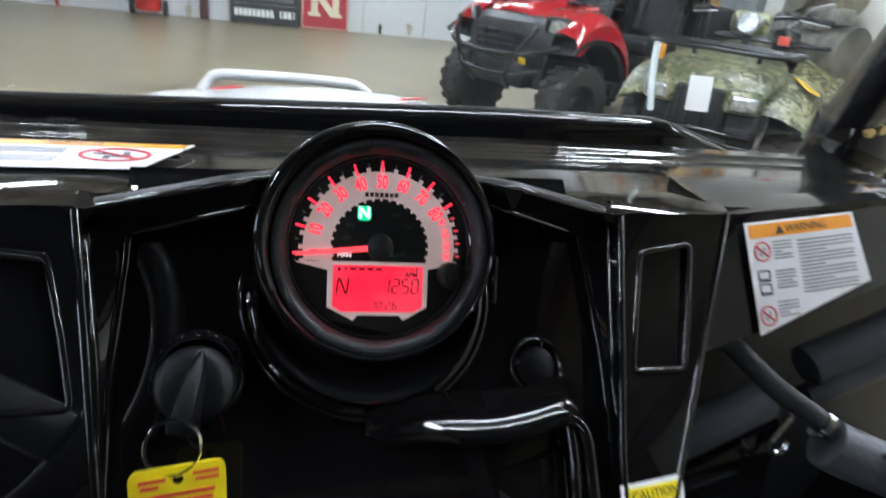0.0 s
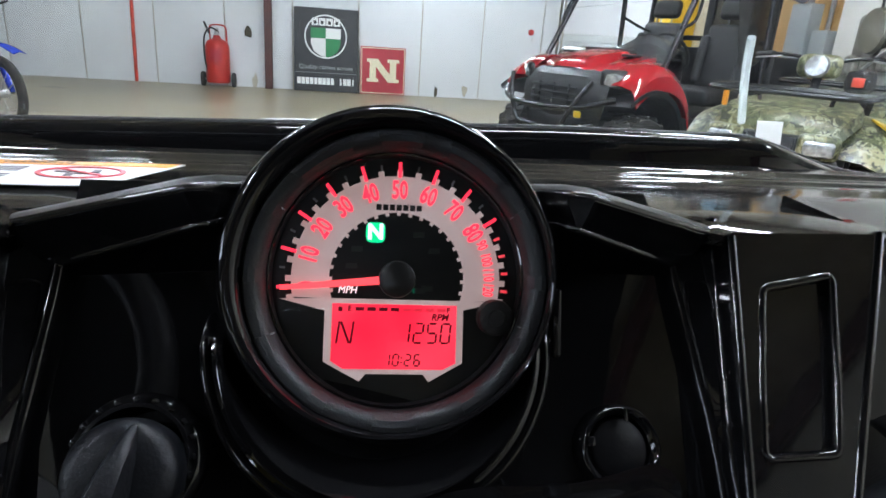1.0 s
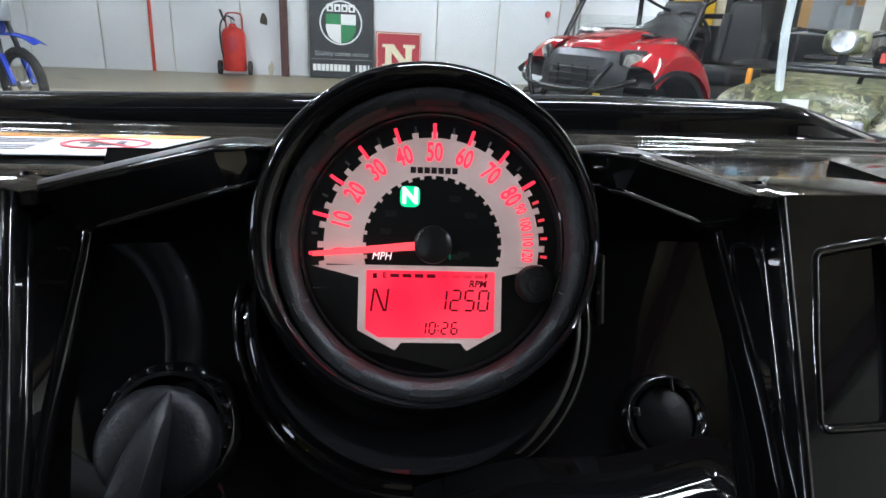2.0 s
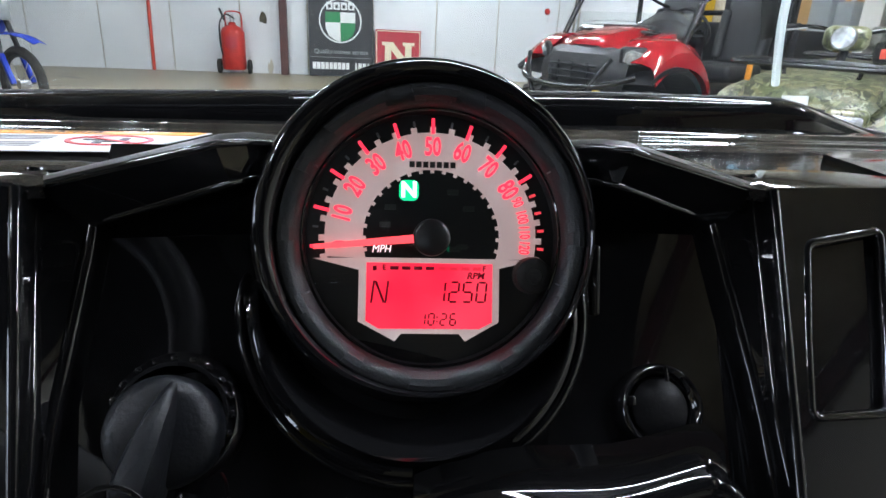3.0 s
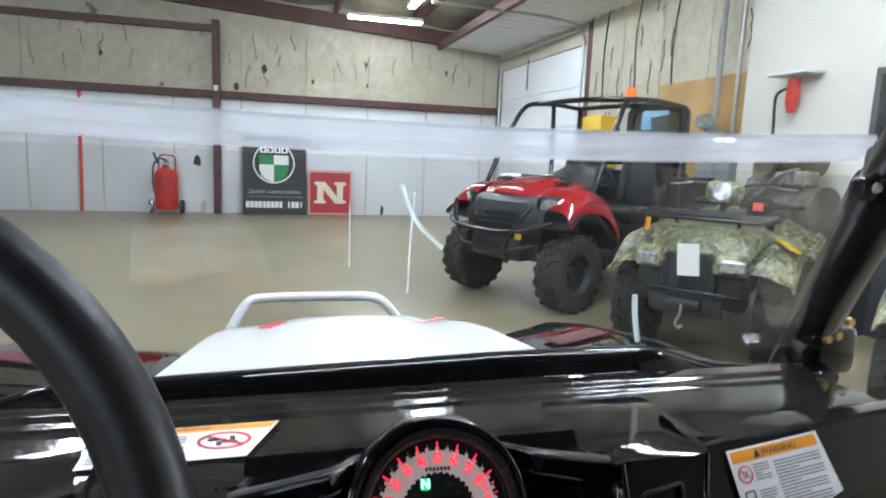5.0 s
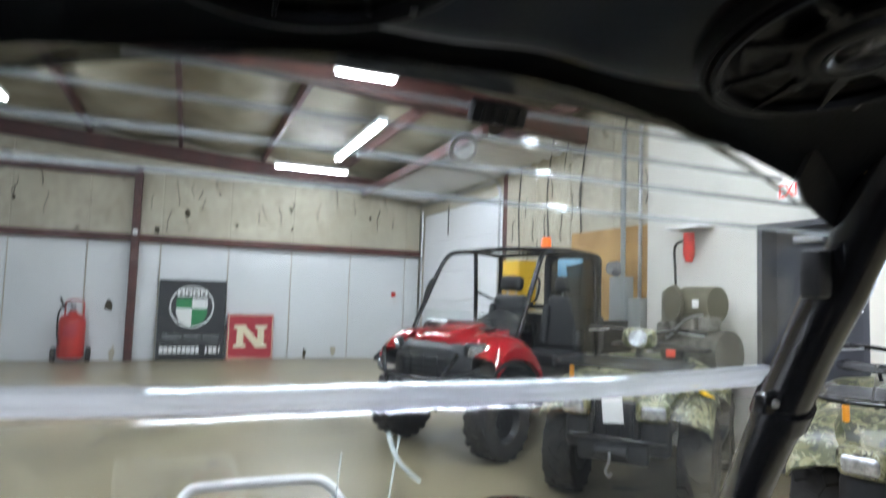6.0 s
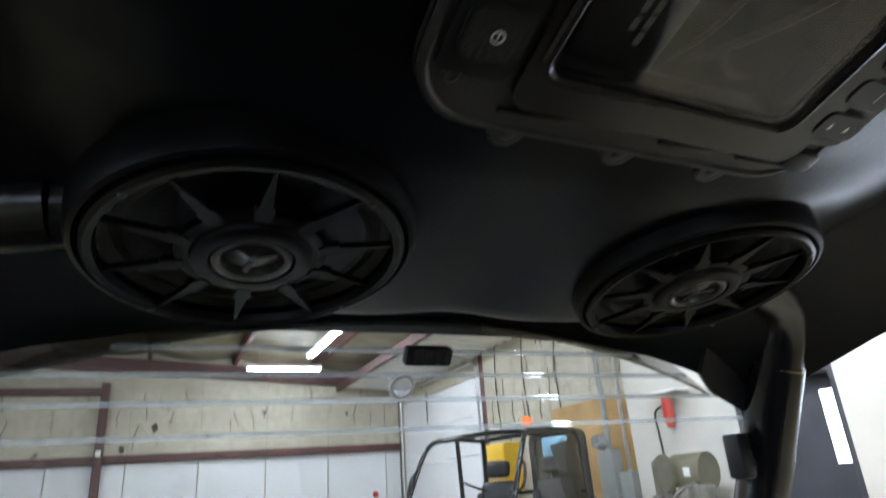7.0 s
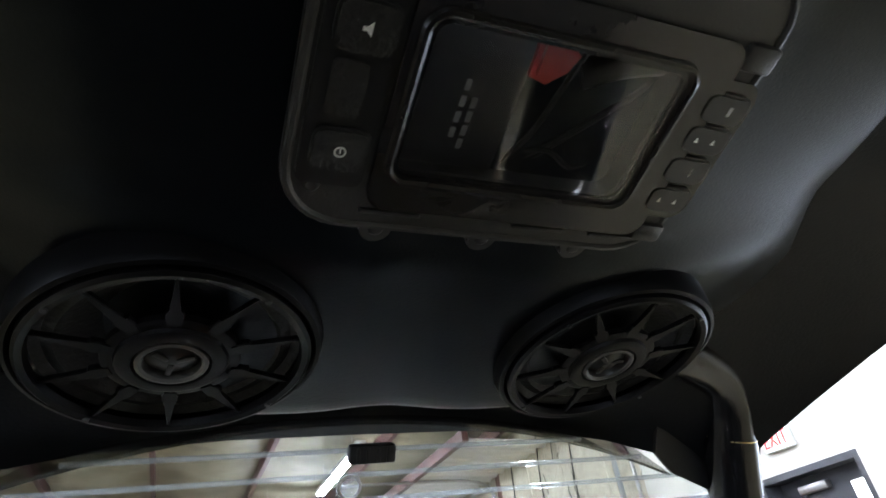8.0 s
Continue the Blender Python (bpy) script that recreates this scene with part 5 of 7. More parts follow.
# indicator lamps
part("lamp_glow", prism(None, rounded(0.0078, 0.0082, 0.0022, 4, -0.0092, 0.0188), 0.0003, GM, z0=-0.0038), "green_glow", gauge, "lit green neutral lamp", False)
written("lamp_letter", "N", 0.0085, GM @ Matrix.Translation((-0.0092, 0.0188, -0.0033)), "green_core", gauge, 0.0001, bold=0.0004)
for dx, dy in ((0.0085, 0.0185), (-0.0165, 0.012), (0.015, 0.012), (-0.0185, 0.005), (0.0125, -0.0035), (0.0095, -0.0045)):
    part("unlit_lamp", box(None, (dx, dy, -0.0037), (0.0045, 0.0022, 0.0003), 0, GM), material("unlit_lamp", (0.03, 0.035, 0.032), 0.4), gauge, smooth=False)
part("unlit_lamp", lathe(None, ((0.0, 0.0003), (0.0012, 0.0003)), 10, GM @ Matrix.Translation((0.0075, -0.0045, -0.0039))), glow("faint_green", (0.0, 0.25, 0.12), 0.4), gauge, smooth=False)
# needle
nm = GM @ Matrix.Rotation(radians(185.5), 4, "Z")
part("needle", prism(None, ((0.0072, -0.0016), (0.0462, -0.0009), (0.0462, 0.0009), (0.0072, 0.0016)), 0.0012, nm, z0=-0.0004), "needle", gauge, "backlit red needle", False)
part("needle_hub", lathe(None, ((0.0, 0.002), (0.006, 0.0018), (0.0072, 0.0008), (0.0075, -0.002)), 32, GM), "radio_dark", gauge)
# display
part("display", prism(None, ((-0.0255, -0.0102), (0.0247, -0.0102), (0.0247, -0.0335), (0.0195, -0.0362), (-0.0205, -0.0362), (-0.0255, -0.0332)), 0.0004, GM, z0=-0.0031), "lcd", gauge, "red backlit liquid crystal display", False)


SEG = {"0": "abcdef", "1": "bc", "2": "abdeg", "5": "acdfg", "6": "acdefg"}


def digit(ch, cx, cy, w, h, t, parent, mat="lcd_ink", slant=0.09):
    spots = {"a": (0, h / 2, 1), "d": (0, -h / 2, 1), "g": (0, 0, 1), "b": (w / 2, h / 4, 0), "c": (w / 2, -h / 4, 0), "e": (-w / 2, -h / 4, 0), "f": (-w / 2, h / 4, 0)}
    bm = bmesh.new()
    for k in SEG[ch]:
        x, y, flat = spots[k]
        box(bm, (x, y, 0), (w - t * 1.2, t, 0.0002) if flat else (t, h / 2 - t * 0.8, 0.0002))
    bmesh.ops.transform(bm, matrix=GM @ Matrix.Translation((cx, cy, -0.0024)) @ Matrix(((1, slant, 0, 0), (0, 1, 0, 0), (0, 0, 1, 0), (0, 0, 0, 1))), verts=bm.verts)
    part("digit", bm, mat, parent, smooth=False)


for i, ch in enumerate("1250"):
    digit(ch, 0.0038 + 0.0055 * i, -0.0215, 0.0036, 0.0078, 0.00075, gauge)
for i, ch in enumerate("10"):
    digit(ch, -0.0032 + 0.0036 * i, -0.0324, 0.0022, 0.0045, 0.0006, gauge)
for i, ch in enumerate("26"):
    digit(ch, 0.0052 + 0.0038 * i, -0.0324, 0.0022, 0.0045, 0.0006, gauge)
for dy in (-0.0315, -0.0333):
    part("colon", box(None, (0.0027, dy, -0.0024), (0.0006, 0.0006, 0.0002), 0, GM), "lcd_ink", gauge, smooth=False)
bm = bmesh.new()
for x, y, w, h, t in ((-0.0229, -0.0217, 0.0008, 0.0088, 0), (-0.0173, -0.0217, 0.0008, 0.0088, 0)):
    box(bm, (x, y, 0), (w, h, 0.0002))
box(bm, (0, 0, 0), (0.0009, 0.0096, 0.0002), 0, Matrix.Translation((-0.0201, -0.0217, 0)) @ Matrix.Rotation(radians(27), 4, "Z"))
bmesh.ops.transform(bm, matrix=GM @ Matrix.Translation((0, 0, -0.0024)) @ Matrix(((1, 0.12, 0, 0.0026), (0, 1, 0, 0), (0, 0, 1, 0), (0, 0, 0, 1))), verts=bm.verts)
part("gear_letter", bm, "lcd_ink", gauge, smooth=False)
written("unit_word", "RPM", 0.0037, GM @ Matrix.Translation((0.0178, -0.0151, -0.0024)), "lcd_ink", gauge, 0.0001, shear=0.2, bold=0.0001)
written("fuel_letter", "E", 0.003, GM @ Matrix.Translation((-0.0185, -0.0122, -0.0024)), "lcd_ink", gauge, 0.0001, bold=0.0001)
written("fuel_letter", "F", 0.003, GM @ Matrix.Translation((0.0213, -0.0122, -0.0024)), "lcd_ink", gauge, 0.0001, bold=0.0001)
part("fuel_icon", box(None, (-0.0222, -0.0124, -0.0024), (0.0016, 0.0019, 0.0002), 0, GM), "lcd_ink", gauge, smooth=False)
for i in range(8):
    part("fuel_segment", box(None, (-0.0145 + 0.0047 * i, -0.0122, -0.0024), (0.0034, 0.0014, 0.0002), 0, GM), "lcd_ink" if i < 4 else "lcd_faint", gauge, smooth=False)
# mode button
bmm = GM @ Matrix.Translation((0.0402, -0.0145, -0.004))
part("mode_button", lathe(None, ((0.0, 0.0085), (0.003, 0.0085), (0.0035, 0.0078), (0.0052, 0.0078), (0.0068, 0.0068), (0.0074, 0.0045), (0.0074, 0.0)), 32, bmm), "rubber", gauge, "round black rubber mode button")
part("lens", lathe(None, ((0.0, 0.0022), (0.02, 0.0019), (0.035, 0.0014), (0.0502, 0.0003)), 64, GM), "lens", gauge, "clear gauge lens")
part("side_clip", box(None, (0.0645, -0.016, 0.002), (0.004, 0.028, 0.008), 0.0016, GM), "gloss_black", gauge)


# ---- windshield ----
def pane_y(z):
    return 0.225 - 0.62 * (z - 1.05)


def arch_z(x):
    return 1.539 - 0.44 * x * x


ws = thing("windshield", Matrix(), "clear two-piece plastic windshield clamped to the cage", "windshield")
rows = [[(x, pane_y(z) - 0.03 * x * x, z) for x in [(0.44 + 0.42 * (1.27 - z)) * u / 10 for u in range(-10, 11)]] for z in (1.045, 1.1, 1.16, 1.22, 1.266)]
ob = part("lower_pane", loft(None, rows, thick=0.004), "shield", ws, "clear lower pane")
ob.visible_shadow = False
rows = [[(x, pane_y(1.294 + (arch_z(x) - 1.294) * j / 8), 1.294 + (arch_z(x) - 1.294) * j / 8) for x in [-0.43 + 0.043 * i for i in range(21)]] for j in range(9)]
ob = part("upper_pane", loft(None, rows, thick=0.004), "shield", ws, "clear upper pane")
ob.visible_shadow = False
# clear joint strip between the panes
rows = []
for x in [-0.44 + 0.044 * i for i in range(21)]:
    b = 0.012 * (abs(x) / 0.44) ** 2
    rows.append([(x, pane_y(z) - 0.03 * x * x + d, z + b) for d, z in ((-0.006, 1.268), (-0.009, 1.27), (-0.01, 1.276), (-0.0085, 1.2795), (-0.0115, 1.283), (-0.011, 1.29), (-0.007, 1.2935), (0.005, 1.2935), (0.007, 1.28), (0.005, 1.268))])
part("joint_strip", loft(None, rows, closed=True, caps=True), "shield_edge", ws, "milky clear plastic joint strip")
for z in (1.515, 1.496, 1.476, 1.452):
    half = max(x for x in [0.02 * i for i in range(23)] if arch_z(x) > z - 0.003)
    part("rib", tube(None, ((-half, pane_y(z) - 0.001, z), (0, pane_y(z) - 0.002, z), (half, pane_y(z) - 0.001, z)), 0.0024, 8, smooth=4), "shield_rib", ws, "bent rib in clear plastic")
for s in (-1, 1):
    part("corner_gusset", loft(None, [[(s * x, pane_y(z) + 0.003, z) for x in (x0, (x0 + 0.5) / 2, 0.5)] for z, x0 in ((1.4, 0.44), (1.44, 0.436), (1.46, 0.423), (1.48, 0.366), (1.5, 0.34), (1.56, 0.34))], thick=0.006), "matte_black", ws, "black corner gusset")
part("visor_band", loft(None, [[(x, pane_y(arch_z(x)) + 0.006 + 0.05 * t, arch_z(x) + 0.045 * t) for x in [-0.37 + 0.037 * i for i in range(21)]] for t in (0, 0.5, 1.0)], thick=0.003), "smoke", ws, "smoked band along the arched top edge")
m = frame_of((-0.01, pane_y(1.487) - 0.004, 1.487), (1, 0, 0), (0, -0.62, 1))
cup = part("suction_cup", lathe(None, ((0.0, 0.007), (0.004, 0.007), (0.005, 0.004), (0.0115, 0.002), (0.0125, 0.0)), 24, m), "shield_rib", ws, "clear suction cup")
part("cup_ring", lathe(None, ((0.0085, 0.004), (0.0105, 0.0045), (0.0115, 0.0028)), 24, m), "fixture", cup)
m = frame_of((0.008, pane_y(1.513) - 0.004, 1.513), (1, 0, 0), (0, -0.62, 1))
br = part("bracket", box(None, (0, 0, 0.006), (0.044, 0.017, 0.012), 0.003, m), "matte_black", ws, "small black bracket")
for dx in (-0.014, -0.005, 0.005, 0.014):
    part("bracket_rib", box(None, (dx, 0, 0.0125), (0.003, 0.013, 0.002), 0.0005, m), "matte_black", br)

# Solid pale streaks stand in for bright reflections in the panes.
for pts, r in (((0.002, 1.238), (0.006, 1.19), (0.012, 1.135)), 0.0011), (((-0.01, 1.242), (0.004, 1.216), (0.018, 1.2), (0.037, 1.184)), 0.0024), (((-0.052, 1.225), (-0.05, 1.2), (-0.047, 1.165)), 0.0008), (((0.268, 1.125), (0.28, 1.1), (0.302, 1.062)), 0.0032):
    ob = part("glare_streak", tube(None, [(x, pane_y(z) - 0.03 * x * x - 0.0026, z) for x, z in pts], r, 6), "glare_streak", ws, "pale streak standing for a reflection in the pane")
    ob.visible_shadow = False

# ---- roof ----
def roof_pt(u, y):
    k = [(-0.02, 1.545, 1.462), (-0.11, 1.575, 1.5), (-0.19, 1.6, 1.537), (-0.28, 1.622, 1.572), (-0.5, 1.65, 1.604), (-1.2, 1.635, 1.6)]
    for (y0, c0, e0), (y1, c1, e1) in zip(k, k[1:]):
        if y >= y1 or y1 == -1.2:
            t = (y - y0) / (y1 - y0)
            c, e = c0 + (c1 - c0) * t, e0 + (e1 - e0) * t
            break
    # The last term flares the unseen rear to shade the dash's reflections.
    half = 0.455 + 0.095 * min(1.0, max(0.0, (-0.1 - y) / 0.2)) + 0.12 * min(1.0, max(0.0, (-0.45 - y) / 0.6))
    return (half * u, y, e + (c - e) * (1 - abs(u) ** 3.5))


us = [-1, -0.95, -0.88, -0.78, -0.65, -0.5, -0.25, 0, 0.25, 0.5, 0.65, 0.78, 0.88, 0.95, 1]
part("roof", loft(None, [[roof_pt(u, y) for u in us] for y in (-0.03, -0.06, -0.1, -0.16, -0.22, -0.28, -0.4, -0.55, -0.65, -0.75, -1.0, -1.2, -1.4)], thick=0.01), "roof_skin", rzr, "black moulded plastic roof")

# ---- overhead stereo pod with two speakers and a radio box ----
stereo = thing("overhead_stereo", Matrix(), "black overhead stereo pod with speakers under the vehicle roof", "stereo")


def pod_z(x, y):
    z = 1.5395 - 0.194 * (y + 0.24) - 0.09 * max(0, -0.36 - y)
    k = abs(x) - 0.155
    z += 0.125 * (math.sqrt(k * k + 0.0009) + k) + 18 * max(0, y + 0.155) ** 2
    lift = 0.006 * math.exp(-((x / 0.05) ** 2)) * (1 if y > -0.33 else max(0, 1 - (-0.33 - y) / 0.04))
    step = min(1.0, max(0.0, (-0.322 - y) / 0.025)) * min(1.0, max(0.0, (0.33 - abs(x)) / 0.17))
    bay = 0.21 * max(0, -0.36 - y) * min(1.0, max(0.0, (0.33 - abs(x)) / 0.17))
    z += lift + bay + 0.012 * step * step * (3 - 2 * step) + (0.3 if x > 0 else 2.4) * max(0.0, abs(x) - 0.2) ** 2
    k = x - 0.125
    z += 0.03 * (math.sqrt(k * k + 0.0006) + k) * min(1.0, max(0.0, (-0.31 - y) / 0.07))
    half = 0.455 + 0.095 * min(1.0, max(0.0, (-0.1 - y) / 0.2))
    return min(z, roof_pt(min(1.0, abs(x) / half), y)[2] - 0.004) if y < -0.2 else z


xs = [-0.4 + 0.8 * i / 60 for i in range(61)]
ys = [-0.105 - 0.68 * j / 60 for j in range(61)]
part("pod_shell", loft(None, [[(x * (1 - 0.16 * max(0, (y + 0.25) / 0.15)), y, pod_z(x, y)) for x in xs] for y in ys], thick=-0.006), "liner", stereo, "black moulded pod shell with a dull sheen")
for s in (-1, 1):
    m = frame_of((s * 0.1635, -0.2355, 1.532), (1, 0, 0), (0, -0.98, 0.19)) @ Matrix.Scale(0.94, 4)
    sp = part("speaker", lathe(None, ((0.1, -0.02), (0.0985, -0.002), (0.0965, 0.003), (0.0935, 0.004), (0.0915, 0.002), (0.09, -0.002)), 64, m), "speaker_black", stereo, "round marine speaker with a spoked grille")
    part("grille_ring", lathe(None, ((0.0905, -0.004), (0.09, 0.0055), (0.0875, 0.0075), (0.0835, 0.0065), (0.082, 0.001)), 64, m), "speaker_black", sp)
    part("cone", lathe(None, ((0.083, -0.004), (0.077, -0.008), (0.07, -0.006), (0.058, -0.016), (0.03, -0.028), (0.0, -0.03)), 48, m), "rubber", sp)
    for i in range(10):
        mm = m @ Matrix.Rotation(radians(36 * i + 18), 4, "Z")
        part("spoke", prism(None, ((0.038, -0.0042), (0.0455, -0.0056), (0.0505, -0.0054), (0.052, -0.0028), (0.084, -0.001), (0.084, 0.001), (0.052, 0.0028), (0.0505, 0.0054), (0.0455, 0.0056), (0.038, 0.0042)), 0.004, mm, 0.0007, z0=0.001), "speaker_black", sp)
    part("centre_hub", lathe(None, ((0.0435, -0.001), (0.043, 0.0035), (0.0415, 0.0042), (0.0355, 0.0042), (0.0345, 0.007), (0.031, 0.0085), (0.025, 0.008), (0.0235, 0.004)), 40, m), "speaker_black", sp)
    part("tweeter_ring", lathe(None, ((0.0235, 0.004), (0.0228, 0.0078), (0.0205, 0.0085), (0.0185, 0.007), (0.0175, 0.0015)), 36, m), "tweeter", sp, "dull silver tweeter ring")
    part("tweeter_dome", lathe(None, ((0.0175, 0.001), (0.012, 0.004), (0.006, 0.0055), (0.0, 0.006)), 28, m), "radio_dark", sp)
    for a in (20, 140, 260):
        part("phase_plug", box(None, (0.009, 0, 0.0055), (0.012, 0.004, 0.002), 0.0008, m @ Matrix.Rotation(radians(a), 4, "Z")), "radio", sp)
    for a in (45, 135, 225, 315):
        part("screw", lathe(None, ((0.0, 0.0085), (0.0018, 0.0085), (0.0022, 0.007)), 10, m @ Matrix.Rotation(radians(a + 7), 4, "Z") @ Matrix.Translation((0.086, 0, 0))), "radio", sp)

CM = frame_of((0, -0.3602, 1.5657), (0.9998, -0.0101, -0.0149), (-0.0057, -0.963, 0.2695)) @ Matrix.Diagonal((0.9734, 0.9676, 1, 1))
outer, hole = rounded(0.244, 0.187, 0.034, 6, 0.0015, 0.0875), rounded(0.15, 0.092, 0.01, 6, 0.006, 0.0765)
radio = part("radio_box", ring_sheet(None, outer, hole, 0.008, CM), "radio", stereo, "grey radio box with a clear hinged door")
part("box_edge", tube(None, [(x, y, 0.007) for x, y in outer], 0.0028, 8, True, 0, CM), "radio", radio)
part("gasket", ring_sheet(None, rounded(0.25, 0.193, 0.036, 6, 0.0015, 0.0875), rounded(0.242, 0.185, 0.033, 6, 0.0015, 0.0875), 0.004, CM), "rubber", radio)
part("tray", prism(None, rounded(0.156, 0.098, 0.01, 6, 0.006, 0.0765), 0.003, CM, z0=-0.03), "cardboard", radio, "tan inside of the tray")
part("tray_wall", ring_sheet(None, rounded(0.156, 0.098, 0.012, 6, 0.006, 0.0765), rounded(0.149, 0.091, 0.01, 6, 0.006, 0.0765), 0.03, CM, z0=-0.029), "radio_dark", radio)
part("player", box(None, (-0.03, 0.071, -0.017), (0.058, 0.084, 0.02), 0.004, CM), "radio_dark", radio)
for pts in (((0.004, 0.035, -0.012), (0.014, 0.06, -0.008), (0.02, 0.085, -0.008), (0.03, 0.118, -0.012)), ((0.012, 0.034, -0.014), (0.036, 0.062, -0.008), (0.056, 0.083, -0.008), (0.074, 0.09, -0.016)), ((0.02, 0.036, -0.014), (0.045, 0.072, -0.006), (0.07, 0.096, -0.01), (0.08, 0.1, -0.018)), ((0.016, 0.046, -0.012), (0.03, 0.05, -0.008), (0.05, 0.04, -0.01), (0.07, 0.046, -0.016))):
    part("cable", tube(None, pts, 0.0018, 6, m=CM), "rubber", radio)
part("plug_body", tube(None, ((0.03, 0.098, -0.012), (0.05, 0.11, -0.01), (0.075, 0.116, -0.012)), 0.009, 10, m=CM), "radio", radio)
part("cloth_pouch", prism(None, ((-0.003, 0.094), (-0.004, 0.117), (0.01, 0.119), (0.022, 0.11), (0.018, 0.1), (0.008, 0.091)), 0.01, CM, 0.003, z0=-0.012), "red_cart", radio, "red cloth pouch")
part("clear_door", ring_sheet(None, rounded(0.182, 0.132, 0.012, 6, 0.014, 0.0755), rounded(0.142, 0.084, 0.008, 6, 0.006, 0.0765), 0.004, CM, z0=0.0085), "radio_door", radio, "smoky hinged door frame")
part("door_rim", tube(None, [(x, y, 0.013) for x, y in rounded(0.152, 0.094, 0.011, 6, 0.006, 0.0765)], 0.0028, 8, True, 0, CM), "radio_door", radio)
ob = part("door_window", prism(None, rounded(0.15, 0.092, 0.01, 6, 0.006, 0.0765), 0.002, CM, 0.0, z0=0.0105), "door_clear", radio, "smoked clear window")
ob.visible_shadow = False
for i, (w, dx, dy) in enumerate(((0.004, -0.036, 0.058), (0.004, -0.036, 0.066), (0.004, -0.036, 0.074), (0.004, -0.036, 0.082), (0.005, -0.042, 0.064), (0.005, -0.042, 0.073), (0.005, -0.042, 0.082), (0.005, -0.042, 0.091))):
    part("mark_bar", box(None, (dx, dy, 0.0128), (0.003, 0.006, 0.0003), 0, CM), "faint_mark", radio, smooth=False)
for dx, w in ((-0.0645, 0.03), (0.003, 0.03), (0.069, 0.03)):
    part("hinge_ear", prism(None, [(dx - 0.012, 0.004), (dx - 0.0105, -0.006)] + [(dx + 0.0095 * math.cos(radians(a)), -0.0095 + 0.0095 * math.sin(radians(a))) for a in range(200, 341, 20)] + [(dx + 0.0105, -0.006), (dx + 0.012, 0.004)], 0.0075, CM, 0.001), "radio", radio)
    part("screw_head", lathe(None, ((0.0, 0.0082), (0.0032, 0.0084), (0.0044, 0.0076), (0.0048, 0.0068)), 14, CM @ Matrix.Translation((dx, -0.009, 0))), "ink", radio)
for dx in (-0.06, 0.035, 0.09):
    part("hinge_bar", box(None, (dx, 0.0055, 0.0095), (0.036, 0.003, 0.003), 0.001, CM), "radio_dark", radio)
for dx, dy in ((-0.106, 0.018), (0.122, 0.012), (0.124, 0.135), (-0.106, 0.16), (0.06, 0.172)):
    part("screw_head", lathe(None, ((0.0, 0.0092), (0.003, 0.0096), (0.0046, 0.0086), (0.005, 0.0078)), 14, CM @ Matrix.Translation((dx, dy, 0))), "ink", radio)
part("corner_boss", box(None, (0.114, 0.012, 0.009), (0.022, 0.014, 0.007), 0.003, CM), "radio", radio)
part("corner_boss", box(None, (0.116, 0.135, 0.009), (0.022, 0.016, 0.007), 0.003, CM), "radio", radio)
part("key_strip", prism(None, rounded(0.038, 0.096, 0.01, 5, 0.1125, 0.073), 0.002, CM, 0.0006, z0=0.0078), "radio_door", radio)
for i, dy in enumerate((0.0405, 0.0625, 0.0842, 0.1045)):
    part("key", prism(None, rounded(0.031, 0.0185, 0.006, 4, 0.112, dy), 0.0045, CM, 0.0014, z0=0.009), "radio_dark", radio, "black rubber key")
    if i % 2 == 0:
        for dx in (-0.006, 0.006):
            part("key_arrow", prism(None, ((0.1105 + dx - 0.0012, dy - 0.0016), (0.1105 + dx + 0.0012, dy - 0.0016), (0.1105 + dx, dy + 0.0018)), 0.0003, CM, z0=0.0136), "sign_white", radio, smooth=False)
    else:
        part("key_mark", box(None, (0.1145, dy, 0.0137), (0.0007 if i == 1 else 0.002, 0.0055, 0.0003), 0, CM), "sign_white", radio, smooth=False)
part("switch_plate", prism(None, rounded(0.036, 0.125, 0.006, 4, -0.098, 0.082), 0.002, CM, 0.0006, z0=0.0078), "radio_dark", radio)
for dy in (0.043, 0.108):
    part("rocker_switch", prism(None, rounded(0.03, 0.026, 0.007, 4, -0.096, dy), 0.004, CM, 0.0014, z0=0.009), "rubber", radio, "black rubber switch")
part("power_icon", ring_sheet(None, circle(0.0032, 18, -0.096, 0.043), circle(0.0023, 18, -0.096, 0.043), 0.0003, CM, z0=0.0131), "sign_white", radio, smooth=False)
part("power_icon", box(None, (-0.096, 0.0435, 0.0132), (0.0008, 0.003, 0.0003), 0, CM), "sign_white", radio, smooth=False)
part("mute_icon", prism(None, ((-0.0985, 0.107), (-0.0965, 0.107), (-0.094, 0.1045), (-0.094, 0.1115), (-0.0965, 0.109), (-0.0985, 0.109)), 0.0003, CM, z0=0.0131), "sign_white", radio, smooth=False)
part("small_plate", prism(None, rounded(0.018, 0.03, 0.003, 4, -0.099, 0.076), 0.001, CM, z0=0.0098), "rubber", radio)


# ---- red utility vehicle facing the aisle ----
def cage(parent, name, pts, r=0.022, mat="tube"):
    part(name, tube(None, pts, r, 10, smooth=4), mat, parent)


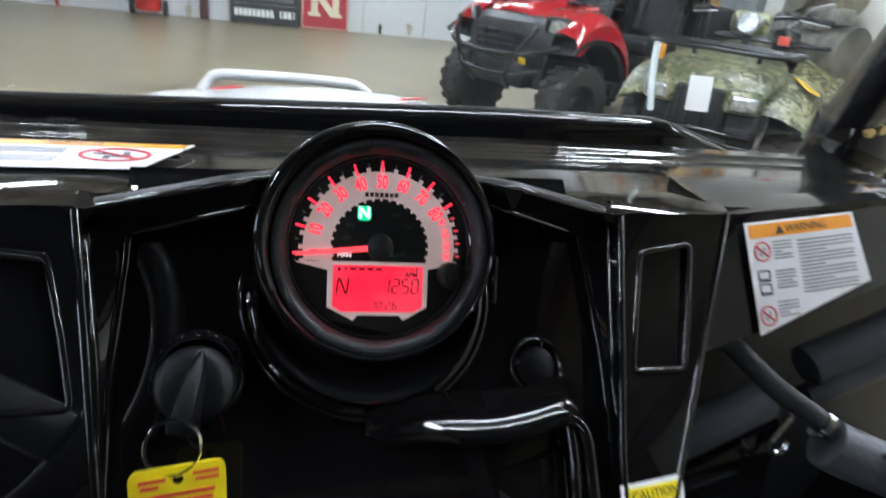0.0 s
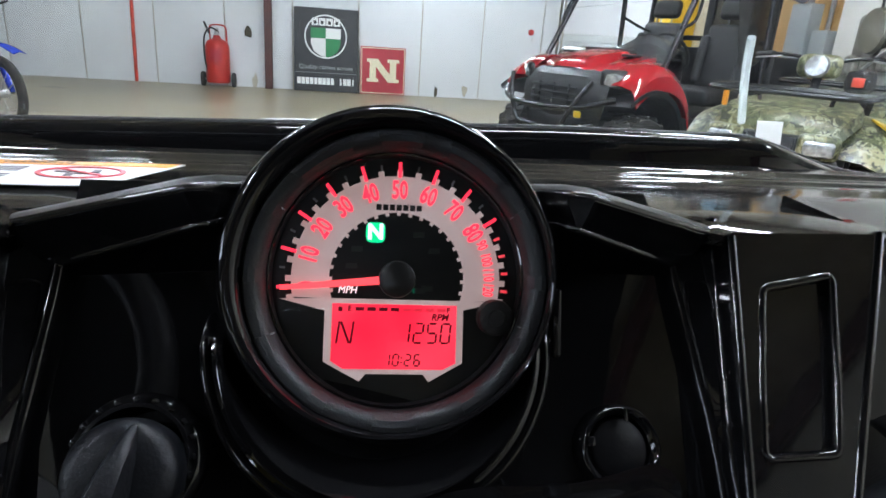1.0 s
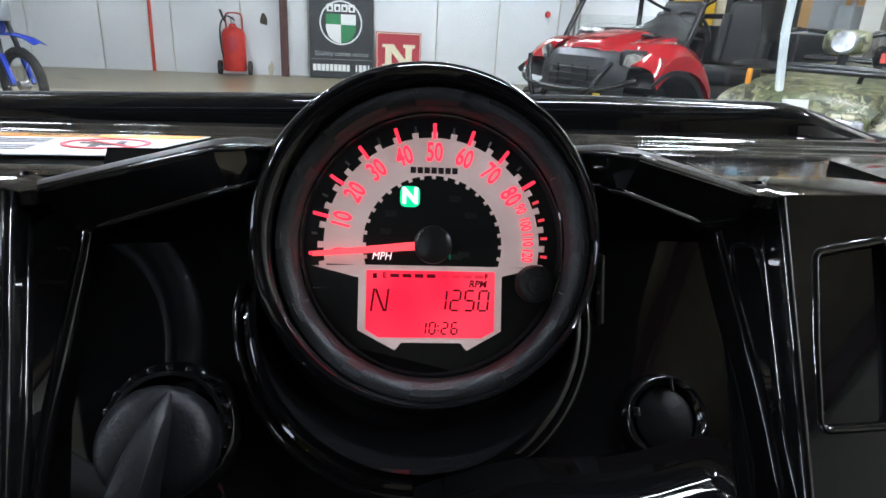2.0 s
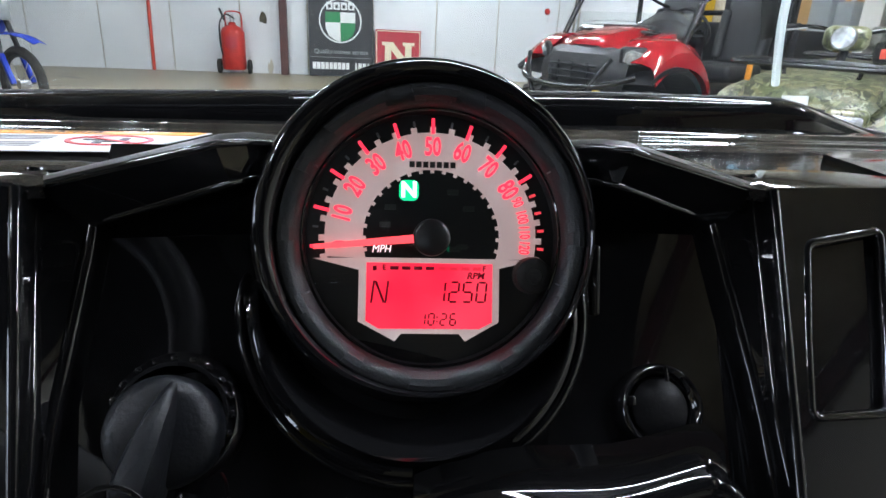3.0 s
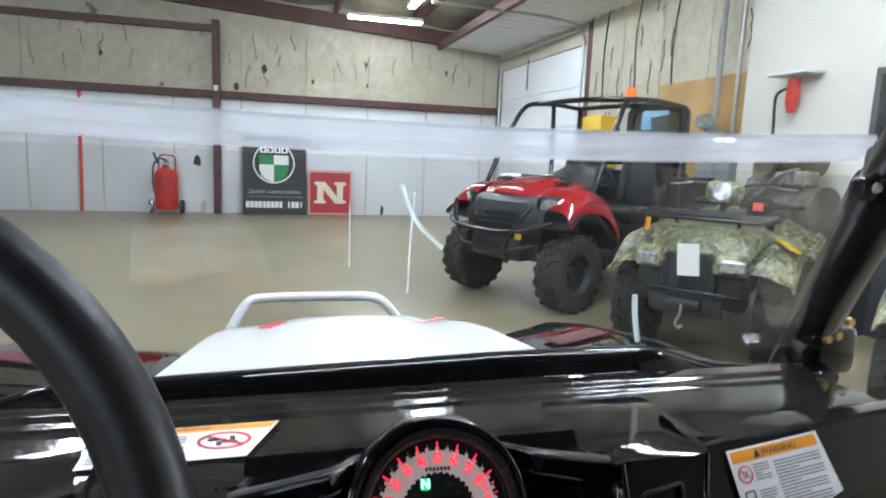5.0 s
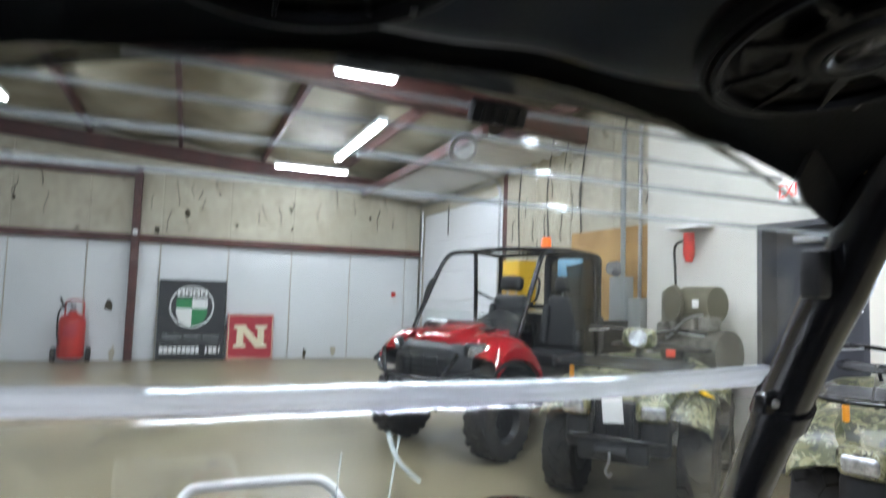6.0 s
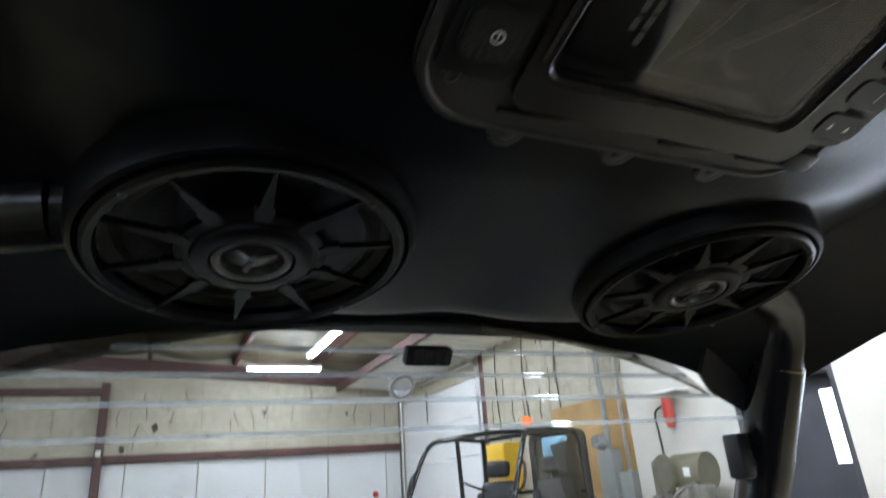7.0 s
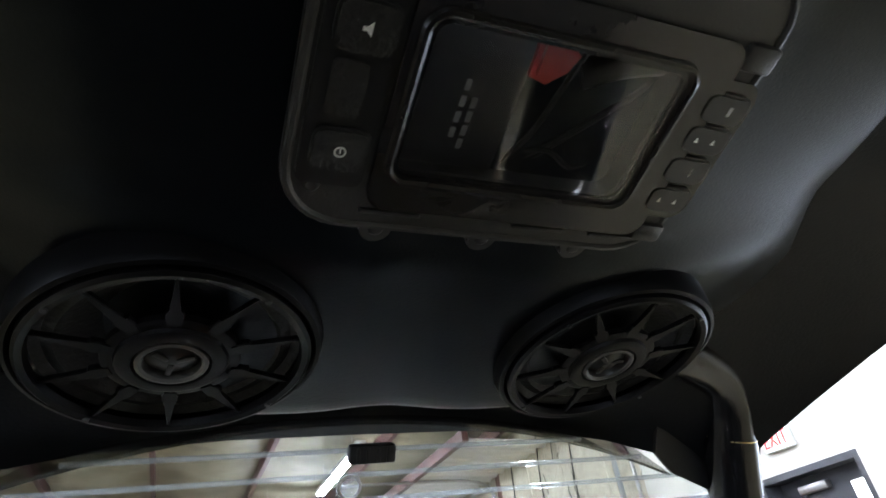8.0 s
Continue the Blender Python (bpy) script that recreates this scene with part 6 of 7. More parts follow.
um = pose(2.05, 4.78, 0, 0, 0, 114.7)
utv = thing("utility_vehicle", um, "red and black utility vehicle with a roll cage and amber beacon", "vehicle")
for s in (-1, 1):
    for y in (0.0, -1.93):
        off_road_wheel(utv, Matrix.Translation((s * 0.58, y, 0.325)) @ Matrix.Rotation(s * math.pi / 2, 4, "Y"), 0.325, 0.25, "matte_black")
rows = []
for y, z, w in ((0.215, 0.925, 0.34), (0.205, 0.945, 0.37), (0.15, 0.98, 0.41), (0.06, 1.015, 0.45), (-0.06, 1.045, 0.48), (-0.18, 1.07, 0.5), (-0.26, 1.08, 0.5)):
    rows.append([(w * u, y - 0.09 * u * u, z + 0.015 * (1 - u * u) - (0.05 if abs(u) > 0.95 else 0) + (0.022 if abs(u) < 0.44 else 0) - (0.012 if 0.55 < abs(u) < 0.7 else 0)) for u in (-1, -0.94, -0.8, -0.66, -0.58, -0.5, -0.42, -0.2, 0, 0.2, 0.42, 0.5, 0.58, 0.66, 0.8, 0.94, 1)])
part("hood", loft(None, rows, thick=0.01), "red_paint", utv, "glossy red hood")
for s in (-1, 1):
    rows = []
    for a in range(38, 160, 8):
        c, d = math.cos(radians(a)), math.sin(radians(a))
        rows.append([(s * 0.43, 0.45 * c - 0.1, 0.4 + 0.64 * d), (s * 0.58, 0.46 * c - 0.1, 0.4 + 0.64 * d), (s * 0.67, 0.45 * c - 0.1, 0.4 + 0.61 * d), (s * 0.71, 0.44 * c - 0.1, 0.39 + 0.56 * d), (s * 0.725, 0.42 * c - 0.1, 0.38 + 0.46 * d)])
    part("front_fender", loft(None, [r[:4] for r in rows[1:]], thick=0.008), "red_paint", utv, "glossy red front fender")
    part("fender_flare", loft(None, [r[3:] for r in rows[1:]], thick=0.012), "red_paint", utv, "glossy red fender lip")
    rows = []
    for a in range(52, 165, 12):
        c, d = math.cos(radians(a)), math.sin(radians(a))
        rows.append([(s * 0.44, 0.4 * c, 0.37 + 0.42 * d), (s * 0.73, 0.41 * c, 0.37 + 0.44 * d), (s * 0.74, 0.43 * c, 0.37 + 0.48 * d)])
    part("wheel_arch", loft(None, rows, thick=0.008), "matte_black", utv, "black plastic wheel arch")
    part("door_sill", box(None, (s * 0.62, -0.85, 0.45), (0.12, 0.95, 0.12), 0.03), "matte_black", utv)
    rows = []
    for a in range(-10, 190, 20):
        c, d = math.cos(radians(a)), math.sin(radians(a))
        rows.append([(s * 0.45, -1.93 + 0.44 * c, 0.36 + 0.44 * d), (s * 0.72, -1.93 + 0.42 * c, 0.36 + 0.4 * d)])
    part("rear_fender", loft(None, rows, thick=0.01), "matte_black", utv)
    m = frame_of((s * 0.475, 0.185, 0.9), (1, s * -0.8, 0), (0, 0.35, 1))
    m = m @ Matrix.Rotation(math.pi, 4, "Y") if m.col[2][1] < 0 else m
    part("headlight", prism(None, ((-0.07, -0.03), (-0.03, -0.052), (0.05, -0.05), (0.085, -0.01), (0.07, 0.035), (0.0, 0.052), (-0.055, 0.04)), 0.035, m, 0.012), "headlight", utv, "clear headlight")
    part("headlight_surround", box(None, (0, -0.005, -0.025), (0.2, 0.14, 0.06), 0.03, m, 3), "matte_black", utv)
rows = []
for z, y, w in ((0.962, 0.18, 0.36), (0.94, 0.24, 0.41), (0.9, 0.3, 0.45), (0.82, 0.345, 0.46), (0.74, 0.36, 0.46), (0.64, 0.355, 0.44), (0.55, 0.31, 0.38), (0.5, 0.25, 0.32)):
    rows.append([(w * u, y - 0.13 * u * u - (0.025 if abs(u) < 0.6 and 0.6 < z < 0.85 else 0), z) for u in (-1, -0.85, -0.62, -0.58, -0.3, 0, 0.3, 0.58, 0.62, 0.85, 1)])
part("fascia", loft(None, rows, thick=0.02), "matte_black", utv, "black plastic grille fascia")
for z in (0.66, 0.71, 0.76, 0.81):
    part("grille_bar", box(None, (0, 0.332, z), (0.5, 0.025, 0.016), 0.006), "bezel", utv)
for x in (-0.16, 0.0, 0.16):
    part("grille_bar", box(None, (x, 0.329, 0.735), (0.014, 0.02, 0.2), 0.005), "bezel", utv)
part("skid_plate", box(None, (0, 0.25, 0.5), (0.6, 0.14, 0.2), 0.03), "matte_black", utv)
for s in (-1, 1):
    cage(utv, "bumper_upright", ((s * 0.2, 0.36, 0.4), (s * 0.24, 0.46, 0.5), (s * 0.34, 0.46, 0.68), (s * 0.45, 0.38, 0.88)), 0.02)
cage(utv, "bumper_bar", ((-0.6, 0.28, 0.76), (-0.45, 0.42, 0.7), (-0.2, 0.475, 0.66), (0.2, 0.475, 0.66), (0.45, 0.42, 0.7), (0.6, 0.28, 0.76)), 0.022)
cage(utv, "bumper_bar", ((-0.45, 0.32, 0.56), (-0.3, 0.44, 0.52), (0, 0.46, 0.5), (0.3, 0.44, 0.52), (0.45, 0.32, 0.56)), 0.022)
part("chassis", box(None, (0, -1.05, 0.5), (0.8, 2.5, 0.2), 0.04), "matte_black", utv)
part("dash_panel", loft(None, [[(x, y, z + h * math.exp(-((x + 0.3) / 0.22) ** 2)) for x in [-0.6 + 0.1 * i for i in range(13)]] for y, z, h in ((-0.26, 1.04, 0.0), (-0.3, 1.09, 0.05), (-0.36, 1.12, 0.13), (-0.44, 1.1, 0.15), (-0.47, 1.0, 0.08), (-0.46, 0.86, 0.0))], thick=0.02), "tube", utv, "black dash with a raised instrument hump")
part("dash_panel", loft(None, [[(x, y, z) for x in (-0.6, -0.3, 0.0, 0.3, 0.6)] for y, z in ((-0.24, 1.02), (-0.3, 1.08), (-0.42, 1.07))], thick=0.01), "matte_black", utv)
part("firewall", box(None, (0, -0.35, 0.7), (1.15, 0.06, 0.45), 0.02), "matte_black", utv)
part("marker", box(None, (-0.3, 0.345, 0.62), (0.07, 0.02, 0.05), 0.008), "yellow", utv)
for sx in (-0.36, 0.36):
    cushion = part("seat", box(None, (sx, -1.08, 0.78), (0.5, 0.5, 0.15), 0.05, None, 4), "matte_black", utv, "black bucket seat")
    lean = Matrix.Translation((sx, -1.34, 0.84)) @ Matrix.Rotation(radians(9), 4, "X")
    part("seat_back", box(None, (0, 0, 0.28), (0.44, 0.12, 0.56), 0.055, lean, 4), "matte_black", cushion)
    for bx in (-0.2, 0.2):
        part("side_bolster", box(None, (bx, 0.04, 0.24), (0.09, 0.12, 0.42), 0.04, lean, 4), "matte_black", cushion)
    part("headrest", box(None, (0, 0.02, 0.68), (0.29, 0.1, 0.17), 0.048, lean, 5), "rubber", cushion)
    for bx in (-0.06, 0.06):
        part("headrest_rod", rod(None, lean @ Vector((bx, 0, 0.52)), lean @ Vector((bx, 0.01, 0.64)), 0.008, 6), "steel", cushion)
part("steering_wheel", tube(None, [(-0.36 + 0.17 * math.cos(a), -0.58 + 0.09 * math.sin(a), 1.12 + 0.145 * math.sin(a)) for a in [2 * math.pi * i / 24 for i in range(24)]], 0.014, 8, True, 0), "rubber", utv)
for s in (-1, 1):
    cage(utv, "front_post", ((s * 0.64, -0.16, 1.0), (s * 0.63, -0.3, 1.27), (s * 0.61, -0.5, 1.64), (s * 0.59, -0.62, 1.785), (s * 0.57, -0.78, 1.83)), 0.024)
    cage(utv, "roof_rail", ((s * 0.57, -0.78, 1.825), (s * 0.58, -1.1, 1.84), (s * 0.58, -1.5, 1.825)), 0.024)
    cage(utv, "rear_post", ((s * 0.58, -1.46, 1.83), (s * 0.6, -1.52, 1.76), (s * 0.62, -1.54, 1.4), (s * 0.64, -1.54, 0.7)), 0.026)
    cage(utv, "grab_handle", ((s * 0.64, -0.31, 1.3), (s * 0.69, -0.37, 1.36), (s * 0.68, -0.43, 1.5), (s * 0.62, -0.47, 1.56)), 0.012)
    if s < 0:
        part("side_net", loft(None, [[(s * 0.6, -1.42, 1.75), (s * 0.6, -1.0, 1.68)], [(s * 0.61, -1.46, 1.1), (s * 0.61, -1.2, 1.05)]], thick=0.004), "smoke", utv)
cage(utv, "cross_bar", ((-0.57, -0.8, 1.825), (0, -0.79, 1.845), (0.57, -0.8, 1.825)), 0.026)
cage(utv, "cross_bar", ((-0.58, -1.48, 1.83), (0, -1.48, 1.845), (0.58, -1.48, 1.83)), 0.026)
cage(utv, "cross_bar", ((-0.62, -1.54, 1.25), (0, -1.54, 1.27), (0.62, -1.54, 1.25)), 0.024)
screen_m = frame_of((-0.3, -1.585, 1.42), (1, 0, 0), (0, 0, 1))
part("screen_frame", ring_sheet(None, rounded(0.68, 0.86, 0.1, 6), rounded(0.54, 0.72, 0.07, 6), 0.04, screen_m), "matte_black", utv, "black rear screen frame behind the passenger")
part("rear_screen", prism(None, rounded(0.55, 0.73, 0.07, 6), 0.006, screen_m, z0=0.01), "smoke", utv, "smoked rear screen", False)
cage(utv, "beacon_mount", ((0.0, -1.48, 1.84), (0.0, -1.54, 1.88), (0.0, -1.55, 1.9)), 0.014)
cage(utv, "mid_post", ((0.6, -1.06, 1.83), (0.62, -1.1, 1.5), (0.63, -1.12, 1.2), (0.63, -1.12, 0.8)), 0.024)
cage(utv, "shoulder_bar", ((0.62, -1.1, 1.42), (0.5, -1.3, 1.32), (0.42, -1.5, 1.28)), 0.014)
ob = part("half_windshield", loft(None, [[(x, -0.2 - (z - 1.04) * 0.5, z) for x in (-0.6, -0.2, 0.2, 0.6)] for z in (1.05, 1.15, 1.22)], thick=0.004), "shield", utv)
part("pale_bag", box(None, (-0.34, -1.5, 1.69), (0.3, 0.06, 0.2), 0.03), "sky_blue", utv, "pale blue plastic bag")
bed = part("cargo_bed", box(None, (0, -2.1, 0.83), (1.3, 0.95, 0.06), 0.02), "matte_black", utv, "black cargo bed with red sides")
for s in (-1, 1):
    part("bed_side", box(None, (s * 0.65, -2.1, 1.0), (0.06, 0.95, 0.3), 0.02), "red_paint" if s > 0 else "matte_black", bed)
part("bed_front", box(None, (0, -1.65, 1.02), (1.3, 0.06, 0.34), 0.02), "matte_black", bed)
part("bed_gate", box(None, (0, -2.55, 1.0), (1.3, 0.06, 0.3), 0.02), "matte_black", bed)
bc = part("beacon", lathe(None, ((0.0, 0.11), (0.04, 0.105), (0.052, 0.085), (0.055, 0.0)), 20, Matrix.Translation((0.0, -1.55, 1.925))), "beacon", utv, "amber beacon lamp")
part("beacon_base", lathe(None, ((0.065, 0.0), (0.065, -0.025), (0.0, -0.03)), 20, Matrix.Translation((0.0, -1.55, 1.925))), "matte_black", bc)
for x in (-0.2, 0.2):
    part("hood_vent", box(None, (x * 1.6, -0.16, 1.075), (0.12, 0.1, 0.02), 0.006), "matte_black", utv)
part("hood_prop", box(None, (0.0, -0.27, 1.1), (0.5, 0.08, 0.05), 0.015), "matte_black", utv)


# ---- camouflage quad bikes ----
def quad(m, label, tag, stripe):
    q = thing("quad_bike", m, label, "quad bike", "camouflage quad bikes")
    for s in (-1, 1):
        for y, r in ((0.0, 0.32), (-1.28, 0.315)):
            off_road_wheel(q, Matrix.Translation((s * 0.44, y, r)) @ Matrix.Rotation(s * math.pi / 2, 4, "Y"), r, 0.22, "radio", 16)
        for y0, zz in ((0.0, 0.835), (-1.28, 0.88)):
            rows = []
            for a in range(32, 149, 13):
                c, d = math.cos(radians(a)), math.sin(radians(a))
                rows.append([(s * 0.22, y0 + 0.43 * c, 0.4 + (zz - 0.36) * max(d, -0.3)), (s * 0.42, y0 + 0.44 * c, 0.4 + (zz - 0.39) * max(d, -0.3)), (s * 0.53, y0 + 0.42 * c, 0.38 + (zz - 0.43) * max(d, -0.3)), (s * 0.555, y0 + 0.4 * c, 0.37 + (zz - 0.49) * max(d, -0.3))])
            part("fender", loft(None, rows, thick=0.01), "camo", q, "camouflage plastic fender")
        part("footwell", box(None, (s * 0.42, -0.64, 0.4), (0.26, 0.6, 0.05), 0.02), "matte_black", q)
        hm = frame_of((s * 0.24, 0.53, 0.7), (-1, 0.3 * s, 0), (0, 0.2, 1))
        part("headlight", box(None, (0, 0, 0), (0.15, 0.085, 0.08), 0.022, hm, 3), "headlight", q, "clear headlight")
        part("headlight_surround", box(None, (0, 0, -0.02), (0.2, 0.13, 0.08), 0.03, hm, 3), "camo", q)
        cage(q, "handlebar", ((s * 0.02, -0.32, 1.1), (s * 0.14, -0.34, 1.15), (s * 0.3, -0.4, 1.16), (s * 0.42, -0.47, 1.15)), 0.012)
        part("grip", rod(None, (s * 0.31, -0.405, 1.16), (s * 0.43, -0.475, 1.15), 0.019, 10), "rubber", q)
        part("brake_lever", tube(None, ((s * 0.25, -0.36, 1.15), (s * 0.32, -0.35, 1.14), (s * 0.42, -0.41, 1.13)), 0.006, 6), "steel", q)
    rows = []
    for y, z, w in ((0.485, 0.7, 0.27), (0.48, 0.74, 0.29), (0.4, 0.83, 0.34), (0.2, 0.87, 0.36), (0.0, 0.89, 0.34), (-0.2, 0.92, 0.26), (-0.34, 0.96, 0.18)):
        rows.append([(w * u, y, z + 0.03 * (1 - u * u) - (0.06 if abs(u) == 1 else 0)) for u in (-1, -0.93, -0.6, -0.2, 0.2, 0.6, 0.93, 1)])
    part("front_cowl", loft(None, rows, thick=0.01), "camo", q, "camouflage plastic cowl")
    part("fuel_tank", box(None, (0, -0.5, 0.86), (0.3, 0.42, 0.2), 0.07, None, 4), "camo", q)
    part("seat", box(None, (0, -0.95, 0.86), (0.32, 0.75, 0.14), 0.06, None, 4), "matte_black", q, "black vinyl seat")
    part("engine", box(None, (0, -0.6, 0.52), (0.34, 0.7, 0.42), 0.06), "matte_black", q)
    part("lower_grille", box(None, (0, 0.48, 0.62), (0.32, 0.12, 0.26), 0.03), "matte_black", q)
    for x in (-0.12, -0.04, 0.04, 0.12):
        part("grille_bar", box(None, (x, 0.545, 0.63), (0.018, 0.02, 0.22), 0.004), "bezel", q)
    part("front_guard", box(None, (0, 0.41, 0.53), (0.66, 0.12, 0.24), 0.05, None, 3), "matte_black", q, "black plastic front guard")
    part("bumper_plate", box(None, (0, 0.53, 0.44), (0.44, 0.06, 0.13), 0.025), "rubber", q)
    cage(q, "bumper_bar", ((-0.3, 0.46, 0.5), (-0.22, 0.56, 0.52), (0, 0.59, 0.53), (0.22, 0.56, 0.52), (0.3, 0.46, 0.5)), 0.014)
    part("winch", rod(None, (-0.1, 0.57, 0.45), (0.1, 0.57, 0.45), 0.04, 12), "matte_black", q)
    part("winch_hook", tube(None, ((0, 0.61, 0.45), (0, 0.62, 0.39), (0.02, 0.62, 0.34), (0.0, 0.62, 0.31), (-0.02, 0.62, 0.33)), 0.009, 8), "steel", q)
    part("instrument_pod", box(None, (0, -0.24, 1.1), (0.24, 0.14, 0.14), 0.05, None, 4), "camo", q)
    part("pod_lamp", lathe(None, ((0.0, 0.03), (0.06, 0.02), (0.07, 0.0)), 18, frame_of((0, -0.165, 1.1), (-1, 0, 0), (0, -0.2, 1))), "headlight", q)
    part("steering_stem", rod(None, (0, -0.1, 0.8), (0, -0.32, 1.12), 0.025, 10), "matte_black", q)
    for y0, y1, z in ((0.46, -0.12, 0.965), (-0.98, -1.6, 0.99)):
        cage(q, "rack_frame", ((-0.38, y1, z), (-0.42, (y0 + y1) / 2, z), (-0.36, y0, z - 0.01), (0, y0 + 0.03, z - 0.01), (0.36, y0, z - 0.01), (0.42, (y0 + y1) / 2, z), (0.38, y1, z)), 0.013)
        for k in range(4):
            cage(q, "rack_bar", ((-0.39, y0 - 0.06 - 0.14 * k, z), (0.0, y0 - 0.05 - 0.14 * k, z + 0.005), (0.39, y0 - 0.06 - 0.14 * k, z)), 0.009)
        for s in (-0.2, 0.2):
            cage(q, "rack_leg", ((s, (y0 + y1) / 2, z), (s * 0.9, (y0 + y1) / 2, z - 0.1)), 0.012)
            cage(q, "rack_bar", ((s, y0, z), (s, (y0 + y1) / 2, z + 0.002), (s, y1, z)), 0.009)
    if tag:
        part("paper_tag", box(None, (-0.075, 0.6, 0.715), (0.125, 0.006, 0.19), 0.002, Matrix.Rotation(radians(5), 4, "Y")), "label", q, "white paper price tag", False)
        part("box_bag", box(None, (-0.27, 0.04, 1.035), (0.15, 0.1, 0.13), 0.04), "smoke", q, "clear plastic bag of parts")
        part("bag_label", box(None, (-0.27, 0.095, 1.03), (0.06, 0.01, 0.05), 0.004), "red_stripe", q)
    if stripe:
        part("yellow_decal", box(None, (0, 0, 0), (0.2, 0.08, 0.012), 0.004, Matrix.Translation((-0.465, 0.14, 0.812)) @ Matrix.Rotation(radians(-22), 4, "Y") @ Matrix.Rotation(radians(-50), 4, "Z")), "yellow", q, "yellow warning decal")
    part("orange_reflector", box(None, (0.3, 0.42, 0.9), (0.03, 0.03, 0.09), 0.01), "orange_label", q)
    return q


quad(pose(2.713, 3.068, 0, 0, 0, 128.5), "camouflage quad bike with a white tag and winch", True, True)
quad(pose(3.12, 1.44, 0, 0, 0, 122), "camouflage quad bike with black front rack", False, False)

# ---- dirt bike ----
h = Vector((0.8, -0.6, 0))
bike = thing("dirt_bike", pose(-3.0, 6.3, 0, 0, 0, math.degrees(math.atan2(-h.x, h.y))), "blue and black dirt bike leaning on its stand", "motorcycle")
for y, r in ((0.0, 0.34), (-1.38, 0.32)):
    w = part("wheel", tube(None, [(0, y + r * 0.9 * math.cos(a), r + r * 0.9 * math.sin(a)) for a in [2 * math.pi * i / 36 for i in range(36)]], 0.042, 10, True, 0), "tyre", bike, "knobbly tyre")
    part("rim", tube(None, [(0, y + r * 0.76 * math.cos(a), r + r * 0.76 * math.sin(a)) for a in [2 * math.pi * i / 30 for i in range(30)]], 0.014, 6, True, 0), "ink", w)
    for k in range(12):
        a = math.pi * k / 6
        part("spoke", rod(None, (0.02 * (-1) ** k, y, r), (0, y + r * 0.74 * math.cos(a), r + r * 0.74 * math.sin(a)), 0.003, 4), "steel", w)
    part("hub", rod(None, (-0.05, y, r), (0.05, y, r), 0.04, 12), "steel", w)
for s in (-0.09, 0.09):
    part("fork_tube", rod(None, (s, 0.0, 0.34), (s, -0.32, 1.0), 0.025, 10), "ink", bike)
    part("fork_guard", box(None, (0, 0, 0), (0.05, 0.04, 0.3), 0.015, Matrix.Translation((s, -0.06, 0.48)) @ Matrix.Rotation(radians(26), 4, "X")), "blue", bike, "blue fork guard")
part("front_fender", loft(None, [[(-0.06, y, z), (0, y, z + 0.02), (0.06, y, z)] for y, z in ((0.36, 0.72), (0.2, 0.77), (0.0, 0.79), (-0.2, 0.78))], thick=0.006), "blue", bike, "blue plastic fender")
part("tank", box(None, (0, -0.55, 0.88), (0.26, 0.5, 0.22), 0.08, None, 4), "blue", bike)
part("number_plate", box(None, (0, -0.2, 1.0), (0.2, 0.02, 0.2), 0.01), "grey_box", bike)
part("seat", box(None, (0, -1.05, 0.92), (0.16, 0.7, 0.09), 0.03), "matte_black", bike)
part("frame", box(None, (0, -0.65, 0.55), (0.2, 0.5, 0.45), 0.05), "matte_black", bike)
part("swing_arm", rod(None, (0.06, -0.8, 0.42), (0.06, -1.38, 0.32), 0.03, 8), "steel", bike)
part("handlebar", tube(None, ((-0.4, -0.42, 1.16), (-0.15, -0.33, 1.1), (0.15, -0.33, 1.1), (0.4, -0.42, 1.16)), 0.012, 8), "ink", bike)
part("rear_fender", loft(None, [[(-0.09, y, z), (0, y, z + 0.02), (0.09, y, z)] for y, z in ((-1.3, 0.9), (-1.5, 0.95), (-1.75, 1.0))], thick=0.006), "white_gloss", bike)
part("side_stand", rod(None, (-0.08, -0.7, 0.4), (-0.28, -0.65, 0.0), 0.012, 6), "steel", bike)

# ---- things along the walls ----
sign = thing("poster_board", pose(-0.06, FAR - 0.2, 0, -5, 0, 0), "black sign board with a green and white shield in a ring", "sign")
SM = frame_of((0, -0.02, 0), (1, 0, 0), (0, 0, 1))
part("board", box(None, (0, 0, 0.74), (1.16, 0.035, 1.47), 0.006), "sign_black", sign, smooth=False)
part("ring", ring_sheet(None, circle(0.385, 48, -0.01, 0.98), circle(0.36, 48, -0.01, 0.98), 0.004, SM), "sign_white", sign, smooth=False)
part("shield_quarter", prism(None, ((-0.28, 0.95), (-0.01, 0.95), (-0.01, 1.13), (-0.28, 1.13)), 0.004, SM), "sign_green", sign, smooth=False)
part("shield_quarter", prism(None, ((-0.01, 0.95), (0.26, 0.95), (0.26, 1.13), (-0.01, 1.13)), 0.004, SM), "sign_white", sign, smooth=False)
part("shield_quarter", prism(None, ((-0.28, 0.95), (-0.275, 0.84), (-0.22, 0.72), (-0.12, 0.65), (-0.01, 0.62), (-0.01, 0.95)), 0.004, SM), "sign_white", sign, smooth=False)
part("shield_quarter", prism(None, ((0.26, 0.95), (-0.01, 0.95), (-0.01, 0.62), (0.1, 0.65), (0.2, 0.72), (0.255, 0.84)), 0.004, SM), "sign_green", sign, smooth=False)
for i in range(4):
    part("mark_block", ring_sheet(None, rounded(0.115, 0.13, 0.01, 3, -0.205 + 0.13 * i, 1.235), rounded(0.05, 0.06, 0.005, 3, -0.205 + 0.13 * i, 1.225), 0.004, SM), "sign_white", sign, smooth=False)
written("slogan", "Quality comes across", 0.115, SM @ Matrix.Translation((0, 0.44, 0.003)), material("slogan_grey", (0.35, 0.36, 0.36), 0.5), sign, 0.001, sx=0.98)
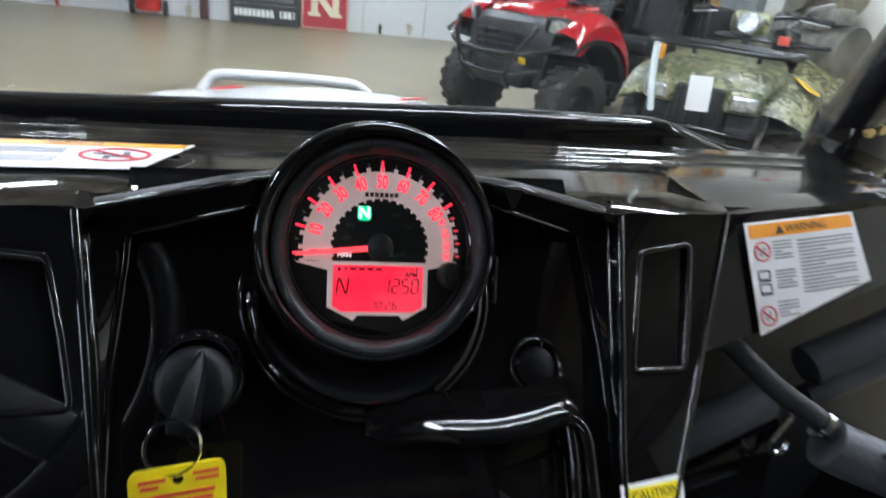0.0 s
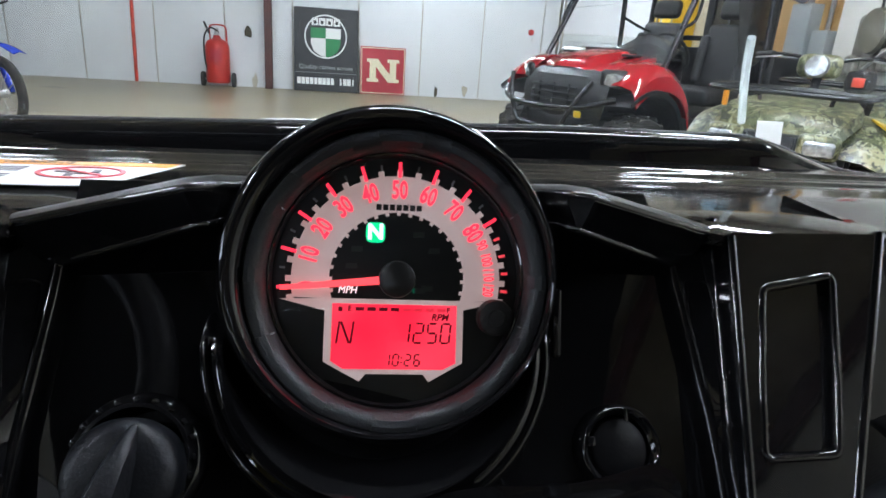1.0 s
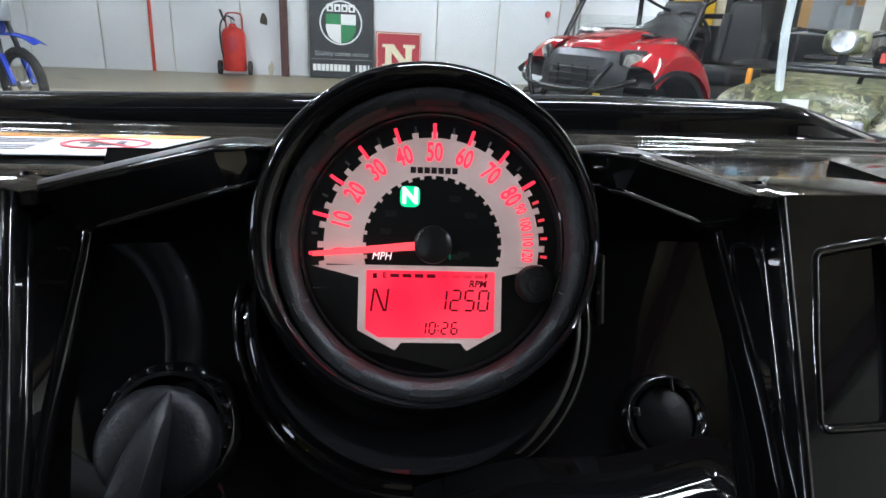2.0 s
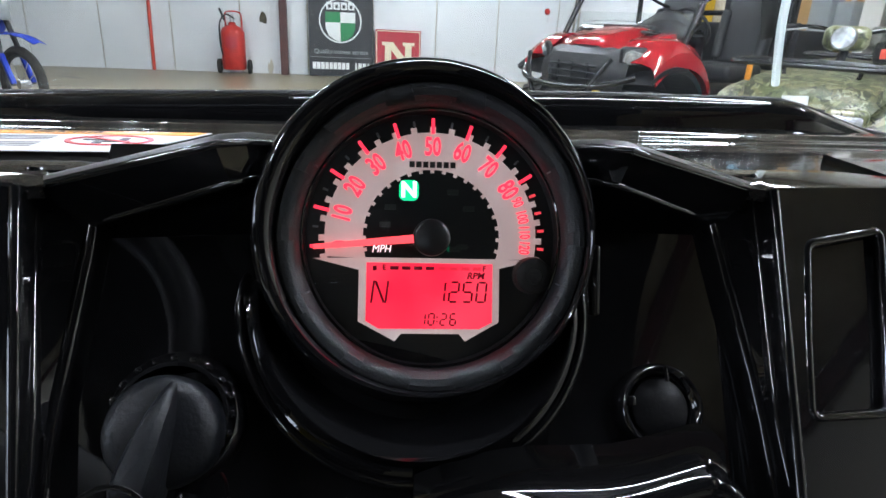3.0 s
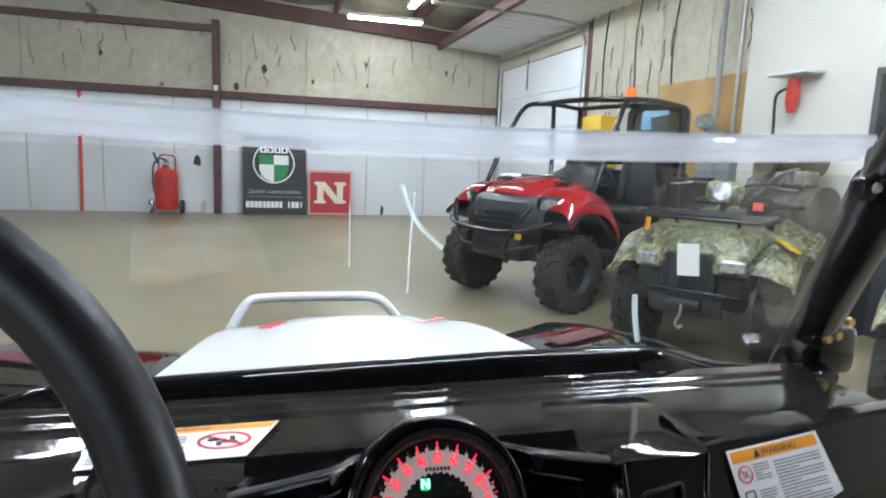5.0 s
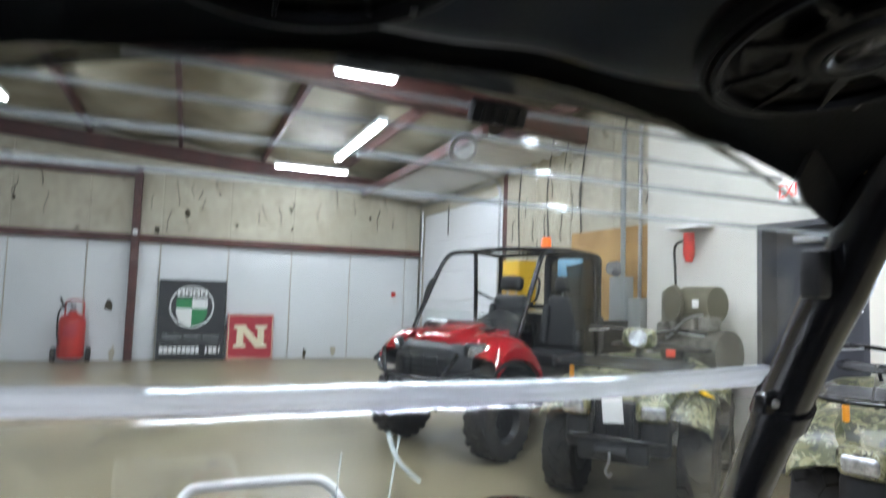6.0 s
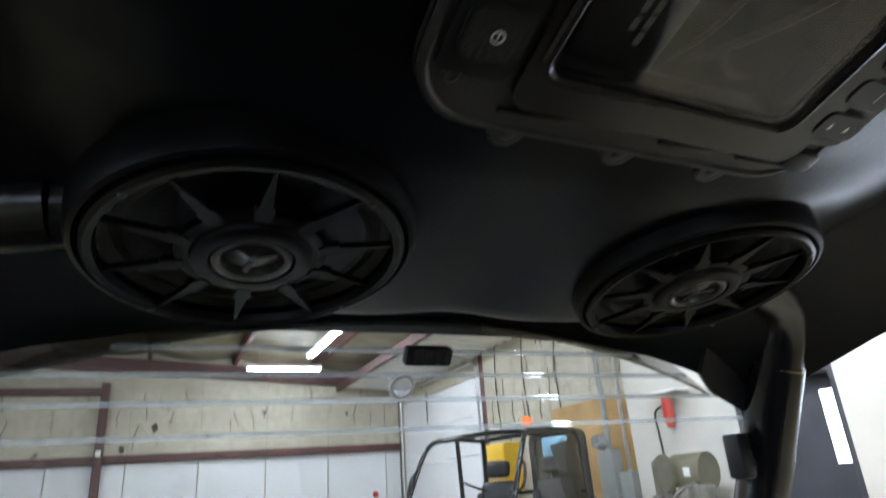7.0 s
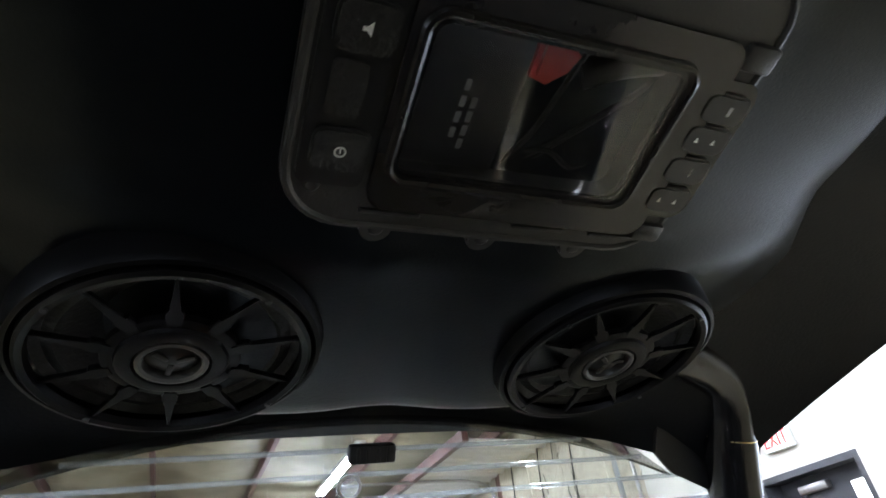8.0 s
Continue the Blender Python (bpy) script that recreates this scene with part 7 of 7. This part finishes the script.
for i, w in enumerate((0.08, 0.08, 0.08, 0.075, 0.07, 0.08, 0.08, 0.08, 0.07, 0.03, 0.04, 0.08, 0.08, 0.03)):
    if i != 9:
        part("name_bar", box(None, (-0.49 + 0.076 * i, 0.19, 0.003), (w * 0.8, 0.12, 0.004), 0, SM), "sign_white", sign, smooth=False)
part("divider", box(None, (0, 0.34, 0.002), (1.12, 0.008, 0.003), 0, SM), "grey_ink", sign, smooth=False)

ns = thing("red_sign", pose(0.995, FAR - 0.16, 0, -4, 0, 0), "square red sign with a cream block emblem", "sign")
part("board", box(None, (0, 0, 0.435), (0.85, 0.03, 0.865), 0.006), "sign_red", ns, smooth=False)
part("border", ring_sheet(None, rounded(0.82, 0.83, 0.02, 3, 0, 0.435), rounded(0.79, 0.8, 0.02, 3, 0, 0.435), 0.003, SM), "sign_cream", ns, smooth=False)
for x in (-0.19, 0.19):
    part("emblem_bar", box(None, (x, 0.44, 0.004), (0.12, 0.38, 0.006), 0, SM), "sign_cream", ns, smooth=False)
    for z in (0.26, 0.62):
        part("emblem_foot", box(None, (x * 1.02, z, 0.004), (0.22, 0.06, 0.0055), 0, SM), "sign_cream", ns, smooth=False)
part("emblem_bar", prism(None, ((-0.25, 0.65), (-0.1, 0.65), (0.25, 0.23), (0.1, 0.23)), 0.0075, SM), "sign_cream", ns, smooth=False)

cart = thing("extinguisher_cart", pose(-1.95, FAR - 0.32, 0), "red wheeled fire extinguisher cart with a hose", "fire extinguisher")
part("cylinder", lathe(None, ((0.0, 0.08), (0.19, 0.08), (0.205, 0.12), (0.205, 0.7), (0.17, 0.78), (0.07, 0.83), (0.05, 0.88), (0.0, 0.88)), 28), "red_cart", cart, "red pressure cylinder")
part("instruction_plate", loft(None, [[(0.208 * math.sin(a), -0.208 * math.cos(a), z) for a in (-0.5, -0.25, 0, 0.25, 0.5)] for z in (0.45, 0.65)], thick=0.002), "sign_red", cart)
for s in (-1, 1):
    part("wheel", lathe(None, ((0.03, -0.03), (0.12, -0.03), (0.13, 0), (0.12, 0.03), (0.03, 0.03)), 22, Matrix.Translation((s * 0.26, 0.02, 0.13)) @ Matrix.Rotation(math.pi / 2, 4, "Y")), "tyre", cart)
    part("handle", tube(None, ((s * 0.14, 0.14, 0.1), (s * 0.14, 0.16, 0.8), (s * 0.13, 0.12, 1.02), (s * 0.0, 0.1, 1.06)), 0.014, 8), "red_cart", cart)
part("axle", rod(None, (-0.27, 0.02, 0.13), (0.27, 0.02, 0.13), 0.015, 8), "steel", cart)
part("valve", lathe(None, ((0.035, 0.88), (0.04, 0.95), (0.025, 1.0), (0.0, 1.0)), 14), "steel", cart)
part("hose", tube(None, ((0.04, 0, 0.93), (-0.08, -0.1, 1.0), (-0.19, -0.12, 0.85), (-0.2, -0.1, 0.5), (-0.16, -0.12, 0.3)), 0.014, 8), "rubber", cart)
part("nozzle", rod(None, (-0.12, -0.02, 0.9), (-0.2, -0.02, 1.1), 0.02, 8), "ink", cart)

solid("pipe", tube(None, ((-3.4, FAR - 0.05, 0.0), (-3.385, FAR - 0.05, 1.0), (-3.37, FAR - 0.05, 2.13)), 0.03, 8), "red_stripe", "bright red vertical pipe on the panelled wall", "pipe", kind="structure")
bell = thing("fire_bell", pose(3.86, FAR - 0.03, 1.32), "small red alarm bell on the white wall", "alarm bell")
part("gong", lathe(None, ((0.0, 0.05), (0.04, 0.045), (0.06, 0.0)), 18, frame_of((0, 0, 0), (1, 0, 0), (0, 0, 1))), "red_cart", bell)
part("back_box", box(None, (0.05, 0.0, -0.14), (0.07, 0.03, 0.1), 0.006), "fixture", bell)
wb = thing("junction_box", pose(-1.09, FAR - 0.24, 2.3), "small white junction box on the red column", "electrical box")
part("cover", box(None, (0, 0, 0), (0.08, 0.05, 0.1), 0.006), "fixture", wb)

solid("plywood_board", box(None, (RIGHT - 0.03, 5.58, 1.55), (0.02, 1.45, 1.3), 0.003), "plywood", "varnished plywood backing board on the side wall", "board", smooth=False)
mb = thing("electric_meter", pose(RIGHT - 0.1, 5.22, 0), "grey electric meter cabinet with conduit", "electric meter")
part("cabinet", box(None, (0, 0, 1.28), (0.14, 0.26, 0.7), 0.012), "grey_box", mb)
part("cabinet", box(None, (0.02, -0.26, 1.2), (0.12, 0.2, 0.4), 0.012), "grey_box", mb)
part("meter_glass", lathe(None, ((0.0, 0.1), (0.07, 0.09), (0.085, 0.03), (0.095, 0.0)), 20, frame_of((-0.06, 0.02, 1.72), (0, -1, 0), (0, 0, 1))), "headlight", mb)
part("conduit", rod(None, (0, -0.02, 1.6), (0, -0.02, 3.3), 0.028, 8), "grey_box", mb)
part("conduit", rod(None, (0.02, -0.28, 1.4), (0.02, -0.28, 3.3), 0.02, 8), "steel", mb)
solid("wood_post", box(None, (RIGHT - 0.06, 4.76, 1.25), (0.05, 0.06, 2.5), 0.006), "plywood", "narrow brown wooden post beside the office wall", "post")
yc = thing("yellow_cabinet", pose(RIGHT - 0.16, 7.5, 1.2), "yellow steel storage cabinet on the side wall", "cabinet")
part("body", box(None, (0, 0, 0.34), (0.28, 0.6, 0.68), 0.012), "yellow", yc)
for z in (0.22, 0.46):
    part("rib", box(None, (-0.152, 0, z), (0.012, 0.5, 0.03), 0.004), "plywood", yc)
part("door", box(None, (-0.145, 0.0, 0.34), (0.012, 0.56, 0.64), 0.004), "yellow", yc)
part("handle", box(None, (-0.16, 0.12, 0.34), (0.02, 0.02, 0.12), 0.005), "steel", yc)

comp = thing("air_compressor", pose(OFFICE - 0.3, 3.72, 0) @ Matrix.Diagonal((0.8, 0.72, 1.0, 1)), "dusty olive air compressor on a steel stand beside the office wall", "compressor")
part("tank", tube(None, ((0.05, -0.5, 0.95), (0.05, -0.42, 0.95), (0.05, 0.42, 0.95), (0.05, 0.5, 0.95)), 0.2, 20, smooth=0), material("dusty_tank", (0.13, 0.125, 0.1), 0.65, var=0.4, var_scale=9, color2=(0.06, 0.055, 0.045), bump=0.2, bump_scale=30), comp)
for k, (dy, dz, w, h) in enumerate(((-0.32, 1.2, 0.16, 0.12), (-0.1, 1.17, 0.2, 0.16), (0.16, 1.16, 0.14, 0.2), (0.34, 1.12, 0.16, 0.14))):
    part("pump_fitting", box(None, (-0.06 - 0.02 * (k % 2), dy, dz), (0.2, w, h), 0.03, None, 3), material("cast_fitting", (0.2, 0.19, 0.16), 0.5, var=0.5, var_scale=22, bump=0.2, bump_scale=60), comp)
part("air_line", tube(None, ((-0.1, -0.3, 1.28), (-0.2, -0.1, 1.22), (-0.18, 0.2, 1.06), (-0.1, 0.36, 1.1)), 0.014, 8), "steel", comp)
part("motor", tube(None, ((0.0, -0.38, 1.36), (0.0, 0.1, 1.36)), 0.15, 18, smooth=0), material("olive_enamel", (0.12, 0.11, 0.07), 0.5, var=0.3, var_scale=10), comp)
part("pump", box(None, (0, 0.3, 1.32), (0.24, 0.24, 0.32), 0.04), material("grimy_steel", (0.16, 0.15, 0.12), 0.55, var=0.35, var_scale=14), comp)
part("belt_guard", lathe(None, ((0.0, 0.04), (0.15, 0.04), (0.16, 0.0)), 24, frame_of((-0.18, 0.1, 1.36), (0, -1, 0), (0, 0, 1))), material("guard_olive", (0.1, 0.09, 0.06), 0.5, var=0.3, var_scale=12), comp)
part("motor_plate", box(None, (-0.14, -0.2, 1.36), (0.02, 0.1, 0.07), 0.004), "label", comp)
for y in (-0.4, 0.4):
    for x in (-0.1, 0.2):
        part("leg", rod(None, (x, y, 0), (x * 0.6, y, 0.85), 0.025, 8), "matte_black", comp)
reel = thing("hose_reel", pose(OFFICE - 0.1, 3.98, 1.9), "red air tool hanging under a small wall shelf", "hose reel")
part("shelf", box(None, (0, 0, 0.16), (0.2, 0.42, 0.025), 0.005), "fixture", reel)
part("tool_body", lathe(None, ((0.0, 0.13), (0.05, 0.12), (0.055, -0.08), (0.03, -0.16), (0.0, -0.16)), 16), "red_cart", reel)
part("hose", tube(None, ((0, 0.05, 0.05), (0.02, 0.2, 0.0), (0.04, 0.22, -0.2), (0.04, 0.2, -0.5)), 0.012, 8), "rubber", reel)
ex = thing("exit_sign", pose(OFFICE - 0.03, 2.95, 2.27), "lit white exit sign with red letters", "sign")
part("case", box(None, (0, 0, 0), (0.05, 0.27, 0.16), 0.008), "sign_white", ex)
written("letters", "EXIT", 0.155, frame_of((-0.028, 0, 0), (0, -1, 0), (0, 0, 1)), "exit_red", ex, 0.002, sx=0.75)
rd = thing("round_sign", pose(OFFICE - 0.02, 1.75, 1.95), "round blue and white sign on the cream wall", "sign")
for r, mt, h in ((0.2, "steel", 0.01), (0.18, "ink", 0.014), (0.11, "sky_blue", 0.018)):
    part("disc", lathe(None, ((0.0, h), (r, h), (r + 0.004, 0.0)), 30, frame_of((0, 0, 0), (0, -1, 0), (0, 0, 1))), mt, rd)
